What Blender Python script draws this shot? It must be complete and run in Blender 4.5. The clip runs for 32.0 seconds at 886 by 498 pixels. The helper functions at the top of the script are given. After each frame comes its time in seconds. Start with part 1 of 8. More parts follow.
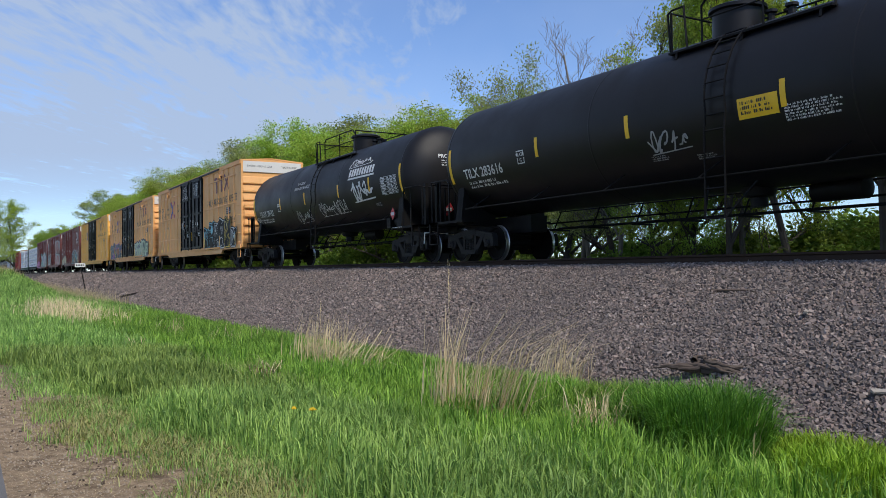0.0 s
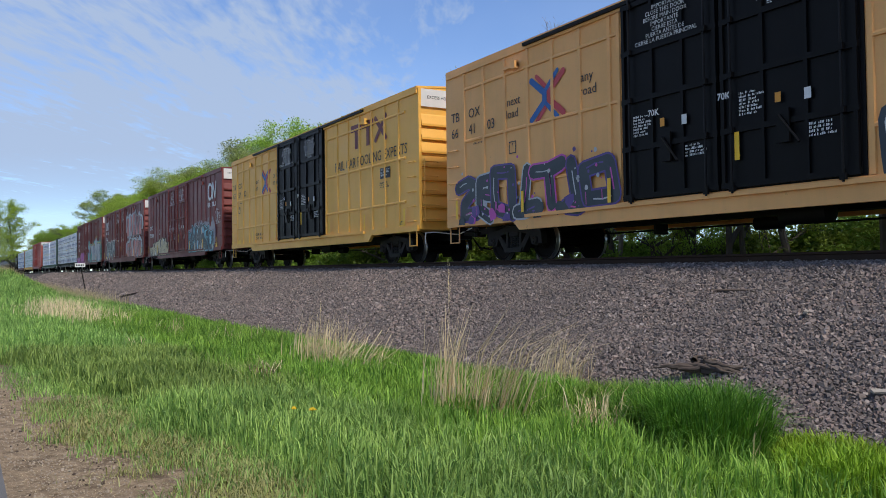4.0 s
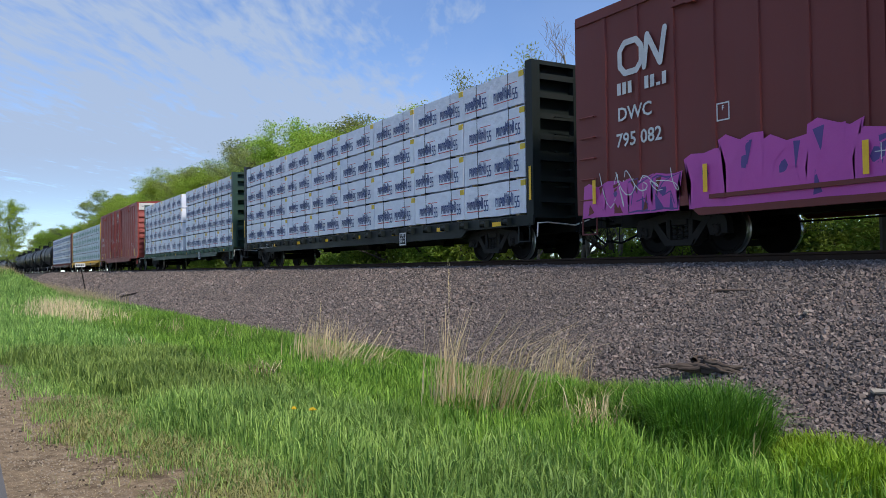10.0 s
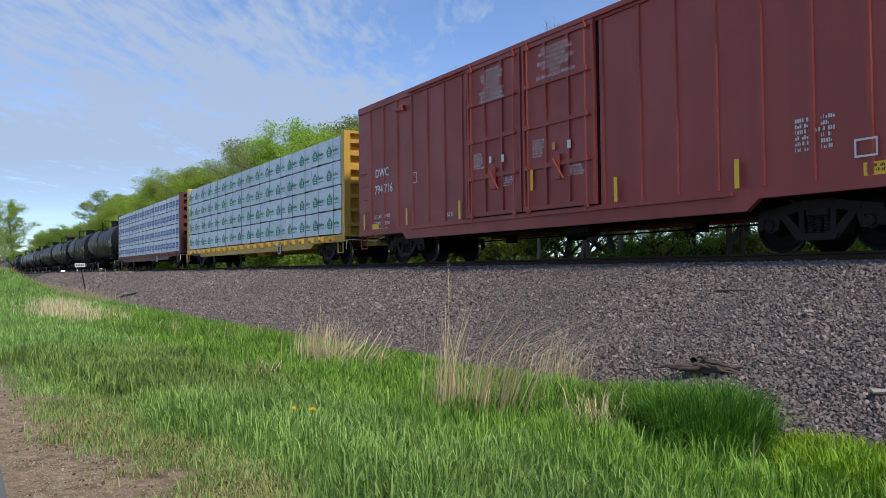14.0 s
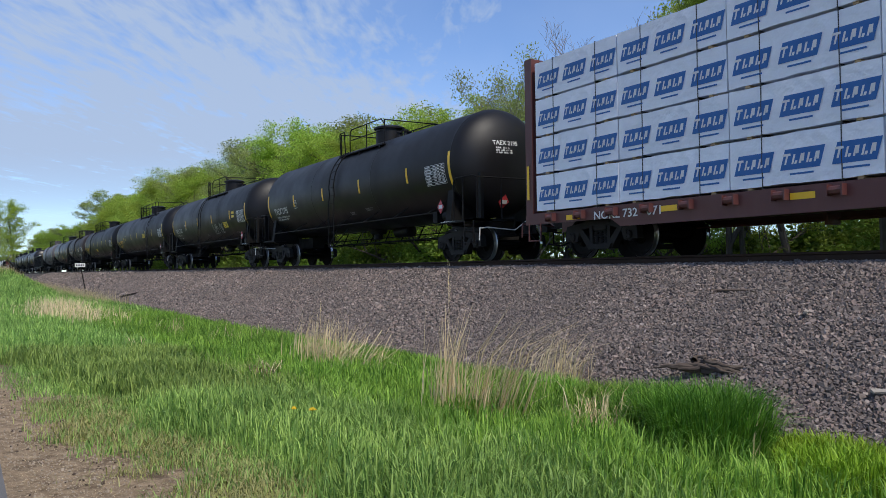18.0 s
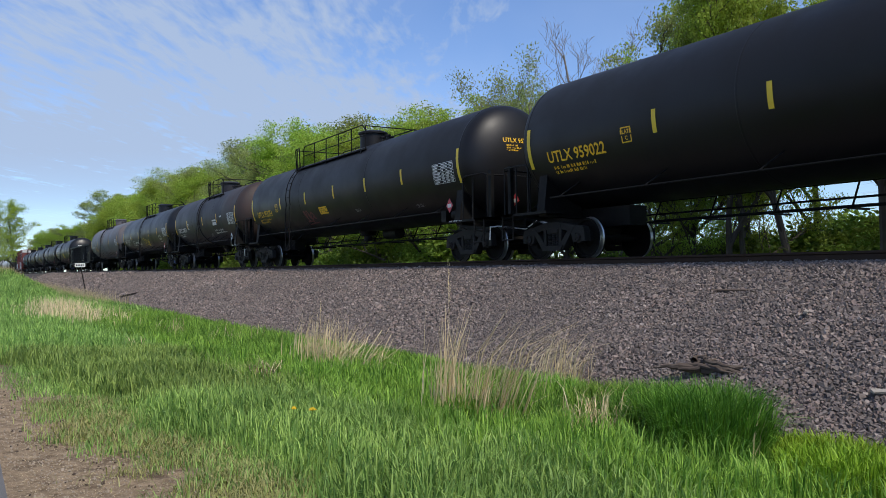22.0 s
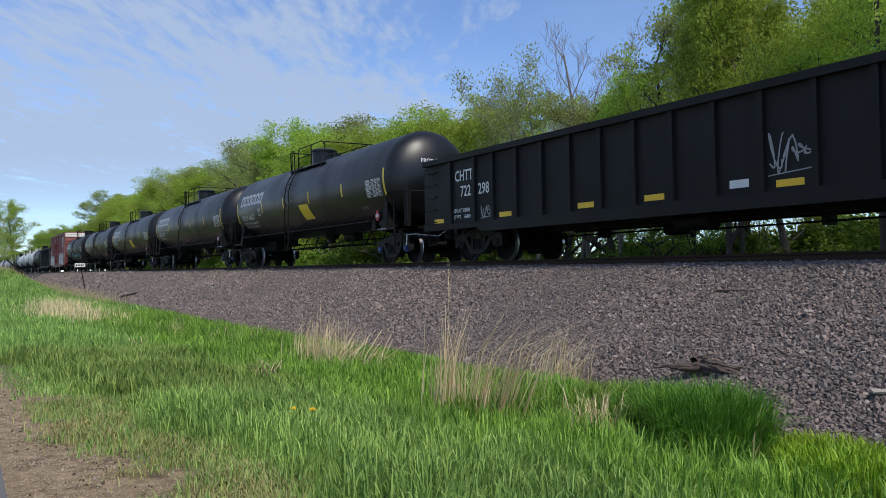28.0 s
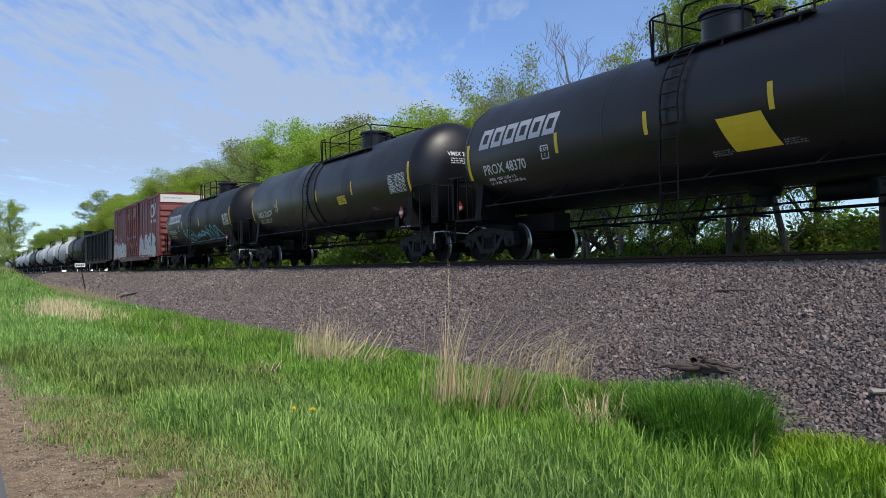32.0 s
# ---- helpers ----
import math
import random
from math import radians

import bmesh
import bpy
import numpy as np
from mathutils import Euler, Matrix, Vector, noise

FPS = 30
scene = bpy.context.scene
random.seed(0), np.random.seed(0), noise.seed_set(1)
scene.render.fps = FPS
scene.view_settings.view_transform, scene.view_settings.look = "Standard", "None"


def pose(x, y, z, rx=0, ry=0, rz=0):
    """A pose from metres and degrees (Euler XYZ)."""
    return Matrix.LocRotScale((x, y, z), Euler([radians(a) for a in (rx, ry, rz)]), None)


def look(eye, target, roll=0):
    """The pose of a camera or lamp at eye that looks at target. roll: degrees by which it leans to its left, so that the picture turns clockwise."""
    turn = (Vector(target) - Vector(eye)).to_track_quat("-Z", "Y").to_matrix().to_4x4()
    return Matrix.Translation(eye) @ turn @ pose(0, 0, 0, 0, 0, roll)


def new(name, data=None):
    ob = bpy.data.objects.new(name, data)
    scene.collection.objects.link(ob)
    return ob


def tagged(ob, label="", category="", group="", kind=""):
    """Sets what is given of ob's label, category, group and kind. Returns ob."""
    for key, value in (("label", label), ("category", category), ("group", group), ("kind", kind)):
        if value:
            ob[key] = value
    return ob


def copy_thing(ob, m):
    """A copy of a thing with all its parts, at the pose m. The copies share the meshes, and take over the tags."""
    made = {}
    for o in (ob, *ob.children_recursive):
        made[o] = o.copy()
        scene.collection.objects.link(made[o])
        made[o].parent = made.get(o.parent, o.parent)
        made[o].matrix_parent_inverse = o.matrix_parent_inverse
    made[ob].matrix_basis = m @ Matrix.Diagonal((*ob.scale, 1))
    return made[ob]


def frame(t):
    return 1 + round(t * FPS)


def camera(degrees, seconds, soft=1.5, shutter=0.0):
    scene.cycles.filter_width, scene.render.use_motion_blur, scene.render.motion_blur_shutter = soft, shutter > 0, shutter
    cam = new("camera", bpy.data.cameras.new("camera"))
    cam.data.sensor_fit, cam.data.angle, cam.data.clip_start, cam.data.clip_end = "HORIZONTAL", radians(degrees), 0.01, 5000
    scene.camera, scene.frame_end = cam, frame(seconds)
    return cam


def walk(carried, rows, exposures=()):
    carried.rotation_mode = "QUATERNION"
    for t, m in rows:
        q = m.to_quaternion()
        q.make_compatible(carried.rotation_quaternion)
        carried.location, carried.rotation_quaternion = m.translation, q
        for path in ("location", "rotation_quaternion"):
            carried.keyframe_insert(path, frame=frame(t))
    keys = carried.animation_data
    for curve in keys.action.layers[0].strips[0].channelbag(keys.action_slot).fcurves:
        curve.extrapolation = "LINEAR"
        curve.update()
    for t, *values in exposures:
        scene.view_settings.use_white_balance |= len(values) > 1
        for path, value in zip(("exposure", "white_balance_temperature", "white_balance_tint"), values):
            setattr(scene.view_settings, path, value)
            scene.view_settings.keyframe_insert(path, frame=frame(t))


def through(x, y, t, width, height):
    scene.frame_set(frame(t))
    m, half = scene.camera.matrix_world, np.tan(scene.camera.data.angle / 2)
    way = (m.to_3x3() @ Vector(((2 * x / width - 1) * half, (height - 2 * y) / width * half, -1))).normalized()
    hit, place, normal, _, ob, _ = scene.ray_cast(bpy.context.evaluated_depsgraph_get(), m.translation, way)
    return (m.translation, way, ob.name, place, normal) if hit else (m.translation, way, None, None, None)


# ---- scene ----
# The track runs along x (the train goes towards +x), the lens looks across it from the road side.
SPEED = 14.65            # metres a second
TRACK_Y, RAIL_Z = 12.95, 1.70
EYE = Vector((0.0, 0.0, 1.5))
cam = camera(57.60, 32.0, soft=0.5)
_yaw, _pitch = radians(-59.183), radians(1.389)
_way = Vector((math.sin(_yaw) * math.cos(_pitch), math.cos(_yaw) * math.cos(_pitch), math.sin(_pitch)))
_still = look(EYE, EYE + _way, roll=-0.715)
walk(cam, [(0.0, _still), (32.0, _still)], exposures=[(0.0, 0.0), (32.0, 0.0)])

# ---- light ----
SUN_EL, SUN_AZ = radians(52), radians(90.5)     # azimuth from +y towards +x
world = bpy.data.worlds.new("sky")
scene.world = world
world.use_nodes = True
_n = world.node_tree.nodes
_sky = _n.new("ShaderNodeTexSky")
_sky.sky_type = "NISHITA"
_sky.sun_disc = False
_sky.sun_elevation, _sky.sun_rotation = SUN_EL, SUN_AZ
_sky.air_density, _sky.dust_density, _sky.ozone_density = 1.0, 0.1, 4.0
_n["Background"].inputs["Strength"].default_value = 0.132
_veil = _n.new("ShaderNodeTexNoise")             # thin high veil all over the sky
_veil.inputs["Scale"].default_value, _veil.inputs["Detail"].default_value = 2.2, 4.0
_amount = _n.new("ShaderNodeMapRange")
for _k, _v in zip(("From Min", "From Max", "To Min", "To Max"), (0.35, 0.7, 0.0, 0.22)):
    _amount.inputs[_k].default_value = _v
_tint = _n.new("ShaderNodeMix")                   # the clip's deep, clean blue
_tint.data_type, _tint.blend_type = "RGBA", "MULTIPLY"
_tint.inputs[0].default_value, _tint.inputs[7].default_value = 1.0, (0.80, 0.945, 1.18, 1.0)
_blend = _n.new("ShaderNodeMix")
_blend.data_type = "RGBA"
_blend.inputs[7].default_value = (6.2, 6.6, 7.4, 1.0)
for _a, _b in ((_n.new("ShaderNodeTexCoord").outputs["Generated"], _veil.inputs[0]), (_veil.outputs[0], _amount.inputs[0]), (_amount.outputs[0], _blend.inputs[0]),
               (_sky.outputs[0], _tint.inputs[6]), (_tint.outputs[2], _blend.inputs[6]), (_blend.outputs[2], _n["Background"].inputs[0])):
    world.node_tree.links.new(_a, _b)
sun = new("sun", bpy.data.lights.new("sun", "SUN"))
sun.data.energy, sun.data.angle, sun.data.color = 3.5, radians(7.0), (1.0, 0.93, 0.82)
_to_sun = Vector((math.sin(SUN_AZ) * math.cos(SUN_EL), math.cos(SUN_AZ) * math.cos(SUN_EL), math.sin(SUN_EL)))
sun.matrix_world = look(_to_sun * 60, (0, 0, 0))
# ---- materials ----
def _mix(nt, fac, a, b):
    m = nt.nodes.new("ShaderNodeMix")
    m.data_type = "RGBA"
    for sock, val in ((m.inputs[0], fac), (m.inputs[6], a), (m.inputs[7], b)):
        if isinstance(val, (float, int)):
            sock.default_value = val
        elif isinstance(val, tuple):
            sock.default_value = (*val[:3], 1.0)
        else:
            nt.links.new(val, sock)
    return m.outputs[2]


def _noise(nt, vec, scale, detail=3.0, rough=0.55, stretch=None):
    if stretch:
        mp = nt.nodes.new("ShaderNodeMapping")
        mp.inputs["Scale"].default_value = stretch
        nt.links.new(vec, mp.inputs[0])
        vec = mp.outputs[0]
    n = nt.nodes.new("ShaderNodeTexNoise")
    n.inputs["Scale"].default_value, n.inputs["Detail"].default_value, n.inputs["Roughness"].default_value = scale, detail, rough
    nt.links.new(vec, n.inputs["Vector"])
    return n.outputs["Fac"]


def _ramp(nt, val, lo, hi, a=0.0, b=1.0):
    r = nt.nodes.new("ShaderNodeMapRange")
    for k, v in zip(("From Min", "From Max", "To Min", "To Max"), (lo, hi, a, b)):
        r.inputs[k].default_value = v
    nt.links.new(val, r.inputs[0])
    return r.outputs[0]


def _bump(nt, val, strength, dist=0.01):
    b = nt.nodes.new("ShaderNodeBump")
    b.inputs["Strength"].default_value, b.inputs["Distance"].default_value = strength, dist
    nt.links.new(val, b.inputs["Height"])
    return b.outputs[0]


def material(name, base, rough=0.5, metal=0.0, stain=None, stain_amount=0.35, scale=0.6, streak=0.0, grain=45.0,
             bump=0.12, bump_scale=60.0, random_value=0.0, spec=0.5, specks=0.0, relief=0.01):
    """A worn surface: base colour, cloudy stains and fine grain, optional vertical streaks, gloss that varies, fine relief."""
    m = bpy.data.materials.new(name)
    m.use_nodes = True
    nt = m.node_tree
    bsdf = nt.nodes["Principled BSDF"]
    co = nt.nodes.new("ShaderNodeTexCoord").outputs["Object"]
    stain = stain or tuple(c * 0.6 for c in base)
    cloud = _noise(nt, co, scale, 5.0, 0.6)
    col = _mix(nt, _ramp(nt, cloud, 0.45, 0.72, 0.0, stain_amount), base, stain)
    if streak:
        run = _noise(nt, co, 1.0, 4.0, 0.6, (3.2, 3.2, 0.22))
        col = _mix(nt, _ramp(nt, run, 0.5, 0.78, 0.0, streak), col, stain)
    fine = _noise(nt, co, grain, 2.0)
    dark, light = tuple(c * 0.86 for c in base), tuple(min(1, c * 1.12) for c in base)
    col = _mix(nt, 0.35, col, _mix(nt, fine, dark, light))
    if specks:
        dots = _noise(nt, co, 9.0, 6.0, 0.7)
        col = _mix(nt, _ramp(nt, dots, 0.66, 0.7, 0.0, specks), col, (0.14, 0.06, 0.03))
    if random_value:
        info = nt.nodes.new("ShaderNodeObjectInfo")
        hsv = nt.nodes.new("ShaderNodeHueSaturation")
        nt.links.new(_ramp(nt, info.outputs["Random"], 0, 1, 1 - random_value, 1 + random_value), hsv.inputs["Value"])
        nt.links.new(col, hsv.inputs["Color"])
        col = hsv.outputs[0]
    nt.links.new(col, bsdf.inputs["Base Color"])
    bsdf.inputs["Metallic"].default_value = metal
    bsdf.inputs["Specular IOR Level"].default_value = spec
    nt.links.new(_ramp(nt, cloud, 0.3, 0.75, max(0.03, rough - 0.1), min(1.0, rough + 0.14)), bsdf.inputs["Roughness"])
    if bump:
        nt.links.new(_bump(nt, _noise(nt, co, bump_scale, 3.0), bump, relief), bsdf.inputs["Normal"])
    return m


M = {}


def mat(key, *a, **k):
    M[key] = material(key, *a, **k)


mat("tank_black", (0.0038, 0.0036, 0.0050), 0.48, stain=(0.013, 0.012, 0.012), stain_amount=0.3, streak=0.22, spec=0.34, bump=0.04, bump_scale=9)
mat("tank_gloss", (0.0030, 0.0030, 0.0044), 0.40, spec=0.50, stain=(0.011, 0.011, 0.012), stain_amount=0.2, streak=0.12, bump=0.03, bump_scale=7)
mat("tank_faded", (0.015, 0.014, 0.018), 0.5, spec=0.3, stain=(0.075, 0.072, 0.085), stain_amount=0.5, streak=0.6, bump=0.05, bump_scale=9)
mat("tank_rust", (0.026, 0.016, 0.014), 0.6, stain=(0.075, 0.034, 0.022), stain_amount=0.8, streak=0.5, bump=0.08, bump_scale=14)
mat("tank_grey", (0.105, 0.112, 0.125), 0.5, stain=(0.20, 0.115, 0.07), stain_amount=0.75, streak=0.6, bump=0.05)
mat("tank_white", (0.62, 0.62, 0.58), 0.5, stain=(0.35, 0.32, 0.27), stain_amount=0.4, streak=0.4)
mat("frame_black", (0.0042, 0.0040, 0.0042), 0.6, spec=0.2, stain=(0.012, 0.010, 0.009), stain_amount=0.5, scale=1.6, bump=0.15)
mat("truck_steel", (0.015, 0.0138, 0.0132), 0.72, spec=0.25, stain=(0.050, 0.043, 0.038), stain_amount=0.6, scale=2.2, bump=0.3, bump_scale=90)
mat("wheel_steel", (0.006, 0.005, 0.0048), 0.65, spec=0.1, stain=(0.02, 0.014, 0.010), stain_amount=0.5, scale=3)
mat("tread_steel", (0.52, 0.50, 0.48), 0.28, 0.9, stain=(0.3, 0.27, 0.25), bump=0.05)
mat("cap_blue", (0.03, 0.07, 0.24), 0.5)
mat("box_tan", (0.88, 0.44, 0.145), 0.55, stain=(0.46, 0.27, 0.11), stain_amount=0.45, streak=0.4, specks=0.5)
mat("box_yellow", (0.90, 0.47, 0.080), 0.5, stain=(0.50, 0.28, 0.06), stain_amount=0.35, streak=0.25, specks=0.25)
mat("box_brown", (0.180, 0.041, 0.036), 0.5, spec=0.3, stain=(0.15, 0.062, 0.055), stain_amount=0.45, streak=0.4, specks=0.3)
mat("box_red", (0.35, 0.060, 0.046), 0.5, stain=(0.12, 0.045, 0.04), stain_amount=0.45, streak=0.35, specks=0.25)
mat("door_black", (0.004, 0.004, 0.0046), 0.42, spec=0.12, stain=(0.018, 0.017, 0.016), stain_amount=0.4, streak=0.3)
mat("beam_green", (0.022, 0.060, 0.045), 0.5, stain=(0.05, 0.06, 0.05), stain_amount=0.4, streak=0.3, specks=0.3)
mat("beam_green_dark", (0.009, 0.015, 0.014), 0.55, spec=0.3, stain=(0.03, 0.028, 0.026), stain_amount=0.5, streak=0.4, specks=0.4)
mat("beam_yellow", (0.60, 0.36, 0.06), 0.5, stain=(0.35, 0.22, 0.08), stain_amount=0.45, streak=0.4, specks=0.4)
mat("beam_maroon", (0.105, 0.032, 0.030), 0.52, stain=(0.15, 0.08, 0.06), stain_amount=0.45, streak=0.4, specks=0.4)
mat("gon_black", (0.0105, 0.0100, 0.0100), 0.62, spec=0.24, stain=(0.020, 0.018, 0.017), stain_amount=0.55, streak=0.5, bump=0.2, bump_scale=25)
mat("panel_white", (0.74, 0.72, 0.66), 0.5, stain=(0.5, 0.45, 0.36), stain_amount=0.5, streak=0.35)
mat("wrap_white", (0.82, 0.84, 0.90), 0.42, stain=(0.68, 0.70, 0.78), stain_amount=0.5, scale=1.8, bump=0.8, bump_scale=3.2, random_value=0.05, relief=0.06)
mat("wrap_bluish", (0.68, 0.77, 0.80), 0.42, stain=(0.54, 0.63, 0.67), stain_amount=0.5, scale=1.8, bump=0.8, bump_scale=3.2, random_value=0.06, relief=0.06)
mat("dust_blue", (0.030, 0.031, 0.040), 0.55, spec=0.3, stain=(0.085, 0.088, 0.105), stain_amount=0.9, scale=0.9, streak=0.9)
mat("strap_dark", (0.03, 0.03, 0.035), 0.4)
mat("lumber_end", (0.45, 0.32, 0.18), 0.8, scale=6, bump=0.4)
mat("ink_white", (0.72, 0.72, 0.70), 0.55, stain=(0.35, 0.34, 0.33), stain_amount=0.55, scale=3)
mat("ink_dim", (0.34, 0.34, 0.34), 0.6, stain=(0.12, 0.12, 0.12), stain_amount=0.7, scale=4)
mat("ink_black", (0.02, 0.02, 0.022), 0.55)
mat("ink_yellow", (0.95, 0.55, 0.02), 0.45, stain=(0.5, 0.3, 0.05), scale=3)
mat("ink_lemon", (0.80, 0.56, 0.03), 0.45, stain=(0.5, 0.36, 0.05), scale=3)
mat("ink_orange", (0.72, 0.30, 0.03), 0.5, scale=3)
mat("ink_red", (0.55, 0.05, 0.06), 0.5, scale=3)
mat("ink_maroon", (0.19, 0.05, 0.06), 0.6, stain=(0.3, 0.16, 0.1), stain_amount=0.7, scale=3)
mat("ink_blue", (0.015, 0.12, 0.37), 0.5, scale=3)
mat("ink_navy", (0.03, 0.06, 0.20), 0.5, scale=3)
mat("ink_green", (0.02, 0.27, 0.15), 0.5, scale=3)
mat("spray_black", (0.005, 0.005, 0.006), 0.5, spec=0.1, stain=(0.012, 0.012, 0.015), stain_amount=0.5, scale=2)
mat("spray_teal", (0.04, 0.42, 0.42), 0.5, stain=(0.03, 0.28, 0.3), scale=2)
mat("spray_cyan", (0.22, 0.56, 0.66), 0.5, scale=2)
mat("spray_grey", (0.47, 0.48, 0.50), 0.45, stain=(0.36, 0.37, 0.39), scale=2)
mat("spray_pink", (0.50, 0.21, 0.24), 0.5, stain=(0.36, 0.15, 0.17), scale=2)
mat("spray_coral", (0.66, 0.21, 0.19), 0.5, stain=(0.38, 0.11, 0.09), scale=2)
mat("spray_magenta", (0.56, 0.085, 0.40), 0.5, stain=(0.44, 0.065, 0.31), scale=2)
mat("spray_purple", (0.10, 0.055, 0.24), 0.5, scale=2)
mat("spray_green", (0.16, 0.26, 0.15), 0.5, stain=(0.34, 0.40, 0.30), stain_amount=0.9, scale=3)
mat("spray_sand", (0.60, 0.49, 0.30), 0.5, scale=2)
mat("spray_haze", (0.30, 0.27, 0.30), 0.5, scale=2)
mat("spray_mint", (0.48, 0.56, 0.36), 0.5, stain=(0.27, 0.38, 0.20), stain_amount=0.7, scale=3)
mat("spray_slate", (0.035, 0.048, 0.06), 0.5, scale=2)
mat("rail_steel", (0.045, 0.029, 0.021), 0.75, spec=0.12, stain=(0.085, 0.048, 0.03), stain_amount=0.6, scale=3, bump=0.2)
mat("tie_wood", (0.075, 0.058, 0.046), 0.85, stain=(0.13, 0.11, 0.09), stain_amount=0.6, scale=4, bump=0.6, bump_scale=35, random_value=0.2)
# ---- building helpers ----
def part(name, bm, material, parent, label="", smooth=True):
    """Links a bmesh as one mesh object under a thing or a part."""
    me = bpy.data.meshes.new(name)
    bm.to_mesh(me)
    bm.free()
    for mm in material if isinstance(material, (list, tuple)) else (material,):
        me.materials.append(mm)
    return placed(name, me, parent, label=label, smooth=smooth)


def placed(name, me, parent, at=(0, 0, 0), label="", smooth=True, turn=None):
    """Another object on a mesh that may be shared."""
    if smooth and not me.get("soft"):
        me.polygons.foreach_set("use_smooth", [True] * len(me.polygons))
        me.set_sharp_from_angle(angle=radians(38))
        me["soft"] = 1
    ob = new(name, me)
    ob.parent = parent
    ob.location = at
    if turn:
        ob.rotation_euler = turn
    if label:
        ob["label"] = label
    return ob


SHARED = {}


def shared(key, maker, material):
    """A mesh built once and used by every alike piece."""
    if key not in SHARED:
        bm = bmesh.new()
        maker(bm)
        me = bpy.data.meshes.new(str(key[0] if isinstance(key, tuple) else key))
        bm.to_mesh(me)
        bm.free()
        for mm in material if isinstance(material, (list, tuple)) else (material,):
            me.materials.append(mm)
        SHARED[key] = me
    return SHARED[key]


def box(bm, x0, x1, y0, y1, z0, z1, bevel=0.0, idx=0):
    v = [bm.verts.new((x, y, z)) for x in (x0, x1) for y in (y0, y1) for z in (z0, z1)]
    fs = [bm.faces.new([v[i] for i in q]) for q in ((0, 1, 3, 2), (4, 6, 7, 5), (0, 4, 5, 1), (2, 3, 7, 6), (0, 2, 6, 4), (1, 5, 7, 3))]
    for f in fs:
        f.material_index = idx
    if bevel:
        bmesh.ops.bevel(bm, geom=list({e for f in fs for e in f.edges}), offset=bevel, segments=1, affect="EDGES")


def prism(bm, pts, y0, y1, axis="y", idx=0):
    """A closed outline of (a, b) extruded: axis y gives (x, z), axis x gives (y, z), axis z gives (x, y)."""
    def at(p, d):
        return {"y": (p[0], d, p[1]), "x": (d, p[0], p[1]), "z": (p[0], p[1], d)}[axis]
    a, b = [bm.verts.new(at(p, y0)) for p in pts], [bm.verts.new(at(p, y1)) for p in pts]
    n = len(pts)
    made = [bm.faces.new(a), bm.faces.new(b[::-1])]
    for i in range(n):
        made.append(bm.faces.new((a[i], b[i], b[(i + 1) % n], a[(i + 1) % n])))
    for f in made:
        f.material_index = idx
    bmesh.ops.recalc_face_normals(bm, faces=made)


def ring(bm, c, axis, r, n):
    axis = Vector(axis).normalized()
    u = axis.orthogonal().normalized()
    w = axis.cross(u)
    return [bm.verts.new(Vector(c) + r * (math.cos(2 * math.pi * i / n) * u + math.sin(2 * math.pi * i / n) * w)) for i in range(n)]


def bar(bm, a, b, r, n=6, r2=None):
    a, b = Vector(a), Vector(b)
    p, q = ring(bm, a, b - a, r, n), ring(bm, b, b - a, r2 or r, n)
    for i in range(n):
        bm.faces.new((p[i], p[(i + 1) % n], q[(i + 1) % n], q[i]))
    bm.faces.new(p[::-1]), bm.faces.new(q)


def pipe(bm, pts, r, n=6):
    pts = [Vector(p) for p in pts]
    last, u = None, None
    for k, p in enumerate(pts):
        d0 = (p - pts[k - 1]).normalized() if k else (pts[1] - p).normalized()
        d1 = (pts[k + 1] - p).normalized() if k < len(pts) - 1 else d0
        t = (d0 + d1).normalized()
        if u is None:
            u = t.orthogonal().normalized()
        u = (u - t * u.dot(t)).normalized()
        w, g = t.cross(u), min(1.5, 1 / max(0.3, t.dot(d0)))
        row = [bm.verts.new(p + r * (math.cos(6.28319 * i / n) * u + math.sin(6.28319 * i / n) * w) * (g if 0 < k < len(pts) - 1 else 1)) for i in range(n)]
        if last:
            for i in range(n):
                bm.faces.new((last[i], last[(i + 1) % n], row[(i + 1) % n], row[i]))
        else:
            bm.faces.new(row[::-1])
        last = row
    bm.faces.new(last)


def beam(bm, a, b, w, h):
    """A rectangular bar from a to b, w across y (or x), h across the other."""
    a, b = Vector(a), Vector(b)
    d = (b - a).normalized()
    side = Vector((0, 1, 0)) if abs(d.y) < 0.9 else Vector((1, 0, 0))
    up = d.cross(side).normalized()
    side = up.cross(d).normalized()
    p = [[bm.verts.new(o + s * side * w / 2 + t * up * h / 2) for s, t in ((-1, -1), (1, -1), (1, 1), (-1, 1))] for o in (a, b)]
    for i in range(4):
        bm.faces.new((p[0][i], p[0][(i + 1) % 4], p[1][(i + 1) % 4], p[1][i]))
    bm.faces.new(p[0][::-1]), bm.faces.new(p[1])


def lathe(bm, prof, n=32, axis="x", c=(0, 0, 0), idx=None):
    """Revolves (along, radius) about an axis through c."""
    rings = []
    for a, r in prof:
        row = []
        for i in range(n):
            t = 2 * math.pi * i / n
            u, w = r * math.cos(t), r * math.sin(t)
            p = {"x": (a, u, w), "y": (u, a, w), "z": (u, w, a)}[axis]
            row.append(bm.verts.new((p[0] + c[0], p[1] + c[1], p[2] + c[2])))
        rings.append(row)
    made = []
    for k, (p, q) in enumerate(zip(rings, rings[1:])):
        for i in range(n):
            f = bm.faces.new((p[i], p[(i + 1) % n], q[(i + 1) % n], q[i]))
            if idx:
                f.material_index = idx[k]
            made.append(f)
    made += [bm.faces.new(rings[0]), bm.faces.new(rings[-1])]
    bmesh.ops.recalc_face_normals(bm, faces=made)


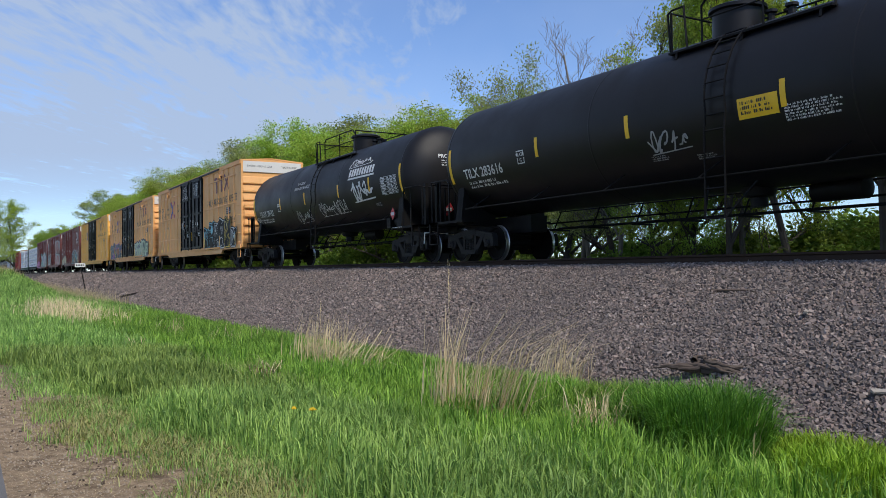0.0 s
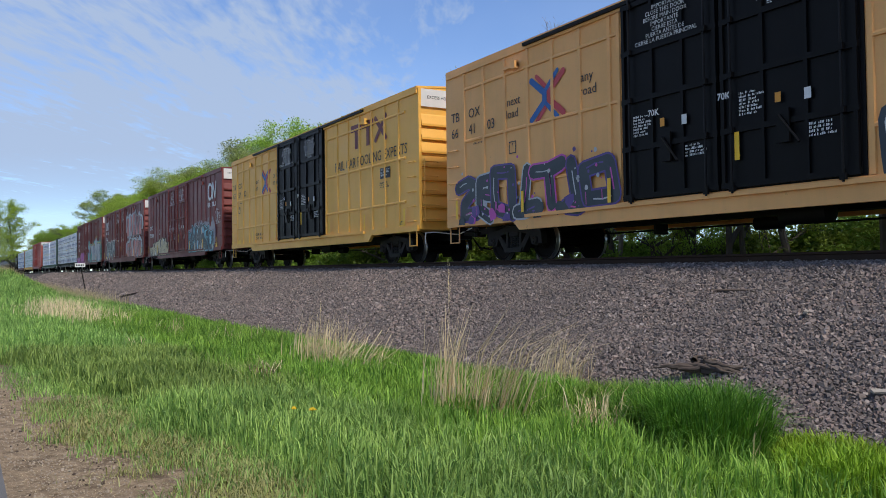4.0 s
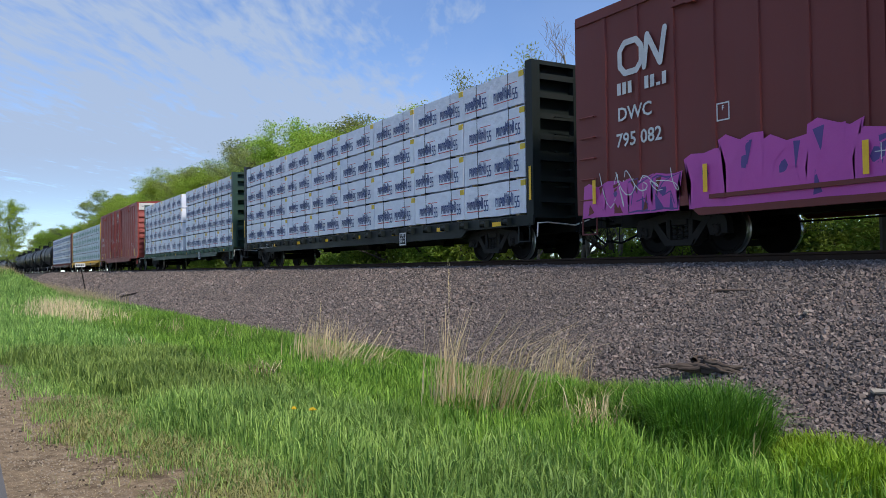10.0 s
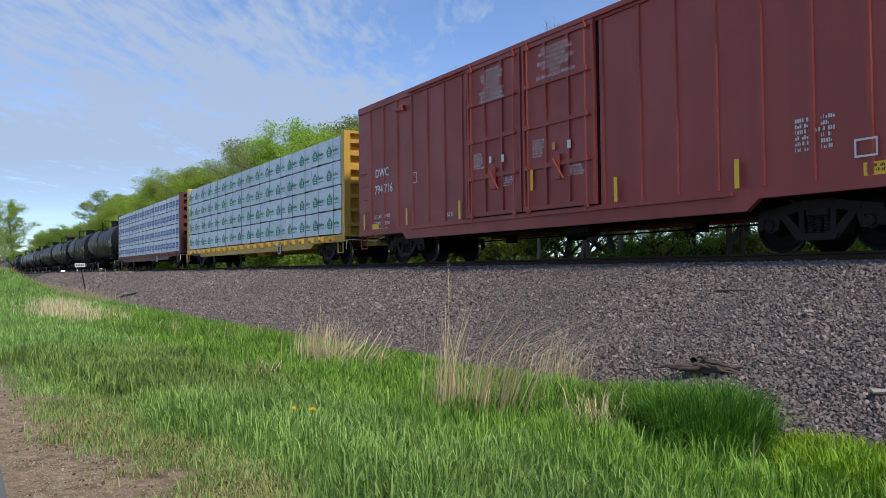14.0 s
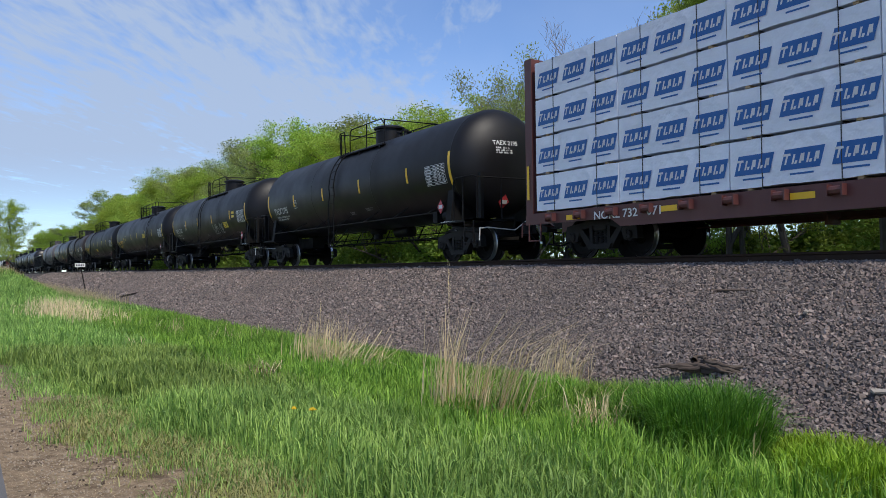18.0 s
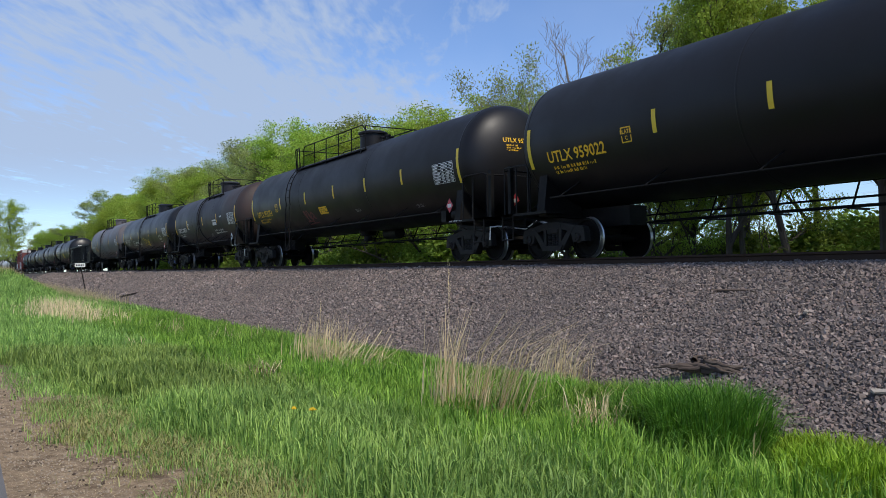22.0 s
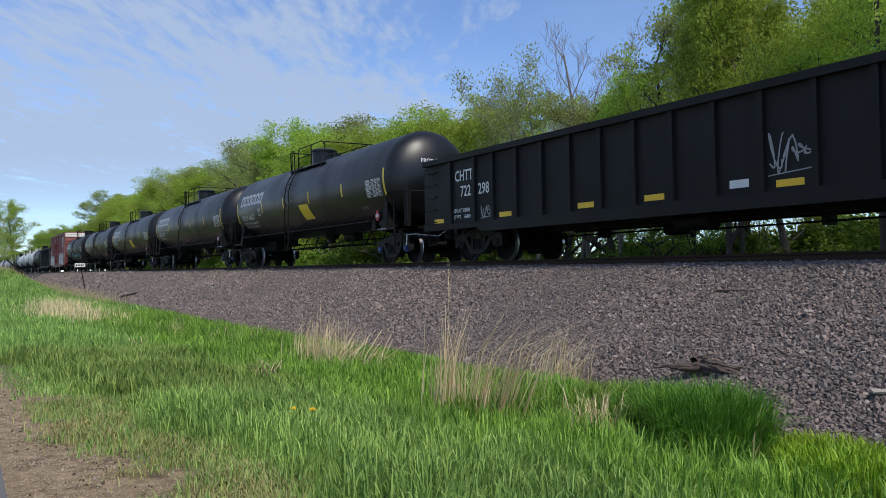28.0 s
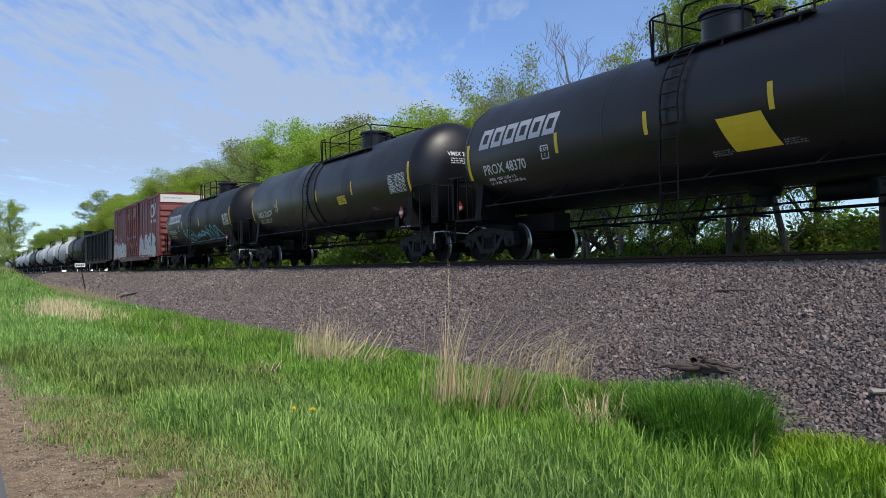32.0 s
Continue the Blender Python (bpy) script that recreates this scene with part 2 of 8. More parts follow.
# Surfaces on which paint lies: each maps (along, up, lift) to a place in the car's space.
def on_side(y):
    return lambda u, v, off=0.004: Vector((u, y - off, v))


def on_end(x):
    return lambda u, v, off=0.004: Vector((x + off, u, v))


def on_tank(radius, zc):
    def f(u, v, off=0.005):
        t = (v - zc) / radius
        return Vector((u, -(radius + off) * math.cos(t), zc + (radius + off) * math.sin(t)))
    return f


def on_head(x, radius, depth, zc):
    def f(u, v, off=0.006):
        k = max(0.0, 1 - (u * u + (v - zc) ** 2) / (radius * radius))
        return Vector((x + depth * math.sqrt(k) + off, u, v))
    return f


def patch(bm, surf, u0, u1, v0, v1, off=0.004, nv=1, idx=0, lean=0.0):
    rows = [[bm.verts.new(surf(u + lean * (k / nv), v0 + (v1 - v0) * k / nv, off)) for u in (u0, u1)] for k in range(nv + 1)]
    for a, b in zip(rows, rows[1:]):
        bm.faces.new((a[0], a[1], b[1], b[0])).material_index = idx


def shape(bm, surf, pts, off=0.004, idx=0):
    f = bm.faces.new([bm.verts.new(surf(u, v, off)) for u, v in pts])
    f.material_index = idx
    bmesh.ops.triangulate(bm, faces=[f])


LETTERS = {}


def letters(bm, surf, text, u, v, size, off=0.005, wide=1.0, align="LEFT", bold=0.018):
    """Words in the built-in font, painted on a surface from (u, v), cap height about 0.7 of size."""
    key = (text, align, bold)
    if key not in LETTERS:
        cu = bpy.data.curves.new("words", "FONT")
        cu.body, cu.align_x, cu.resolution_u, cu.offset = text, align, 2, bold
        ob = bpy.data.objects.new("words", cu)
        me = ob.to_mesh()
        LETTERS[key] = ([tuple(p.co) for p in me.vertices], [tuple(p.vertices) for p in me.polygons])
        ob.to_mesh_clear()
        bpy.data.objects.remove(ob)
        bpy.data.curves.remove(cu)
    pts, faces = LETTERS[key]
    vs = [bm.verts.new(surf(u + x * size * wide, v + y * size, off)) for x, y, _ in pts]
    for f in faces:
        try:
            bm.faces.new([vs[i] for i in f])
        except ValueError:
            pass


def lines(bm, surf, u, v, w, h, rows, rng, off=0.004):
    """Small writing too fine to read: bars of its size."""
    step = h / rows
    for k in range(rows):
        x = u
        end = u + w * rng.uniform(0.7, 1.0)
        ch = min(0.68 * step, 0.11)
        while x < end:
            for _ in range(rng.randint(2, 6)):
                lo = rng.choice((0.0, 0.0, 0.35))
                patch(bm, surf, x, x + ch * rng.choice((0.18, 0.42, 0.5)), v - k * step - ch, v - k * step - ch * lo, off)
                x += ch * 0.66
            x += ch * 0.6


def ribbon(bm, surf, pts, w, off, idx=0):
    """A painted stroke through points (u, v) with round joints."""
    for k, ((x0, z0), (x1, z1)) in enumerate(zip(pts, pts[1:])):
        d = math.hypot(x1 - x0, z1 - z0) or 1e-6
        nx, nz = -(z1 - z0) / d * w / 2, (x1 - x0) / d * w / 2
        o = off + 0.00012 * k
        f = bm.faces.new([bm.verts.new(surf(x, z, o)) for x, z in ((x0 - nx, z0 - nz), (x1 - nx, z1 - nz), (x1 + nx, z1 + nz), (x0 + nx, z0 + nz))])
        f.material_index = idx
    for k, (x, z) in enumerate(pts):
        o = off + 0.00012 * k + 0.00005
        f = bm.faces.new([bm.verts.new(surf(x + w / 2 * math.cos(t * math.pi / 4), z + w / 2 * math.sin(t * math.pi / 4), o)) for t in range(8)])
        f.material_index = idx


GLYPHS = [[(0, 0), (0.15, 1), (0.9, 0.85), (0.25, 0.5), (1, 0)], [(0.9, 1), (0.1, 0.9), (0.1, 0.1), (0.95, 0.05), (0.9, 0.5), (0.5, 0.45)],
          [(0, 0), (0.45, 1), (0.95, 0), (0.75, 0.4), (0.2, 0.4)], [(0.9, 0.95), (0.1, 0.9), (0.2, 0.5), (0.85, 0.5), (0.1, 0.45), (0.1, 0.05), (0.95, 0.1)],
          [(0.05, 1), (0.1, 0), (0.5, 0.35), (0.9, 0), (0.95, 1)], [(0, 0), (0.1, 1), (0.85, 0), (0.95, 1)],
          [(0.9, 0.85), (0.45, 1), (0.05, 0.8), (0.85, 0.35), (0.6, 0), (0.05, 0.1)], [(0.1, 0), (0.05, 0.9), (0.9, 0.95), (0.95, 0.1), (0.15, 0.05)],
          [(0, 0.95), (0.5, 1), (1, 0.95), (0.5, 0.95), (0.5, 0)], [(0.05, 1), (0.1, 0.05), (0.95, 0), (0.9, 0.3)]]


def blot(rng, cx, cz, rx, rz, n, wild):
    """A star-shaped outline of n points round a centre; wild says how jagged."""
    out = []
    for k in range(n):
        a = 2 * math.pi * (k + rng.uniform(-0.25, 0.25)) / n
        r = 1 + rng.uniform(-wild, wild)
        out.append((cx + rx * r * math.cos(a), cz + rz * r * math.sin(a)))
    return out


def graffiti(car, surf, u0, u1, v0, v1, n, seed, fill="spray_grey", edge="ink_black", back=None, spot=None, shine="ink_white", style="shard",
             label="spray-painted graffiti"):
    """A painted piece of wild, wordless shapes: a cloud behind, outlined shards or bubbles, shines, drips and dots."""
    rng = random.Random(seed)
    under = surf

    def surf(u, v, off=0.004):
        return under(u, v, off + 0.030)
    cell, hgt = (u1 - u0) / n, v1 - v0
    bm = bmesh.new()
    keys = [fill, edge, back or edge, spot or fill, shine]
    off = 0.004

    def keep(pts):
        return [(min(max(x, u0 - 0.1), u1 + 0.1), min(max(z, v0 - 0.04), v1 + 0.25 * hgt)) for x, z in pts]

    def grow(pts, g):
        cx, cz = sum(p[0] for p in pts) / len(pts), sum(p[1] for p in pts) / len(pts)
        return [(x + g * (x - cx) / (math.hypot(x - cx, z - cz) + 1e-6), z + g * (z - cz) / (math.hypot(x - cx, z - cz) + 1e-6)) for x, z in pts]
    if back:
        for k in range(n * 2):
            shape(bm, surf, keep(blot(rng, u0 + (k + 0.5) * cell / 2, v0 + hgt * rng.uniform(0.3, 0.6), hgt * 0.5, hgt * rng.uniform(0.35, 0.5), 16, 0.14)), off + 0.0002 * k, 2)
    off += 0.006
    rim = 0.035 + 0.02 * hgt
    if style == "shard":
        # fat, overlapping strokes with a rim, like sprayed letterforms that spell nothing
        fat = min(0.30 * cell, 0.24 * hgt) + 0.05
        for k in range(n):
            g = rng.choice(GLYPHS)
            lean, grow_z = rng.uniform(-0.12, 0.2), rng.uniform(0.85, 1.12)
            fx, fz = rng.random() < 0.5, rng.random() < 0.4
            g = [(1 - a if fx else a, 1 - b if fz else b) for a, b in g]
            pts = [(u0 + cell * (k - 0.02 + 0.95 * a + lean * (b - 0.5) + rng.uniform(-0.2, 0.2)), v0 + fat / 2 + (hgt - fat) * (b * grow_z + rng.uniform(-0.08, 0.1))) for a, b in g]
            tone = rng.choice((1, 1, 3, 4)) if spot else 1
            ribbon(bm, surf, pts, fat + rim * 1.5, off, tone)
            ribbon(bm, surf, pts, fat, off + 0.0011, 0)
            for _ in range(3):
                i = rng.randrange(len(pts) - 1)
                (xa, za), (xb, zb) = pts[i], pts[i + 1]
                mx, mz = (xa + xb) / 2 + rng.uniform(-0.2, 0.2) * fat, (za + zb) / 2 + rng.uniform(-0.2, 0.2) * fat
                ribbon(bm, surf, [(xa + (mx - xa) * 0.3, za + (mz - za) * 0.3), (mx, mz), (xb + (mx - xb) * 0.4, zb + (mz - zb) * 0.4)], rim * rng.uniform(0.35, 0.7), off + 0.0020, rng.choice((1, 3, 4)))
            cx, cz = pts[0]
            for j in range(4):
                rr = rng.uniform(0.015, 0.05)
                shape(bm, surf, blot(rng, u0 + cell * (k + rng.random()), v0 + hgt * rng.uniform(0.0, 1.05), rr, rr, 8, 0.1), off + 0.0026, rng.choice((1, 3, 4, 0)))
            off += 0.0028
        for _ in range(n * 2):
            shape(bm, surf, keep(blot(rng, u0 + (u1 - u0) * rng.random(), v0 + hgt * rng.uniform(0.0, 0.25), cell * 0.2, hgt * 0.12, 7, 0.35)), off, rng.choice((0, 0, 1, 3)))
            off += 0.0002
    for k in range(0 if style == "shard" else n * 2):
        m = 2
        cx, cz = u0 + (k + 0.5) * cell / m + rng.uniform(-0.1, 0.1) * cell, v0 + hgt * (0.5 + rng.uniform(-0.12, 0.12))
        pts = blot(rng, cx, cz, cell * rng.uniform(0.34, 0.46), hgt * rng.uniform(0.3, 0.5), 16, 0.07)
        pts = keep(pts)
        shape(bm, surf, grow(pts, rim), off, 1)
        shape(bm, surf, pts, off + 0.0006, 0 if rng.random() < 0.7 else 3)
        if rng.random() < 0.75:
            q = [(cx + (x - cx) * 0.35 + 0.1 * cell, cz + (z - cz) * 0.3 + 0.1 * hgt * rng.uniform(-1, 1)) for x, z in pts]
            shape(bm, surf, q, off + 0.0010, rng.choice((1, 3, 1)))
        a, b = pts[len(pts) // 2], pts[len(pts) // 2 + 1]
        ribbon(bm, surf, [(cx + (a[0] - cx) * 0.75, cz + (a[1] - cz) * 0.75), (cx + (b[0] - cx) * 0.75, cz + (b[1] - cz) * 0.75)], rim * 0.5, off + 0.0012, 4)
        off += 0.0014
    for _ in range(n * 3):
        cx, cz, rr = rng.uniform(u0, u1), v0 + hgt * rng.uniform(0.05, 1.15), rng.uniform(0.02, 0.06)
        shape(bm, surf, blot(rng, cx, cz, rr, rr, 9, 0.1), off, rng.choice((1, 3, 4)))
    for _ in range(n):
        cx, z1 = rng.uniform(u0, u1), v0 + hgt * rng.uniform(0.1, 0.5)
        ribbon(bm, surf, [(cx, z1), (cx + 0.01, z1 - rng.uniform(0.1, 0.3))], 0.022, off, 1)
    part("graffiti", bm, [M[k] for k in keys], car, label, smooth=False)


def mural(car, surf, u0, u1, v0, v1, n, seed, fill, ink, edges, wedges, cloud=None, rim=None, label="spray-painted graffiti", rise=(), split=True, rounded=False, gap=-0.045):
    """One wide sprayed piece: a cloud and drops behind, blocky interlocking wordless forms with outlines, and slits and wedges in them."""
    rng = random.Random(seed)
    keys = list(dict.fromkeys([fill, ink, *edges, *wedges, cloud or ink, rim or ink, "ink_white"]))
    idx = {k: i for i, k in enumerate(keys)}
    bm = bmesh.new()
    base = 0.034
    cell, hgt = (u1 - u0) / n, v1 - v0

    def put(pts, layer, k, key):
        shape(bm, surf, pts, base + 0.003 * layer + 0.00018 * k, idx[key])

    def grown(pts, g):
        cx, cz = sum(p[0] for p in pts) / len(pts), sum(p[1] for p in pts) / len(pts)
        return [(x + g * (x - cx) / (math.hypot(x - cx, z - cz) + 1e-6), max(v0 - 0.03, z + g * (z - cz) / (math.hypot(x - cx, z - cz) + 1e-6))) for x, z in pts]
    if cloud:
        for k in range(n * 3):
            cx = u0 + (k + 0.5) * cell / 3
            put([(x, max(v0 - 0.02, z)) for x, z in blot(rng, cx, v0 + hgt * rng.uniform(0.4, 0.68), cell * 0.6, hgt * rng.uniform(0.36, 0.5), 14, 0.1)], 0, k, cloud)
        for k in range(n * 2):
            rr = rng.uniform(0.03, 0.11)
            put(blot(rng, rng.uniform(u0, u1), v1 + hgt * rng.uniform(-0.02, 0.14), rr, rr * 1.2, 10, 0.08), 0, 40 + k, cloud)
    forms = []
    for k in range(n):
        a, b = u0 + (k + gap) * cell, u0 + (k + 1 - gap) * cell
        lift = rise[k % len(rise)] if rise else rng.uniform(0.82, 1.0)
        t0, t1 = v0 + hgt * lift * rng.uniform(0.92, 1.05), v0 + hgt * lift * rng.uniform(0.92, 1.05)
        lean = rng.uniform(-0.10, 0.14) * cell
        pts = [(a + rng.uniform(-0.05, 0.08) * cell, v0), (a + 0.45 * cell, v0 + rng.uniform(0, 0.05) * hgt), (b - rng.uniform(-0.04, 0.1) * cell, v0), (b - 0.08 * cell, v0 + hgt * rng.uniform(0.3, 0.5)),
               (b + lean, t1), (b - 0.28 * cell + lean, t1 - rng.uniform(0.0, 0.1) * hgt), ((a + b) / 2 + lean, (t0 + t1) / 2 - rng.uniform(0.02, 0.14) * hgt), (a + 0.2 * cell + lean, t0), (a + lean, t0 - 0.06 * hgt), (a + 0.06 * cell, v0 + hgt * rng.uniform(0.35, 0.6))]
        if rounded:
            pts = [(p[0] * f + q[0] * (1 - f), p[1] * f + q[1] * (1 - f)) for p, q in zip(pts, pts[1:] + pts[:1]) for f in (0.72, 0.28)]
        forms.append(pts)
    thick = 0.022 + 0.012 * hgt
    for k, pts in enumerate(forms):
        if rim:
            put(grown(pts, thick * 3.2), 1, k, rim)
        put(grown(pts, thick * 1.7), 2, k * 2, ink)
        edge = edges[k * len(edges) // n]
        put(grown(pts, thick * 0.3), 2, k * 2 + 1, edge) if edge != ink else None
        put(grown(pts, -thick * 0.9) if edge != ink else pts, 3, k * 3, fill)
        off = base + 0.0128
        cx, top, low = sum(p[0] for p in pts) / len(pts), max(p[1] for p in pts), v0
        for j in range(3 if split else 2):
            # a slit cut from the foot or the top, a chip beside it
            key = wedges[rng.randrange(len(wedges))]
            x = cx + cell * rng.uniform(-0.32, 0.32)
            w = cell * rng.uniform(0.07, 0.15)
            up = rng.random() < 0.55
            z0, z1 = (low + 0.02, low + hgt * rng.uniform(0.25, 0.5)) if up else (top - hgt * 0.10, top - hgt * rng.uniform(0.35, 0.55))
            if rounded:
                wedge = blot(rng, x, (z0 + z1) / 2, w * 1.2, abs(z1 - z0) * 0.34, 10, 0.12)
            else:
                wedge = [(x - w, z0), (x + w, z0 + rng.uniform(-0.02, 0.06)), (x + rng.uniform(-1.2, 1.2) * w, z1)]
            shape(bm, surf, grown(wedge, thick * 0.8), off + 0.0003 * j, idx[edge if edge != ink else ink])
            shape(bm, surf, wedge, off + 0.0016 + 0.0003 * j, idx[key])
        if rng.random() < 0.8:
            hole = blot(rng, cx + cell * rng.uniform(-0.15, 0.2), low + hgt * rng.uniform(0.45, 0.62), cell * 0.1, hgt * 0.1, 6, 0.25)
            shape(bm, surf, grown(hole, thick), off + 0.0012, idx[edge])
            shape(bm, surf, hole, off + 0.0026, idx[wedges[0]])
        # inner contour strokes
        ribbon(bm, surf, [(cx - 0.34 * cell, low + hgt * rng.uniform(0.1, 0.3)), (cx - 0.26 * cell, low + hgt * 0.55), (cx - 0.05 * cell, top - 0.2 * hgt), (cx + 0.2 * cell, top - hgt * rng.uniform(0.1, 0.2))], thick * 0.75, off + 0.003, idx[edge])
        ribbon(bm, surf, [(cx + 0.36 * cell, low + hgt * rng.uniform(0.05, 0.2)), (cx + 0.22 * cell, low + hgt * rng.uniform(0.3, 0.5)), (cx - 0.1 * cell, low + hgt * rng.uniform(0.25, 0.4))], thick * 0.75, off + 0.004, idx[edge])
        if rng.random() < 0.2:
            x, z = cx + cell * rng.uniform(-0.3, 0.3), low + hgt * rng.uniform(0.35, 0.8)
            for dx, dz in ((0.09, 0.0), (0.0, 0.12)):
                ribbon(bm, surf, [(x - dx, z - dz), (x + dx, z + dz)], 0.014, off + 0.0045 + dz * 0.005, idx["ink_white"])
    part("graffiti", bm, [M[k] for k in keys], car, label, smooth=False)


def scrawl(car, surf, u0, u1, v0, v1, seed, ink="ink_white", w=0.03, n=5, label="thin sprayed scrawl"):
    """Looping, wordless sprayed lines."""
    rng = random.Random(seed)
    bm = bmesh.new()
    cell, hgt = (u1 - u0) / n, v1 - v0
    for k in range(n):
        f1, f2, p1, p2 = rng.uniform(0.8, 1.7), rng.uniform(1.0, 2.2), rng.uniform(0, 6.28), rng.uniform(0, 6.28)
        pts = []
        for q in range(15):
            t = q / 14
            pts.append((u0 + cell * (k + 0.1 + 0.9 * t + 0.42 * math.sin(6.28 * f1 * t + p1)), v0 + hgt * (0.5 + 0.52 * math.sin(6.28 * f2 * t + p2) * (0.55 + 0.45 * math.sin(3.1 * t + k)))))
        ribbon(bm, surf, pts, w * rng.uniform(0.8, 1.15), 0.006 + 0.004 * k)
    ribbon(bm, surf, [(u0, v0 - 0.02), (u1, v0 + 0.06 * hgt)], w * 0.7, 0.005)
    part("scrawl", bm, M[ink], car, label, smooth=False)


def words(car, surf, text, u, v, size, ink="ink_white", wide=1.0, label="", bold=0.018):
    bm = bmesh.new()
    letters(bm, surf, text, u, v, size, wide=wide, bold=bold)
    return part("lettering", bm, M[ink], car, label or "painted lettering", smooth=False)


def fine_print(car, surf, u, v, w, h, rows, seed, ink="ink_white"):
    bm = bmesh.new()
    lines(bm, surf, u, v, w, h, rows, random.Random(seed))
    return tagged(part("fine_print", bm, M[ink], car, "small painted print", smooth=False), kind="stuff")


def sticker(car, surf, u0, u1, v0, v1, ink, name="reflector", label="", nv=1, lean=0.0):
    bm = bmesh.new()
    patch(bm, surf, u0, u1, v0, v1, 0.006, nv, lean=lean)
    return part(name, bm, M[ink], car, label, smooth=False)


def frame_mark(car, surf, u0, u1, v0, v1, text="", ink="ink_white"):
    """A small painted frame with a word or two in it."""
    bm = bmesh.new()
    t = (u1 - u0) * 0.09
    for a, b, c, d in ((u0, u1, v0, v0 + t), (u0, u1, v1 - t, v1), (u0, u0 + t, v0 + t, v1 - t), (u1 - t, u1, v0 + t, v1 - t)):
        patch(bm, surf, a, b, c, d, 0.005)
    for k, s in enumerate(text.split("/") if text else []):
        letters(bm, surf, s, (u0 + u1) / 2, v1 - (v1 - v0) * (0.42 + 0.4 * k), (v1 - v0) * 0.36, align="CENTER")
    part("plate_mark", bm, M[ink], car, "small framed marking", smooth=False)


# ---- running gear ----
WHEEL_R, AXLE_X = 0.457, 0.89


def _wheelset(bm):
    prof, idx = [], []
    for s in (-1, 1):
        p = [(0.665, 0.10), (0.668, 0.36), (0.672, 0.425), (0.675, 0.487), (0.705, 0.480), (0.722, 0.459), (0.812, 0.452), (0.815, 0.405), (0.775, 0.375), (0.755, 0.20), (0.80, 0.145), (0.84, 0.10)]
        bm2 = [(s * a, r) for a, r in p]
        lathe(bm, bm2, 36, "y", idx=[0, 0, 0, 0, 1, 1, 0, 0, 0, 0, 0])
    bar(bm, (0, -1.02, 0), (0, 1.02, 0), 0.085, 12)


def _side_frame(bm):
    y0, y1 = -0.085, 0.085
    for s in (-1, 1):
        prism(bm, [(s * 1.13, 0.60), (s * 1.08, 0.71), (s * 0.72, 0.76), (s * 0.26, 0.84), (s * 0.26, 0.69), (s * 0.66, 0.60), (s * 0.74, 0.36), (s * 0.84, 0.36), (s * 0.80, 0.56), (s * 0.99, 0.56), (s * 1.02, 0.38), (s * 1.14, 0.38)], y0, y1)
        prism(bm, [(s * 0.78, 0.70), (s * 0.58, 0.66), (s * 0.17, 0.22), (s * 0.38, 0.205)], y0 - 0.01, y1 + 0.01)
        prism(bm, [(s * 0.24, 0.82), (s * 0.34, 0.80), (s * 0.32, 0.26), (s * 0.225, 0.26)], y0, y1)
    prism(bm, [(-0.32, 0.845), (0.32, 0.845), (0.30, 0.69), (-0.30, 0.69)], -0.095, 0.095)
    prism(bm, [(-0.40, 0.30), (0.40, 0.30), (0.33, 0.185), (-0.33, 0.185)], -0.13, 0.13)


def _spring(bm):
    prof, z = [], 0.30
    while z < 0.585:
        prof += [(z, 0.048), (z + 0.011, 0.066), (z + 0.027, 0.066), (z + 0.038, 0.048)]
        z += 0.048
    lathe(bm, prof, 10, "z")


def _bolster(bm):
    box(bm, -0.20, 0.20, -1.10, 1.10, 0.58, 0.72, 0.02)
    lathe(bm, [(0.72, 0.19), (0.86, 0.19)], 16, "z")
    for s in (-1, 1):
        beam(bm, (s * 0.42, -0.85, 0.36), (s * 0.42, 0.85, 0.36), 0.07, 0.10)
        box(bm, s * 0.40 - 0.05, s * 0.40 + 0.05, -0.80, -0.68, 0.30, 0.52)
        box(bm, s * 0.40 - 0.05, s * 0.40 + 0.05, 0.68, 0.80, 0.30, 0.52)


def _bearing(bm):
    lathe(bm, [(-0.12, 0.06), (-0.115, 0.085), (-0.07, 0.095), (-0.06, 0.125), (0.06, 0.125), (0.07, 0.10)], 14, "y")
    for k in range(3):
        t = k * 2.094
        bar(bm, (0.05 * math.cos(t), -0.14, 0.05 * math.sin(t)), (0.05 * math.cos(t), -0.11, 0.05 * math.sin(t)), 0.014, 6)


WHEELSETS = {1: [], -1: []}


def truck(car, x, cap="truck_steel"):
    t = placed("truck", shared("bolster", _bolster, M["truck_steel"]), car, (x, 0, 0))
    for s in (-1, 1):
        w = placed("wheelset", shared("wheelset", _wheelset, [M["wheel_steel"], M["tread_steel"]]), t, (s * AXLE_X, 0, WHEEL_R))
        WHEELSETS[s].append(w)
        placed("side_frame", shared("side_frame", _side_frame, M["truck_steel"]), t, (0, s * 1.0, 0))
        for dx in (-0.145, 0.0, 0.145) if s < 0 else ():
            placed("spring", shared("spring", _spring, M["truck_steel"]), t, (dx, s * 1.02, 0))
        for dx in (-AXLE_X, AXLE_X):
            placed("bearing", shared(("bearing", cap), _bearing, M[cap]), t, (dx, s * 1.0, WHEEL_R), turn=(0, 0, math.pi if s > 0 else 0))


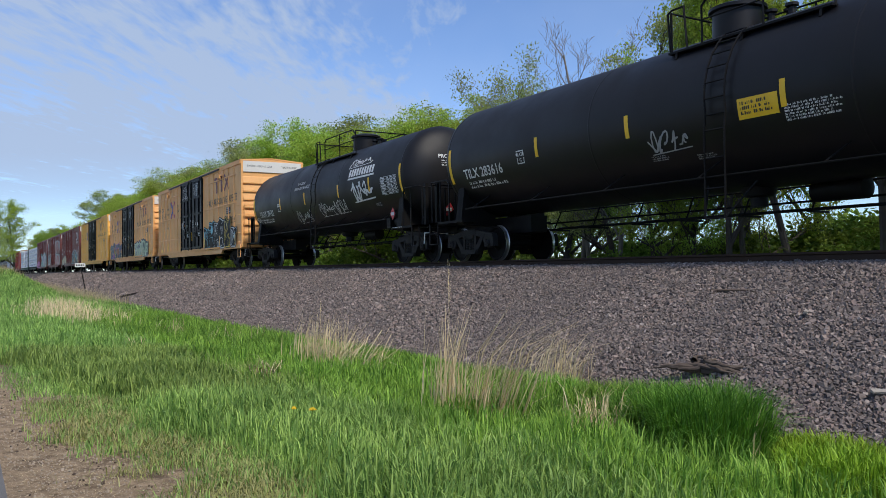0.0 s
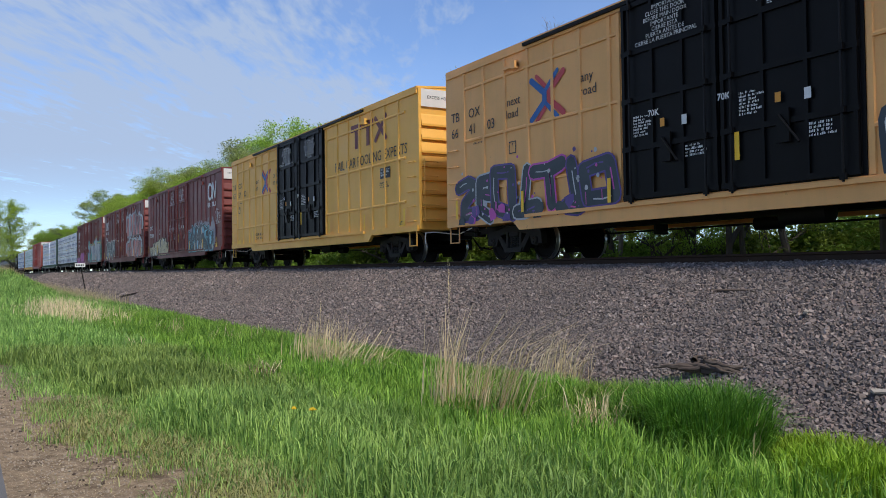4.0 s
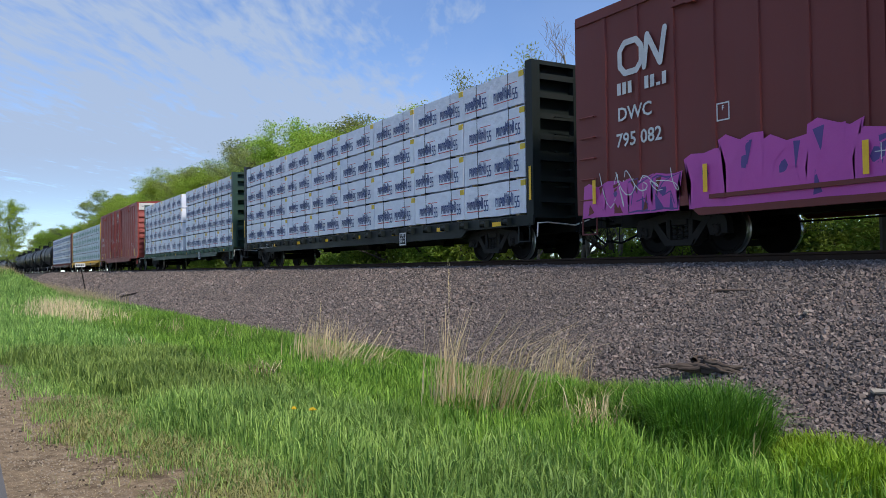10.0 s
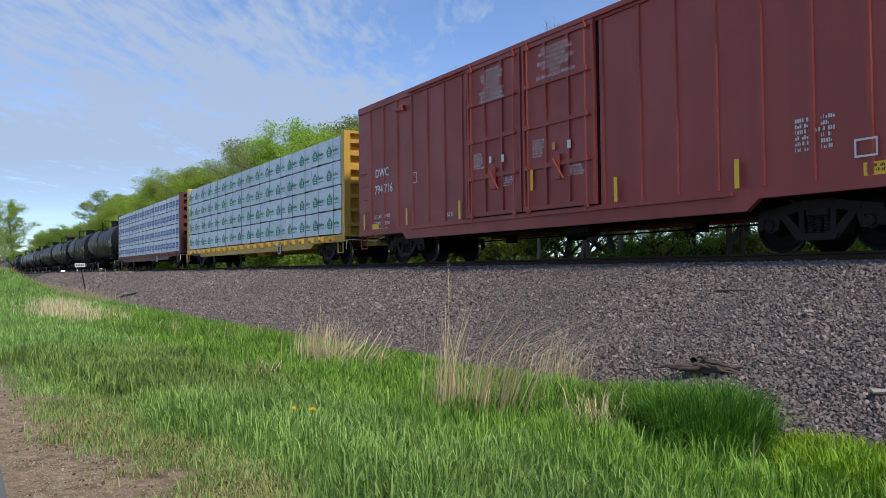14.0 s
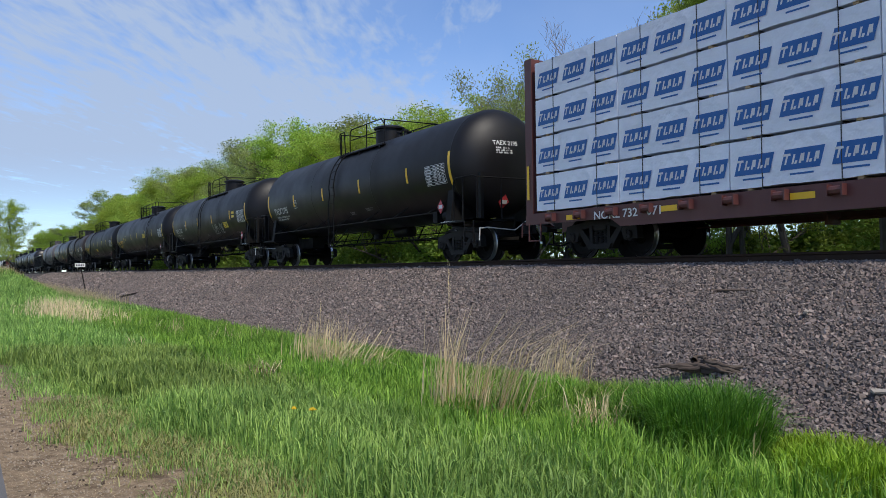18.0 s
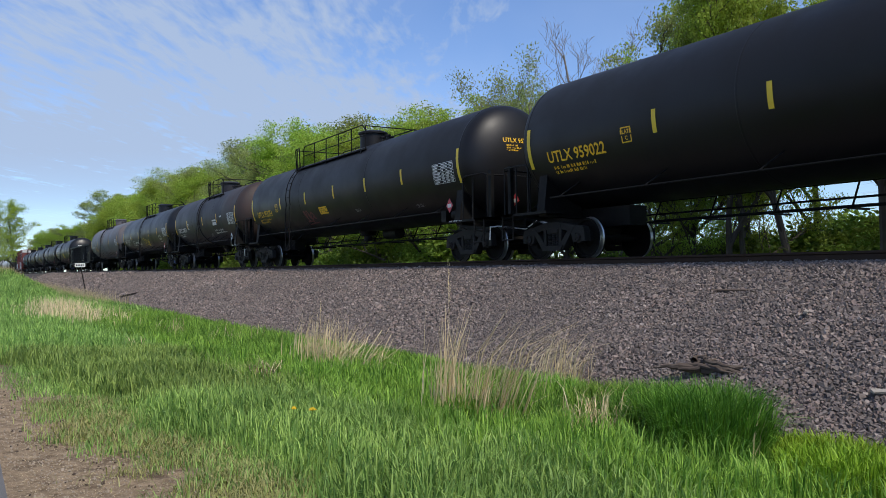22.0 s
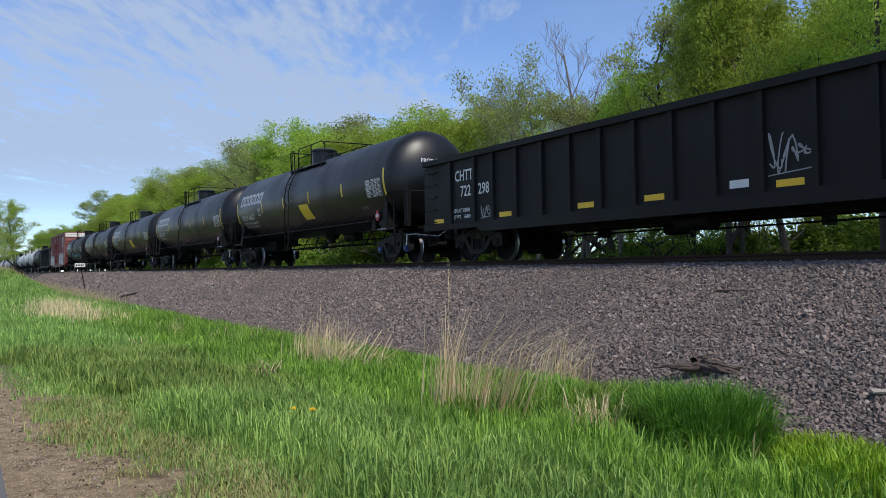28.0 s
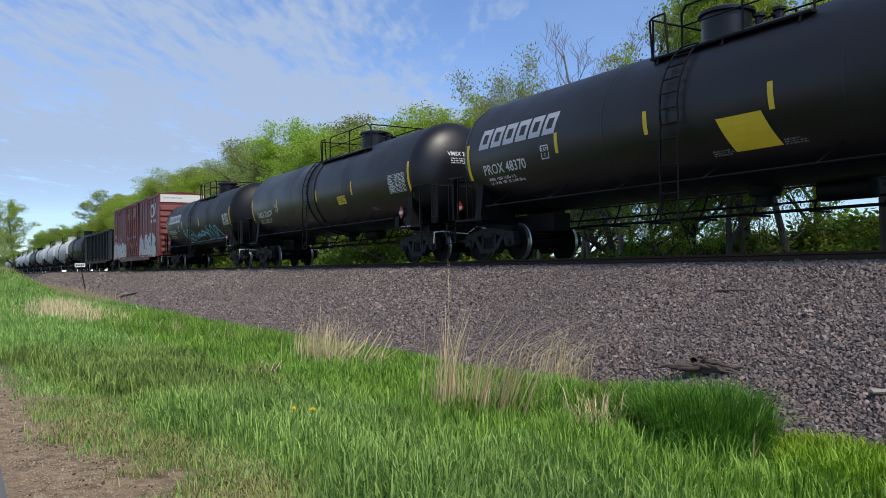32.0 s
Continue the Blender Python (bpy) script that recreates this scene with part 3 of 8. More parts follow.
def coupler(car, x_sill, reach, s, material):
    """Draft sill, shank, knuckle, uncoupling lever and air hose at one end (s = +1 front, -1 rear)."""
    bm = bmesh.new()
    box(bm, *sorted((s * (x_sill - 1.6), s * (x_sill + 0.12))), -0.22, 0.22, 0.66, 1.02)
    part("draft_sill", bm, material, car)
    bm = bmesh.new()
    a, b = s * (x_sill + 0.1), s * (x_sill + reach)
    beam(bm, (a, 0, 0.85), (b, 0, 0.85), 0.13, 0.16)
    prism(bm, [(b - s * 0.16, -0.16), (b + s * 0.04, -0.20), (b + s * 0.11, -0.10), (b + s * 0.05, 0.02), (b + s * 0.12, 0.12), (b + s * 0.02, 0.19), (b - s * 0.16, 0.15)], 0.70, 1.0, "z")
    part("coupler", bm, M["truck_steel"], car)
    bm = bmesh.new()
    x = s * (x_sill + 0.16)
    pipe(bm, [(x, -1.42, 0.52), (x, -1.40, 0.84), (x + s * 0.05, -1.15, 0.86), (x + s * 0.1, -0.35, 0.80), (b - s * 0.05, -0.1, 1.02)], 0.016, 5)
    part("uncoupling_lever", bm, M["panel_white"] if s > 0 else material, car)
    bm = bmesh.new()
    pipe(bm, [(s * x_sill, 0.32, 0.72), (s * (x_sill + 0.25), 0.34, 0.50), (s * (x_sill + reach * 0.7), 0.22, 0.34), (s * (x_sill + reach + 0.1), 0.08, 0.40)], 0.026, 6)
    part("air_hose", bm, M["frame_black"], car)


def ladder(car, y, x0, x1, z0, z1, n, material, off=0.07, name="grab_iron"):
    """Grab rungs on a side face (y is the face; off stands out from it), each a part of its own."""
    s = -1 if y < 0 else 1
    w = x1 - x0
    me = shared((name, material.name, round(w, 3), s), lambda b: pipe(b, [(0, 0, 0), (0, s * off, 0), (w, s * off, 0), (w, 0, 0)], 0.012, 5), material)
    for k in range(n):
        placed(name, me, car, (x0, y, z0 + (z1 - z0) * k / (n - 1)))


def step(car, x, y, z0, z1, material):
    bm = bmesh.new()
    pipe(bm, [(x - 0.22, y, z1), (x - 0.22, y, z0), (x + 0.22, y, z0), (x + 0.22, y, z1)], 0.017, 5)
    part("sill_step", bm, material, car)


def new_car(name, s0, s1, label, category, group):
    car = new(name)
    car.empty_display_size = 0.5
    tagged(car, label, category, group)
    CARS.append((car, (s0 + s1) / 2 * SPEED))
    return car, (s0 - s1) / 2 * SPEED


CARS = []     # (thing, place along the track at the start)
# ---- freight cars (car space: x along the train, near side at -y, z above the rail head) ----
DOOR_NOTES = {(False, False): ("-IMPORTANT-", "CLOSE THIS DOOR", "BEFORE CLOSING", "MAIN DOOR", "-IMPORTANT-", "FERMER CETTE PORT", "AVANT DE FERMER", "LA PORTE PRINCIPAL"),
              (False, True): ("CLOSE AND LOCK", "BOTH DOORS BEFORE", "MOVING CAR", "FERMER ET VERROUILLER", "LES DEUX PORTES", "AVANT", "DE DEPLACER LE WAGON"),
              (True, False): ("IMPORTANT", "CLOSE THIS DOOR", "BEFORE MAIN DOOR", "IMPORTANTE", "CIERRE ESTA", "PUERTA ANTES DE", "CIERRE LA PUERTA PRINCIPAL"),
              (True, True): ("CLOSE AND LOCK", "BOTH DOORS", "BEFORE MOVING CAR", "CIERRE Y ASEGURE", "AMBAS PUERTAS", "ANTES DE MOVER", "EL CARRO")}


def boxcar(s0, s1, paint, door_paint, label, ribs_across=False, door=(-2.6, -0.18, 2.4), end_panel=True, seed=1, post=0.93):
    car, hl = new_car("boxcar", s0, s1, label, "boxcar", "freight train")
    rng = random.Random(seed)
    pm, w = M[paint], 1.55
    z0, zt = 0.95, 5.10
    bm = bmesh.new()
    prism(bm, [(-w, z0), (w, z0), (w, zt), (0, zt + 0.13), (-w, zt)], -hl, hl, "x")
    part("body", bm, pm, car, smooth=False)
    bm = bmesh.new()
    prism(bm, [(-w - 0.03, zt - 0.02), (-w - 0.03, zt + 0.05), (0, zt + 0.17), (w + 0.03, zt + 0.05), (w + 0.03, zt - 0.02), (0, zt + 0.12)], -hl - 0.02, hl + 0.02, "x")
    part("roof", bm, pm, car, smooth=False)
    for y in (-1, 1):
        bm = bmesh.new()
        box(bm, -hl, hl, *sorted((y * w, y * (w + 0.045))), zt - 0.16, zt - 0.025)
        part("top_chord", bm, pm, car, smooth=False)
        bm = bmesh.new()
        a = hl - 3.3
        prism(bm, [(-hl, 0.90), (-a - 0.25, 0.90), (-a, 0.70), (a, 0.70), (a + 0.25, 0.90), (hl, 0.90), (hl, 1.08), (-hl, 1.08)], *sorted((y * (w - 0.06), y * (w + 0.05))))
        part("side_sill", bm, pm, car, smooth=False)
    # posts
    xs = []
    x = -hl + 0.86
    while x < hl - 0.5:
        if not door[0] - 0.3 < x < door[2] + 0.3:
            xs.append(x)
        x += post
    xs += [door[0] - 0.12, door[2] + 0.12]

    def rib(b):
        prism(b, [(-0.042, -0.036), (0.042, -0.036), (0.055, 0.0), (-0.055, 0.0)], 1.09, zt - 0.17, "z")
    me = shared(("post", paint), rib, pm)
    for x in xs:
        placed("post", me, car, (x, -w, 0), smooth=False)
        placed("post", me, car, (x, w, 0), smooth=False, turn=(0, 0, math.pi))
    if ribs_across:
        for z in (1.82, 3.14, 4.52):
            for a, b in ((-hl + 0.86, door[0] - 0.12), (door[2] + 0.12, hl - 0.75)):
                bm = bmesh.new()
                prism(bm, [(-w, z - 0.04), (-w - 0.034, z - 0.034), (-w - 0.034, z + 0.006), (-w, z + 0.045)], a, b, "x")
                part("stiffener", bm, pm, car, smooth=False)
    # doors
    dm = M[door_paint]
    # black plate on the wall stands in for shade in the door gaps
    bm = bmesh.new()
    box(bm, door[0] - 0.035, door[2] + 0.035, -w - 0.022, -w, 1.09, zt - 0.05)
    part("door_opening", bm, M["frame_black"], car, "dark gap round the doors", smooth=False)
    for a, b in ((door[0], door[1]), (door[1], door[2])):
        bm = bmesh.new()
        box(bm, a + 0.03, b - 0.03, -w - 0.05, -w, 1.13, zt - 0.09)
        dr = part("door", bm, dm, car, "black plug door" if "black" in door_paint else "", smooth=False)
        flat = shared(("door_rail", door_paint, round(b - a, 2)), lambda q: box(q, a + 0.03 - (a + b) / 2, b - 0.03 - (a + b) / 2, -0.10, -0.05, -0.05, 0.05), dm)
        for z in (1.16, 2.1, 3.05, 4.0, zt - 0.16):
            placed("door_rail", flat, dr, ((a + b) / 2, -w, z), smooth=False)
        stile = shared(("door_stile", door_paint), lambda q: box(q, -0.035, 0.035, -0.098, -0.05, 1.13, zt - 0.1), dm)
        for k in range(4):
            placed("door_stile", stile, dr, (a + 0.08 + (b - a - 0.16) * k / 3, -w, 0), smooth=False)
        for x in (a + 0.28, b - 0.28):
            bm = bmesh.new()
            bar(bm, (x, -w - 0.13, 1.02), (x, -w - 0.13, zt - 0.05), 0.02, 6)
            for z in (1.1, 2.1, 3.05, 4.0, 4.9):
                box(bm, x - 0.05, x + 0.05, -w - 0.155, -w - 0.10, z - 0.05, z + 0.05)
            part("lock_rod", bm, dm, dr)
        bm = bmesh.new()
        xm = (a + b) / 2
        box(bm, xm - 0.12, xm + 0.12, -w - 0.14, -w - 0.09, 1.75, 2.3)
        pipe(bm, [(xm - 0.05, -w - 0.17, 2.2), (xm + 0.32, -w - 0.17, 1.72)], 0.022, 6)
        part("door_handle", bm, dm, dr)
        ds = on_side(-w - 0.101)
        advice = DOOR_NOTES[("black" in door_paint, a > door[0])]
        bm = bmesh.new()
        for k, row in enumerate(advice):
            letters(bm, ds, row, xm, 4.70 - 0.105 * k, 0.115, align="CENTER", bold=0.0)
        part("lettering", bm, M["ink_white"], car, "white door instructions", smooth=False)
        fine_print(car, ds, xm - 0.85, 2.72, 0.40, 0.42, 7, seed * 9 + int(a * 10))
        fine_print(car, ds, xm + 0.45, 2.0, 0.42, 0.24, 4, seed * 5 + int(a * 10))
        sticker(car, ds, xm + 0.38, xm + 0.50, 2.38, 2.56, "ink_white", "sticker")
        sticker(car, ds, xm - 0.15, xm - 0.04, 2.42, 2.58, rng.choice(("ink_orange", "ink_white")), "sticker")
    for z in (1.02, zt - 0.05):
        bm = bmesh.new()
        box(bm, -hl * 0.62, hl * 0.62, -w - 0.11, -w - 0.02, z - 0.045, z + 0.03)
        part("door_track", bm, pm if z < 2 else dm, car, smooth=False)
    # ends: stacked corrugations
    for s in (-1, 1):
        n = 9
        for k in range(n):
            z = 1.30 + k * 0.40
            if s > 0 and end_panel and k == n - 1:
                continue

            def corr(b):
                prism(b, [(0, -0.12), (0.085, -0.11), (0.09, -0.05), (0.022, 0.21), (0, 0.25)], -w + 0.1, w - 0.1)
            placed("end_rib", shared(("corr", paint), corr, pm), car, (s * hl, 0, z), smooth=False, turn=(0, 0, 0 if s > 0 else math.pi))
        for y in (-w, w - 0.09):
            bm = bmesh.new()
            box(bm, *sorted((s * hl, s * (hl + 0.07))), y, y + 0.09, z0, zt)
            part("corner_post", bm, pm, car, smooth=False)
    if end_panel:
        bm = bmesh.new()
        box(bm, hl, hl + 0.05, -w + 0.095, w - 0.095, 4.56, zt - 0.02)
        part("end_panel", bm, M["panel_white"], car, "white painted panel", smooth=False)
        words(car, on_end(hl + 0.05), "EXCESS HEIGHT CAR", -1.25, 4.80, 0.13, "ink_black", bold=0.0)
    es = on_end(hl + 0.088)
    fine_print(car, es, 0.35, 4.02, 0.8, 0.14, 2, seed + 40)
    fine_print(car, es, 0.35, 3.62, 0.8, 0.14, 2, seed + 41)
    # brake gear on the front end
    bm = bmesh.new()
    box(bm, hl + 0.05, hl + 0.42, -0.55, 0.95, 1.18, 1.22)
    for y in (-0.5, 0.2, 0.9):
        beam(bm, (hl + 0.05, y, 0.98), (hl + 0.4, y, 1.18), 0.05, 0.05)
    part("brake_platform", bm, M["frame_black"], car)
    bm = bmesh.new()
    lathe(bm, [(-0.02, 0.27), (0.02, 0.30), (0.045, 0.27)], 18, "x", (hl + 0.34, 0.55, 2.35))
    for k in range(5):
        t = k * 2 * math.pi / 5
        bar(bm, (hl + 0.34, 0.55, 2.35), (hl + 0.34, 0.55 + 0.25 * math.cos(t), 2.35 + 0.25 * math.sin(t)), 0.018, 5)
    box(bm, hl + 0.08, hl + 0.3, 0.40, 0.70, 2.15, 2.55)
    bar(bm, (hl + 0.2, 0.5, 2.15), (hl + 0.2, 0.5, 1.0), 0.02, 5)
    part("hand_brake", bm, M["frame_black"], car)
    if "black" not in door_paint:
        # dark plate imitates the shaded, black-geared lower end; box and pipe are brake gear
        bm = bmesh.new()
        box(bm, hl + 0.09, hl + 0.12, -0.35, 1.40, 1.30, 2.20)
        box(bm, hl + 0.12, hl + 0.30, 0.95, 1.35, 1.45, 1.95)
        pipe(bm, [(hl + 0.14, -0.3, 1.2), (hl + 0.14, -0.3, 2.6), (hl + 0.14, 1.3, 2.65)], 0.025, 6)
        part("brake_panel", bm, M["frame_black"], car, "blackened brake gear panel")
    for s in (-1, 1):
        bm = bmesh.new()
        xa = s * (hl + 0.09)
        for k in range(5):
            z = 1.25 + 0.42 * k
            pipe(bm, [(xa, -1.42, z), (xa + s * 0.09, -1.42, z), (xa + s * 0.09, -0.95, z), (xa, -0.95, z)], 0.012, 5)
        bar(bm, (xa + s * 0.09, -1.42, 1.15), (xa + s * 0.09, -1.42, 3.0), 0.014, 5)
        pipe(bm, [(xa + s * 0.1, -1.4, 3.12), (xa + s * 0.1, 1.4, 3.05)], 0.014, 5)
        part("end_ladder", bm, pm, car)
        ladder(car, -w, *sorted((s * (hl - 0.12), s * (hl - 0.55))), 1.2, 2.95, 5, pm)
        step(car, s * (hl - 0.32), -w, 0.48, 0.95, pm)
        step(car, s * (hl - 0.32), w, 0.48, 0.95, pm)
        truck(car, s * (hl - 2.35))
        coupler(car, hl, 0.88, s, M["frame_black"])
    under_gear(car, hl - 3.4, M["frame_black"])
    # roof-edge lifting brackets
    for x in (-6.2, 6.0):
        bm = bmesh.new()
        box(bm, x - 0.45, x + 0.12, -w - 0.10, -w - 0.045, zt - 0.50, zt - 0.42)
        box(bm, x - 0.05, x + 0.12, -w - 0.16, -w - 0.045, zt - 0.55, zt - 0.37)
        part("door_stop", bm, pm, car, smooth=False)
    # conspicuity stripes along the sill
    sf = on_side(-w - 0.012)
    for x in (-8.85, -5.93, -2.97, 2.97, 5.93, 8.7):
        sticker(car, on_side(-w - 0.096), x - 0.05, x + 0.05, 1.10, 1.60, "ink_yellow")
    sticker(car, on_side(-w - 0.10), 0.15, 0.25, 1.58, 2.06, "ink_yellow")
    bm = bmesh.new()
    patch(bm, sf, hl - 1.25, hl - 0.8, 1.08, 1.28, 0.006)
    part("caution_label", bm, M["ink_yellow"], car, "yellow caution label with dark print")
    fine_print(car, lambda u, v, off=0.004: sf(u, v, off + 0.006), hl - 1.2, 1.25, 0.36, 0.13, 2, seed, "ink_black")
    bm = bmesh.new()
    patch(bm, sf, -hl + 0.95, -hl + 1.4, 1.08, 1.26, 0.006)
    part("caution_label", bm, M["ink_yellow"], car, "yellow caution label with dark print")
    return car, hl, on_side(-w - 0.012)


def under_gear(car, half, m):
    """Centre sill, cross bearers, brake cylinder, reservoir, rods under the floor."""
    bm = bmesh.new()
    box(bm, -half - 1.6, half + 1.6, -0.19, 0.19, 0.70, 1.0)
    for k in range(5):
        x = -half + 2 * half * k / 4
        prism(bm, [(-1.45, 0.98), (-0.19, 0.76), (0.19, 0.76), (1.45, 0.98)], x - 0.06, x + 0.06, "x")
    part("centre_sill", bm, m, car, smooth=False)
    bm = bmesh.new()
    lathe(bm, [(0.4, 0.05), (0.42, 0.19), (1.3, 0.19), (1.35, 0.05)], 14, "x", (0, -0.75, 0.66))
    part("air_reservoir", bm, m, car)
    bm = bmesh.new()
    lathe(bm, [(-1.2, 0.05), (-1.18, 0.14), (-0.6, 0.14), (-0.55, 0.04)], 12, "x", (0, 0.6, 0.62))
    bar(bm, (-half, 0.6, 0.60), (-0.6, 0.6, 0.62), 0.02, 5)
    bar(bm, (0.2, 0.4, 0.55), (half, 0.3, 0.58), 0.02, 5)
    for x in (-half * 0.6, half * 0.55):
        box(bm, x - 0.03, x + 0.03, 0.28, 0.66, 0.5, 0.95)
    part("brake_rigging", bm, m, car)


def tank_car(s0, s1, paint, label, dia=3.05, mark="", ink="ink_white", stripes=(), logo=False, platform=(-1.3, 2.2, 0.4), ladder_x=-0.4,
             seed=1, stripe_ink="ink_yellow", notice=None, cap="truck_steel", zc=None, bands=(), plate=True, far=False, front=None, load=None, placard="ink_red"):
    car, hs = new_car("tank_car", s0, s1, label, "tank car", "freight train")
    rng = random.Random(seed)
    R = dia / 2
    zc = zc or 2.75
    hc, depth = hs + 0.07, 0.72          # end of the straight shell, depth of the head
    fb, pm = M["frame_black"], M[paint]
    sf = on_tank(R, zc)
    bm = bmesh.new()
    prof = [(hc + depth * math.sin(t), R * math.cos(t)) for t in (k * math.pi / 20 for k in range(10))] + [(hc + depth * 0.999, R * 0.05)]
    lathe(bm, [(-a, r) for a, r in prof[::-1]] + prof, 64, "x", (0, 0, zc))
    if front:
        for f in bm.faces:
            f.material_index = 1 if f.calc_center_median().x > hc - 0.01 else 0
        part("shell", bm, [pm, M[front]], car)
        bm = bmesh.new()
        lathe(bm, [(hs - 2.35, R + 0.002), (hs - 2.3, R + 0.0042), (hc, R + 0.0042), (hc + 0.001, R + 0.002)], 64, "x", (0, 0, zc))
        part("shell_course", bm, M[front], car, "rust-brown front ring of the shell")
    else:
        part("shell", bm, pm, car)
    for x in () if far else (-hc, -hc * 0.34, hc * 0.34, hc):
        bm = bmesh.new()
        lathe(bm, [(x - 0.03, R - 0.002), (x - 0.02, R + 0.004), (x + 0.02, R + 0.004), (x + 0.03, R - 0.002)], 64, "x", (0, 0, zc))
        part("weld_seam", bm, pm, car)
    for x in bands:
        bm = bmesh.new()
        lathe(bm, [(x - 0.07, R), (x - 0.065, R + 0.035), (x + 0.065, R + 0.035), (x + 0.07, R)], 64, "x", (0, 0, zc))
        part("band", bm, pm, car, "raised band round the shell")
    # manway, valves and platform on top
    a, b, mx = platform
    top = zc + R
    bm = bmesh.new()
    lathe(bm, [(top - 0.08, 0.48), (top + 0.42, 0.48), (top + 0.44, 0.55), (top + 0.50, 0.55), (top + 0.56, 0.40), (top + 0.58, 0.05)], 20, "z", (mx, 0, 0))
    part("manway", bm, pm, car)
    bm = bmesh.new()
    for k in range(3):
        lathe(bm, [(top - 0.02, 0.07), (top + 0.2, 0.07), (top + 0.22, 0.12), (top + 0.27, 0.12), (top + 0.28, 0.03)], 8, "z", (mx + 0.75 + 0.22 * k, 0.25 * (k % 2), 0))
    part("valve", bm, pm, car)
    for y in (-1, 1):
        bm = bmesh.new()
        box(bm, a, b, *sorted((y * 0.78, y * 1.12)), top - 0.37, top - 0.33)
        for x in (a + 0.2, (a + b) / 2, b - 0.2):
            beam(bm, (x, y * 1.08, top - 0.35), (x, y * 1.12, zc + math.sqrt(R * R - 1.25) - 0.02), 0.05, 0.05)
        part("platform", bm, fb, car)
        bm = bmesh.new()
        n = 2 if b - a < 4.5 else 5
        zb, zh = top - 0.36, top + 0.52
        yy = y * 1.02
        lo = a + (0.75 if y < 0 else 0.0)
        pipe(bm, [(lo, yy, zb), (lo, yy, zh - 0.12), (lo + 0.12, yy, zh), (b - 0.25, yy, zh), (b, yy, zh - 0.2), (b, yy, zb)], 0.021, 6)
        pipe(bm, [(lo, yy, top + 0.14), (b, yy, top + 0.14)], 0.016, 6)
        for k in range(1, n):
            x = lo + (b - lo) * k / n
            bar(bm, (x, yy, zb), (x, yy, zh), 0.021, 6)
        part("platform_rail", bm, fb, car)
    bm = bmesh.new()
    for x in (a, b):
        pipe(bm, [(x, -1.02, top - 0.36), (x, -1.02, top + 0.46), (x, 1.02, top + 0.46), (x, 1.02, top - 0.36)], 0.02, 6)
        part("platform_gate", bm, fb, car)
        bm = bmesh.new()
    pipe(bm, [(a, -1.05, top - 0.36), (a - 0.04, -1.07, top + 0.44), (a + 0.06, -1.07, top + 0.5), (a + 0.36, -1.07, top + 0.5), (a + 0.42, -1.05, top - 0.36)], 0.02, 6)
    part("ladder_hoop", bm, fb, car)
    # ladder bent to the near side of the shell: stiles, with each rung a piece of its own
    ang = -0.72
    path = [(-R - 0.12, 0.62), (-R - 0.10, 1.15)]
    while ang < 1.0:
        path.append((-(R + 0.09) * math.cos(ang) if ang > -0.35 else -R - 0.10, zc + (R + 0.09) * math.sin(ang)))
        ang += 0.18
    bm = bmesh.new()
    for dx in (-0.22, 0.22):
        pipe(bm, [(ladder_x + dx, p[0], p[1]) for p in path], 0.02, 5)
        bar(bm, (ladder_x + dx, path[0][0], 0.62), (ladder_x + dx * 2.4, path[0][0] * 0.72, 1.25), 0.018, 5)
    lad = part("ladder", bm, fb, car)
    rung = shared("rung", lambda q: bar(q, (-0.22, 0, 0), (0.22, 0, 0), 0.016, 5), fb)
    acc = 1.0
    for k, q in enumerate(path):
        acc += math.hypot(q[0] - path[k - 1][0], q[1] - path[k - 1][1]) if k else 0.0
        if acc > 0.28:
            placed("rung", rung, lad, (ladder_x, q[0], q[1]))
            acc = 0.0
    for y in (-1, 1):
        # side handrail with brackets from the shell
        bm = bmesh.new()
        zr = 1.36
        yr = y * (R + 0.05)
        xa, xb = -hs + 0.85, hs - 0.85
        bar(bm, (xa, yr, zr), (xb, yr, zr), 0.019, 6)
        k, nn = 0, 7
        for k in range(nn):
            x = xa + 0.3 + (xb - xa - 0.6) * k / (nn - 1)
            sy = y * math.sqrt(max(0.1, R * R - (zr + 0.32 - zc) ** 2))
            bar(bm, (x, yr, zr), (x + 0.15, sy, zr + 0.34), 0.016, 5)
        part("side_rail", bm, fb, car)
    # brake pipe and hangers on the far lower side
    bm = bmesh.new()
    for yy, z in ((0.75, 0.98), (1.1, 0.86), (0.55, 0.80)):
        bar(bm, (-hs + 1.4, yy, z), (hs - 1.4, yy, z), 0.022, 6)
    for k in range(10):
        x = -hs + 1.8 + (2 * hs - 3.6) * k / 9
        bar(bm, (x, 0.62, 0.78), (x, 1.05, zc - R * 0.72), 0.02, 5)
        box(bm, x - 0.02, x + 0.02, 0.5, 1.14, 0.76, 0.80)
    part("brake_pipe", bm, fb, car)
    bm = bmesh.new()
    lathe(bm, [(zc - R - 0.34, 0.05), (zc - R - 0.34, 0.16), (zc - R - 0.16, 0.16), (zc - R - 0.14, 0.28), (zc - R + 0.04, 0.34)], 16, "z", (0.1, 0, 0))
    part("outlet_valve", bm, fb, car)
    bm = bmesh.new()
    lathe(bm, [(-0.55, 0.03), (-0.53, 0.2), (0.45, 0.2), (0.5, 0.03)], 14, "x", (1.6, 0.3, zc - R - 0.12))
    part("air_reservoir", bm, fb, car)
    # cradles, stub sills, end frames
    xt = hs - 0.25
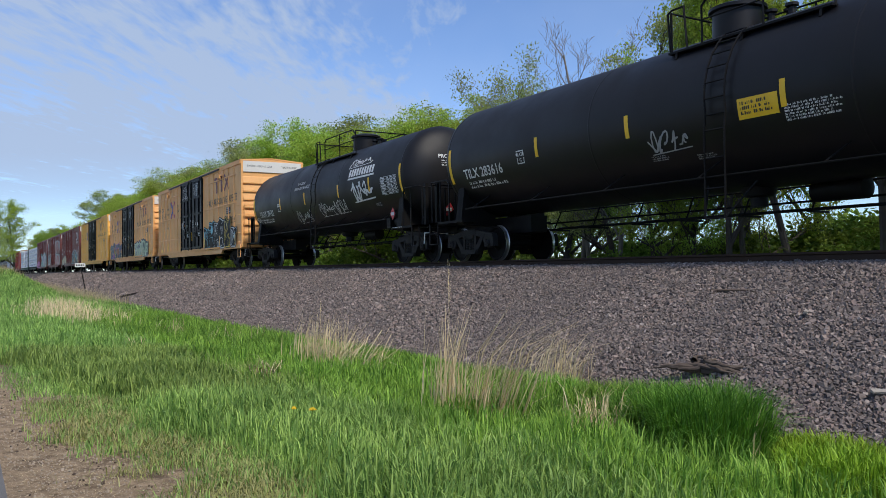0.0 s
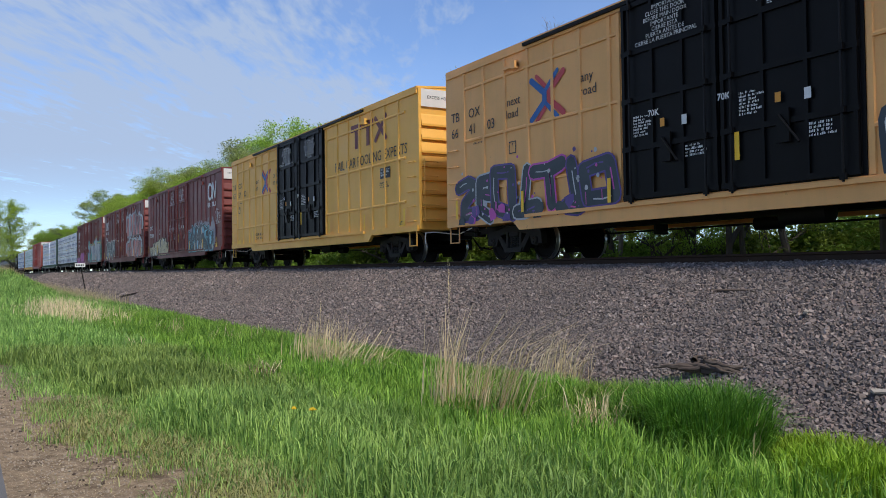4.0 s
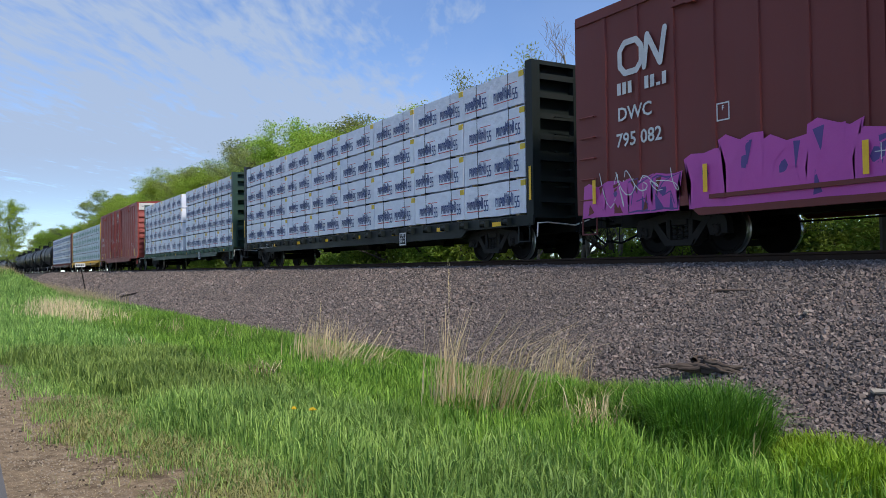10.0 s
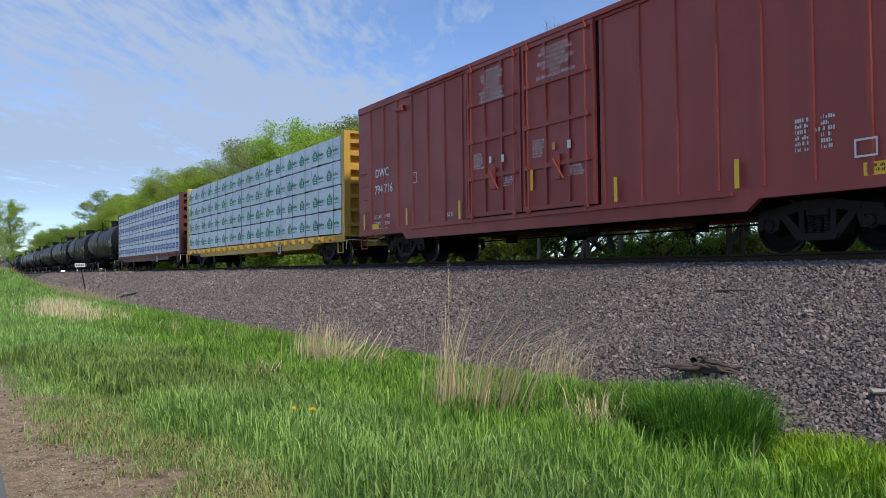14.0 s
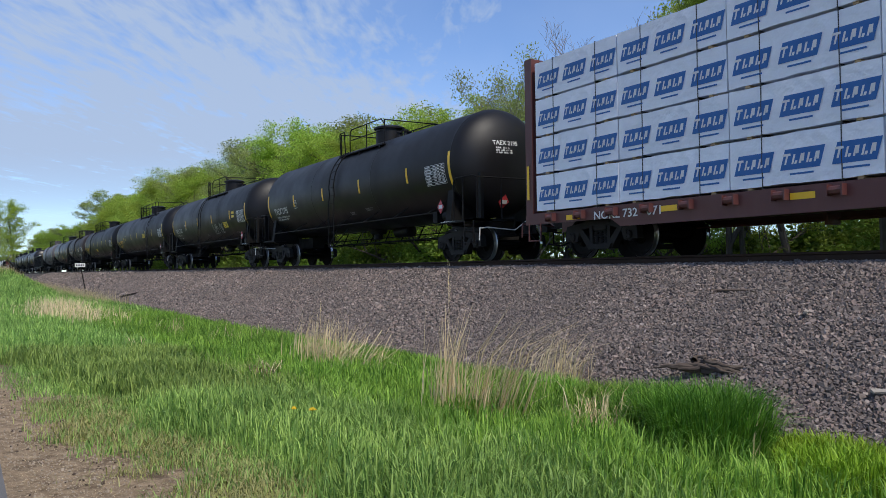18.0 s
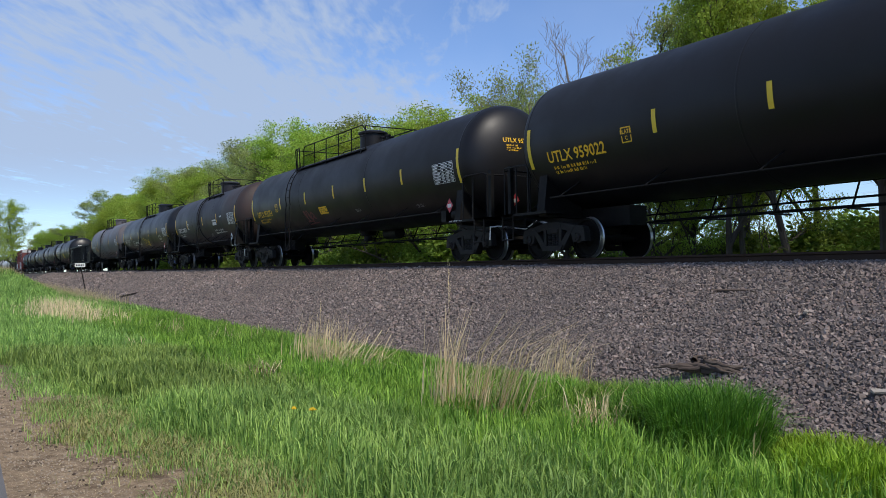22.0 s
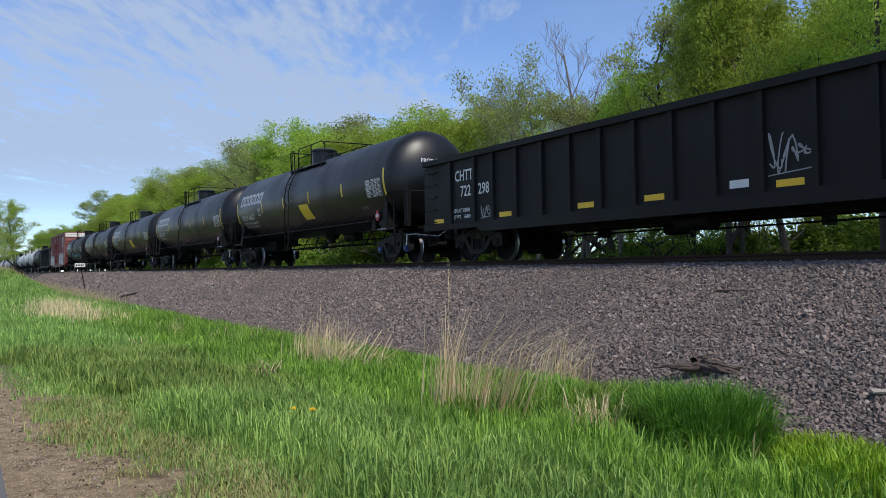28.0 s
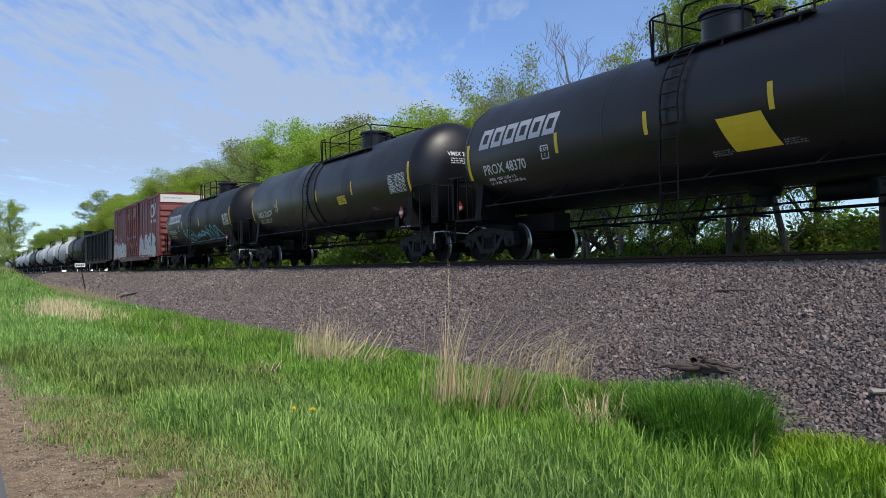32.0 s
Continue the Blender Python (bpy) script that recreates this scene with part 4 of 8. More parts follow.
    for s in (-1, 1):
        for y in (-1, 1):
            bm = bmesh.new()
            x = s * xt
            prism(bm, [(y * 0.3, 0.95), (y * 1.34, 0.98), (y * 1.42, 1.1), (y * 1.3, 2.05), (y * 1.15, zc - math.sqrt(R * R - 1.3)), (y * 0.3, zc - R + 0.02)], x - 0.14, x + 0.14, "x")
            part("cradle", bm, fb, car, smooth=False)
        bm = bmesh.new()
        box(bm, *sorted((s * (xt - 1.7), s * (hs + 1.28))), -0.26, 0.26, 0.72, 1.16)
        part("stub_sill", bm, fb, car, smooth=False)
        bm = bmesh.new()
        x0, x1 = sorted((s * (hs - 0.55), s * (hs + 1.24)))
        box(bm, x0, x1, -1.50, -0.95, 1.04, 1.10)
        box(bm, x0, x1, 0.95, 1.50, 1.04, 1.10)
        box(bm, *sorted((s * (hs + 0.72), s * (hs + 1.24))), -1.5, 1.5, 1.041, 1.101)
        part("end_platform", bm, fb, car, smooth=False)
        bm = bmesh.new()
        xe = s * (hs + 1.2)
        for y in (-1, 1):
            pipe(bm, [(s * (hs + 0.15), y * 1.47, 1.1), (s * (hs + 0.15), y * 1.47, 2.14), (s * (hs + 0.27), y * 1.47, 2.24), (xe - s * 0.1, y * 1.47, 2.24), (xe, y * 1.40, 2.2)], 0.022, 6)
            part("end_rail", bm, fb, car)
            bm = bmesh.new()
        pipe(bm, [(xe, -1.40, 2.2), (xe, 1.40, 2.2)], 0.022, 6)
        part("end_rail", bm, fb, car)
        upright = shared("rail_post", lambda q: bar(q, (0, 0, 1.1), (0, 0, 2.22), 0.022, 6), fb)
        for x, y in ((s * (hs + 0.62), -1.47), (xe, -1.40), (xe, -0.62), (xe, 0.62)) if not far else ((xe, -1.40),):
            placed("rail_post", upright, car, (x, y, 0))
        for ya, yb in ((-1.30, -1.20), (0.30, 0.42)):
            bm = bmesh.new()
            box(bm, *sorted((xe - s * 0.10, xe + s * 0.02)), ya, yb, 1.1, 2.32)
            part("end_post", bm, fb, car, smooth=False)
        for y in (-1.5, 1.5):
            bm = bmesh.new()
            x = s * (hs + 0.95)
            pipe(bm, [(x - 0.22, y, 1.06), (x - 0.22, y, 0.48), (x + 0.22, y, 0.48), (x + 0.22, y, 1.06)], 0.02, 5)
            bar(bm, (x - 0.22, y, 0.78), (x + 0.22, y, 0.78), 0.016, 5)
            part("end_step", bm, fb, car)
        truck(car, s * xt, cap if s > 0 else "truck_steel")
        coupler(car, hs + 1.16, 0.46, s, fb)
    bm = bmesh.new()
    lathe(bm, [(-0.2, 0.04), (-0.18, 0.13), (0.3, 0.13), (0.32, 0.04)], 12, "x", (hs - 0.55, -1.2, 1.28))
    box(bm, hs - 1.2, hs - 0.95, -1.35, -1.05, 1.1, 1.42)
    part("brake_valve", bm, fb, car)
    bm = bmesh.new()
    lathe(bm, [(-0.02, 0.24), (0.02, 0.26), (0.04, 0.24)], 16, "x", (hs + 1.14, 0.65, 1.75))
    for k in range(5):
        t = k * 2 * math.pi / 5
        bar(bm, (hs + 1.14, 0.65, 1.75), (hs + 1.14, 0.65 + 0.24 * math.cos(t), 1.75 + 0.24 * math.sin(t)), 0.015, 5)
    part("hand_brake", bm, fb, car)
    if far:
        return car, hs, sf
    # markings
    for x in (-hs, hs):
        sticker(car, sf, x - 0.06, x + 0.06, 2.08, 3.02, stripe_ink, nv=6, label="worn tall reflective stripe")
    for x in stripes:
        sticker(car, sf, x - 0.055, x + 0.055, 2.36, 2.82, stripe_ink, nv=4)
    if mark:
        words(car, sf, mark, -hs + 0.62, 2.16, 0.36, ink, 0.92)
        if load:
            words(car, sf, load[0], -hs + 0.75, 1.94, 0.15, ink, bold=0.006)
            words(car, sf, load[1], -hs + 0.75, 1.74, 0.15, ink, bold=0.006)
        else:
            fine_print(car, sf, -hs + 0.75, 2.06, 1.5, 0.22, 2, seed, ink)
        hd = on_head(hc, R, depth, zc)
        words(car, hd, mark, -0.55, zc + 0.42, 0.17, ink)
        fine_print(car, hd, -0.45, zc + 0.36, 0.5, 0.2, 3, seed + 3, ink)
    if plate:
        frame_mark(car, sf, -hs + 3.05, -hs + 3.33, 2.28, 2.6, "PLATE/C", ink)
    table(car, sf, hs - 1.35, hs - 0.25, 2.16, 2.72)
    if notice:
        u, v, wd, ht, kind, lean = notice
        sticker(car, sf, u, u + wd, v, v + ht, kind, "notice", "rectangular coloured notice panel", 4, lean)
        if kind != "ink_lemon" or ht < 0.6:
            fine_print(car, lambda p, q, off=0.004: sf(p, q, off + 0.006), u + 0.06, v + ht * 0.85, wd * 0.85, ht * 0.7, 3, seed, "ink_black")
    for k in range(2):
        u = rng.uniform(-hs * 0.3, hs * 0.75)
        fine_print(car, sf, u, rng.uniform(1.65, 1.95), rng.uniform(0.35, 0.5), 0.13, 3, seed * 13 + k, "ink_dim")
    fine_print(car, on_side(-1.502), hs - 0.5, 1.10, 0.75, 0.05, 1, seed + 9)
    for surf2, u, v in ((on_side(-1.47), hs - 0.52, 1.52), (on_head(hc, R, depth, zc), -0.1, 1.62)):
        bm = bmesh.new()
        g = 0.20
        shape(bm, surf2, [(u, v - g), (u + g * 0.86, v), (u, v + g), (u - g * 0.86, v)], 0.02)
        plq = part("placard", bm, M[placard], car, "red diamond placard" if placard == "ink_red" else "white diamond placard", smooth=False)
        bm = bmesh.new()
        patch(bm, surf2, u - 0.10, u + 0.10, v - 0.05, v + 0.05, 0.024)
        part("placard_bar", bm, M["ink_white" if placard == "ink_red" else "ink_black"], plq, smooth=False)
    if logo:
        block_logo(car, sf, -hs + 0.5, 2.82, 3.15, 0.5)
    return car, hs, sf


def table(car, sf, u0, u1, v0, v1):
    """A test-record table: white rules and bars on the shell."""
    bm = bmesh.new()
    rows, cols = 7, (0.0, 0.42, 0.62, 0.82, 1.0)
    for k in range(rows + 1):
        v = v0 + (v1 - v0) * k / rows
        patch(bm, sf, u0, u1, v - 0.006, v + 0.006, 0.005)
    for c in cols:
        u = u0 + (u1 - u0) * c
        patch(bm, sf, u - 0.006, u + 0.006, v0, v1, 0.0055, 3)
    rng = random.Random(int(u1 * 100))
    for k in range(rows):
        for c0, c1 in zip(cols, cols[1:]):
            v = v0 + (v1 - v0) * (k + 0.3) / rows
            patch(bm, sf, u0 + (u1 - u0) * (c0 + 0.03), u0 + (u1 - u0) * (c0 + (c1 - c0) * rng.uniform(0.5, 0.9)), v, v + 0.035, 0.005)
    part("test_table", bm, M["ink_white"], car, "white printed test table", smooth=False)


def block_logo(car, sf, u, v, w, h):
    """A company mark drawn as six slanted plain blocks, each with a slot."""
    bm = bmesh.new()
    cell, t, lean = w / 6, h * 0.26, h * 0.3
    for k in range(6):
        a, b = u + k * cell, u + (k + 0.84) * cell
        patch(bm, sf, a, b, v, v + t, 0.005, 1, lean=lean * 0.26)
        patch(bm, sf, a + lean * 0.74, b + lean * 0.74, v + h - t, v + h, 0.005, 1, lean=lean * 0.26)
        patch(bm, sf, a + lean * 0.26, a + t * 0.9 + lean * 0.26, v + t, v + h - t, 0.005, 2, lean=lean * 0.48)
        patch(bm, sf, b - t * 0.9 + lean * 0.26, b + lean * 0.26, v + t, v + h - t, 0.005, 2, lean=lean * 0.48)
    part("company_mark", bm, M["spray_grey"], car, "large light grey block company mark", smooth=False)


def wave_logo(car, sf, u, v, h):
    """A company mark drawn as a white ring and a slanting white band."""
    bm = bmesh.new()
    w = h * 0.16
    box4 = [(0.12, 0.3), (0.3, 0.1), (0.72, 0.1), (0.9, 0.3), (0.9, 0.7), (0.72, 0.9), (0.3, 0.9), (0.12, 0.7), (0.12, 0.3)]
    ribbon(bm, sf, [(u + a * h, v + b * h) for a, b in box4], w, 0.005)
    ribbon(bm, sf, [(u + h * 1.0, v + h * 0.12), (u + h * 1.12, v + h * 0.92), (u + h * 1.55, v + h * 0.12), (u + h * 1.72, v + h * 0.95)], w, 0.0075)
    part("company_mark", bm, M["ink_white"], car, "white ring-and-band company mark", smooth=False)


def cross_logo(car, sf, u, v, h):
    """Two crossing arrows, blue and red."""
    bm = bmesh.new()
    for s, i in ((1, 0), (-1, 1)):
        ribbon(bm, sf, [(u - h * 0.58 * s, v - h * 0.46), (u - h * 0.10 * s, v - h * 0.1), (u - h * 0.10 * s, v + h * 0.1), (u - h * 0.58 * s, v + h * 0.46)], h * 0.15, 0.005 + 0.003 * i, i)
        ribbon(bm, sf, [(u - h * 0.38 * s, v - h * 0.52), (u + h * 0.06 * s, v - h * 0.14), (u + h * 0.06 * s, v + h * 0.14), (u - h * 0.38 * s, v + h * 0.52)], h * 0.11, 0.006 + 0.003 * i, 1 - i)
    part("company_mark", bm, [M["ink_blue"], M["ink_red"]], car, "blue and red crossed-arrow mark", smooth=False)


def rail_logo(car, sf, u, v, h):
    """Three bold maroon plain shapes."""
    bm = bmesh.new()
    for k in range(2):
        a = u + k * h * 1.1
        patch(bm, sf, a, a + h * 1.0, v + h * 0.72, v + h, 0.005)
        patch(bm, sf, a + h * 0.38, a + h * 0.66, v, v + h * 0.72, 0.005)
    a = u + 2.3 * h
    ribbon(bm, sf, [(a, v + h * 0.1), (a + h * 0.9, v + h * 0.95)], h * 0.2, 0.005)
    ribbon(bm, sf, [(a, v + h * 0.95), (a + h * 0.9, v + h * 0.1)], h * 0.2, 0.0062)
    part("company_mark", bm, M["ink_maroon"], car, "faded maroon block company mark", smooth=False)


PACKS = []     # (bundle, x, y, z, its car's place)


def lumber_pack(length, high, wrap, logo, seed):
    """One wrapped bundle of boards with straps and printed plain marks, origin at the bottom centre, printed side at -y."""
    rng = random.Random(seed)
    d = 0.60
    root = new("lumber_bundle")
    bm = bmesh.new()
    box(bm, -length / 2 + 0.006, length / 2 - 0.006, -d, d, 0.032, high - 0.008)
    bmesh.ops.subdivide_edges(bm, edges=[e for e in bm.edges if abs(e.verts[0].co.x - e.verts[1].co.x) > 1], cuts=9)
    for v in bm.verts:
        if v.co.z < high * 0.5:
            v.co.z += rng.uniform(-0.004, 0.02)
        else:
            v.co.z -= rng.uniform(0.0, 0.014)
        v.co.y *= 1 - rng.uniform(0.0, 0.012)
    part("wrapper", bm, M[wrap], root)
    for x in (-length * 0.36, length * 0.36):
        placed("bolster", shared("bolster_board", lambda b: box(b, -0.05, 0.05, -d + 0.03, d - 0.03, 0.0, 0.045), M["lumber_end"]), root, (x, 0, 0), smooth=False)
    for x in (-length * 0.26, length * 0.26) if length > 2.2 else (0.0,):
        bm = bmesh.new()
        box(bm, x - 0.008, x + 0.008, -d - 0.006, d + 0.006, 0.0, high + 0.002)
        part("strap", bm, M["strap_dark"], root, smooth=False)
    marks = []
    sf = on_side(-d)
    h = high
    if logo == "stripe":
        n = 2
        for k in range(n):
            bm = bmesh.new()
            marks.append(bm)
            u = -length / 2 + (k + 0.13 + rng.uniform(-0.09, 0.09)) * length / n
            w = 1.0
            for j in range(8):
                a = u + j * w * 0.098
                tall = (j in (4, 5, 7))
                patch(bm, sf, a, a + w * 0.03, h * 0.30, h * (0.56 if not tall else 0.66), 0.005)
                patch(bm, sf, a + w * 0.05, a + w * 0.082, h * (0.30 if j % 2 else 0.38), h * (0.54 if not tall else 0.62), 0.005)
                if j % 3 != 1:
                    patch(bm, sf, a, a + w * 0.08, h * 0.50, h * 0.545, 0.0052)
            for j in range(2):
                a = u + w * (0.82 + 0.11 * j)
                for z0, z1 in ((0.22, 0.26), (0.36, 0.40), (0.50, 0.54)):
                    patch(bm, sf, a, a + w * 0.085, h * z0, h * z1, 0.005)
                patch(bm, sf, a, a + w * 0.03, h * 0.38, h * 0.52, 0.0052)
                patch(bm, sf, a + w * 0.06, a + w * 0.09, h * 0.24, h * 0.38, 0.0052)
            patch(bm, sf, u, u + w * 0.8, h * 0.225, h * 0.25, 0.005, idx=1)
            patch(bm, sf, u + w * 0.5, u + w * 1.02, h * 0.68, h * 0.70, 0.005, idx=1)
        inks = [M["ink_navy"], M["ink_red"]]
    elif logo == "slant":
        n = max(2, round(length / 1.02))
        for k in range(n):
            bm = bmesh.new()
            marks.append(bm)
            u = -length / 2 + (k + 0.1) * length / n
            w = length / n * 0.78
            patch(bm, sf, u, u + w, h * 0.30, h * 0.68, 0.005, lean=0.10)
            for j in range(5):
                a = u + 0.08 + j * w * 0.185
                patch(bm, sf, a, a + w * 0.05, h * 0.40, h * 0.58, 0.0075, idx=1, lean=0.045)
                if j != 0:
                    patch(bm, sf, a + w * 0.07, a + w * 0.13, h * (0.40 if j % 2 else 0.44), h * (0.46 if j % 2 else 0.58), 0.0075, idx=1, lean=0.02)
                if j == 0:
                    patch(bm, sf, a - w * 0.03, a + w * 0.17, h * 0.555, h * 0.60, 0.0078, idx=1)
            patch(bm, sf, u + w * 0.25, u + w * 0.85, h * 0.20, h * 0.235, 0.005)
        inks = [M["ink_blue"], M["ink_white"]]
    else:
        n = max(2, round(length / 1.35))
        for k in range(n):
            bm = bmesh.new()
            marks.append(bm)
            u = -length / 2 + (k + 0.12) * length / n
            g = 0.40
            shape(bm, sf, [(u, h * 0.26), (u + g, h * 0.26), (u + g, h * 0.50), (u + g * 1.15, h * 0.50), (u + g / 2, h * 0.74), (u - g * 0.15, h * 0.50), (u, h * 0.50)], 0.005)
            for z in (0.34, 0.44, 0.53):
                patch(bm, sf, u + g * 0.24, u + g * 0.44, h * z, h * (z + 0.05), 0.0075, idx=1)
                patch(bm, sf, u + g * 0.58, u + g * 0.78, h * (z - 0.03), h * (z + 0.03), 0.0075, idx=1)
            for j in range(8):
                a = u + g * 1.35 + j * 0.062
                patch(bm, sf, a, a + 0.036, h * 0.42, h * (0.52 if j not in (0, 4) else 0.58), 0.005, idx=0)
            patch(bm, sf, u + g * 1.35, u + g * 1.35 + 0.5, h * 0.30, h * 0.325, 0.005)
        inks = [M["ink_green"], M["wrap_bluish"]]
    for mark in marks:
        part("printed_mark", mark, inks, root, "printed plain company mark", smooth=False)
    if logo == "stripe":
        bm = bmesh.new()
        box(bm, length / 2 - 0.20, length / 2 - 0.006, -d - 0.006, -d + 0.02, h * 0.80, h * 0.955)
        part("end_tag", bm, M["ink_lemon"], root, "yellow tag at the corner", smooth=False)
    return root


PACK_LABEL = {"stripe": "white-wrapped lumber bundle with dark and red print on flat car",
              "slant": "white-wrapped lumber bundle with blue slanted print on flat car",
              "house": "pale blue wrapped lumber bundle with green print on flat car"}


def centerbeam(s0, s1, paint, label, wrap, logo, groups, mark="", seed=1, tiers=4, bulk_paint=None):
    car, hl = new_car("centerbeam_flat_car", s0, s1, label, "flat car", "freight train")
    pm = M[paint]
    fb = M["frame_black"] if "green" in paint else pm
    w = 1.42
    bm = bmesh.new()
    box(bm, -hl, hl, -w + 0.02, w - 0.02, 0.98, 1.06)
    part("deck", bm, pm, car, smooth=False)
    for y in (-1, 1):
        bm = bmesh.new()
        a = hl - 3.2
        prism(bm, [(-hl, 0.80), (-a - 0.3, 0.80), (-a, 0.62), (a, 0.62), (a + 0.3, 0.80), (hl, 0.80), (hl, 1.03), (-hl, 1.03)], *sorted((y * (w - 0.05), y * w)))
        part("side_sill", bm, pm, car, smooth=False)
        n = 22

        def winch(b):
            lathe(b, [(-0.11, 0.05), (-0.105, 0.065), (0.105, 0.065), (0.11, 0.05)], 8, "x")
            box(b, -0.14, -0.11, -0.07, 0.09, -0.09, 0.09)
            box(b, 0.11, 0.14, -0.07, 0.09, -0.09, 0.09)
        me = shared(("winch", paint), winch, pm)
        for k in range(n):
            placed("winch", me, car, (-hl + 1.0 + (2 * hl - 2.0) * k / (n - 1), y * (w + 0.06), 0.93), turn=(0, 0, 0 if y < 0 else math.pi))
    bm = bmesh.new()
    top = 4.74
    box(bm, -hl + 0.3, hl - 0.3, -0.16, 0.16, top - 0.30, top - 0.02)
    cb = part("centre_beam", bm, M[bulk_paint or paint], car, smooth=False)
    up = shared(("beam_post", bulk_paint or paint), lambda q: box(q, -0.07, 0.07, -0.10, 0.10, 1.06, top - 0.3), M[bulk_paint or paint])
    for k in range(16):
        placed("beam_post", up, cb, (-hl + 0.9 + (2 * hl - 1.8) * k / 15, 0, 0), smooth=False)
    for s in (-1, 1):
        x = s * hl
        bp = M[bulk_paint or paint]
        bm = bmesh.new()
        box(bm, *sorted((x - s * 0.2, x - s * 0.24)), -1.16, 1.16, 1.06, top - 0.1)
        bl = part("bulkhead", bm, bp, car, "tall ribbed steel end bulkhead", smooth=False)
        for y in (-1.40, 1.16):
            bm = bmesh.new()
            box(bm, *sorted((x, x - s * 0.26)), y, y + 0.24, 1.06, top)
            part("bulkhead_post", bm, bp, bl, smooth=False)
        bm = bmesh.new()
        box(bm, *sorted((x, x - s * 0.24)), -1.16, 1.16, top - 0.10, top)
        part("top_beam", bm, bp, bl, smooth=False)
        rib = shared(("bulkhead_rib", bulk_paint or paint), lambda q: box(q, -0.09, 0.09, -1.16, 1.16, 0, 0.14), bp)
        for z in (1.35, 1.85, 2.35, 2.85, 3.35, 3.85, 4.30):
            placed("bulkhead_rib", rib, bl, (x - s * 0.11, 0, z), smooth=False)
        for y in (-0.12, 0.62):
            bm = bmesh.new()
            box(bm, *sorted((x - s * 0.01, x - s * 0.2)), y, y + 0.16, 1.06, top - 0.1)
            part("bulkhead_upright", bm, bp, bl, smooth=False)
        bm = bmesh.new()
        for k in range(6):
            z = 1.3 + 0.42 * k
            pipe(bm, [(x, -0.75, z), (x + s * 0.08, -0.75, z), (x + s * 0.08, -0.3, z), (x, -0.3, z)], 0.012, 5)
        part("ladder", bm, M[bulk_paint or paint], car)
        step(car, s * (hl - 0.35), -w, 0.42, 0.85, pm)
        step(car, s * (hl - 0.35), w, 0.42, 0.85, pm)
        truck(car, s * (hl - 2.2))
        coupler(car, hl, 0.95, s, fb)
        bm = bmesh.new()
        patch(bm, on_side(-1.41), *sorted((s * (hl - 0.06), s * (hl - 0.15))), 1.4, 2.2, 0.006)
        part("reflector", bm, M["ink_yellow"], car, smooth=False)
    under_gear(car, hl - 3.4, fb)
    sf = on_side(-w)
    for k in range(8):
        x = -hl + 1.5 + (2 * hl - 3.2) * k / 7
        sticker(car, sf, x, x + 0.45, 0.84, 0.95, "ink_yellow")
    if mark:
        words(car, sf, mark, -hl + 2.4, 0.80, 0.24, "ink_white", 1.2)
    bm = bmesh.new()
    box(bm, 4.6, 5.05, -w - 0.02, -w, 0.50, 0.92)
    part("route_board", bm, M["ink_black"], car, smooth=False)
    frame_mark(car, on_side(-w - 0.02), 4.62, 5.03, 0.52, 0.90)
    fine_print(car, on_side(-w - 0.022), 4.68, 0.86, 0.3, 0.28, 3, seed)
    # bundles on both sides of the beam
    rng = random.Random(seed)
    proto = {}
    for y in (-1, 1):
        for x0, x1, n in groups:
            ln = (x1 - x0) / n
            high = (4.60 - 1.07) / tiers
            for i in range(n):
                for j in range(tiers):
                    key = (round(ln, 2), (i + j) % 3)
                    if key not in proto:
                        proto[key] = lumber_pack(ln - 0.02, high, wrap, logo, seed * 10 + key[1])
                        pk = proto[key]
                        tagged(pk, PACK_LABEL[logo], "lumber bundle", "lumber bundles on the flat cars")
                    else:
                        pk = copy_thing(proto[key], pose(0, 0, 0))
                    jit = rng.uniform(-0.012, 0.012)
                    PACKS.append((pk, x0 + (i + 0.5) * ln + jit, y * (0.165 + 0.62) + rng.uniform(-0.012, 0.012), 1.07 + j * high, 0 if y < 0 else 180, CARS[-1][1]))
    return car, hl


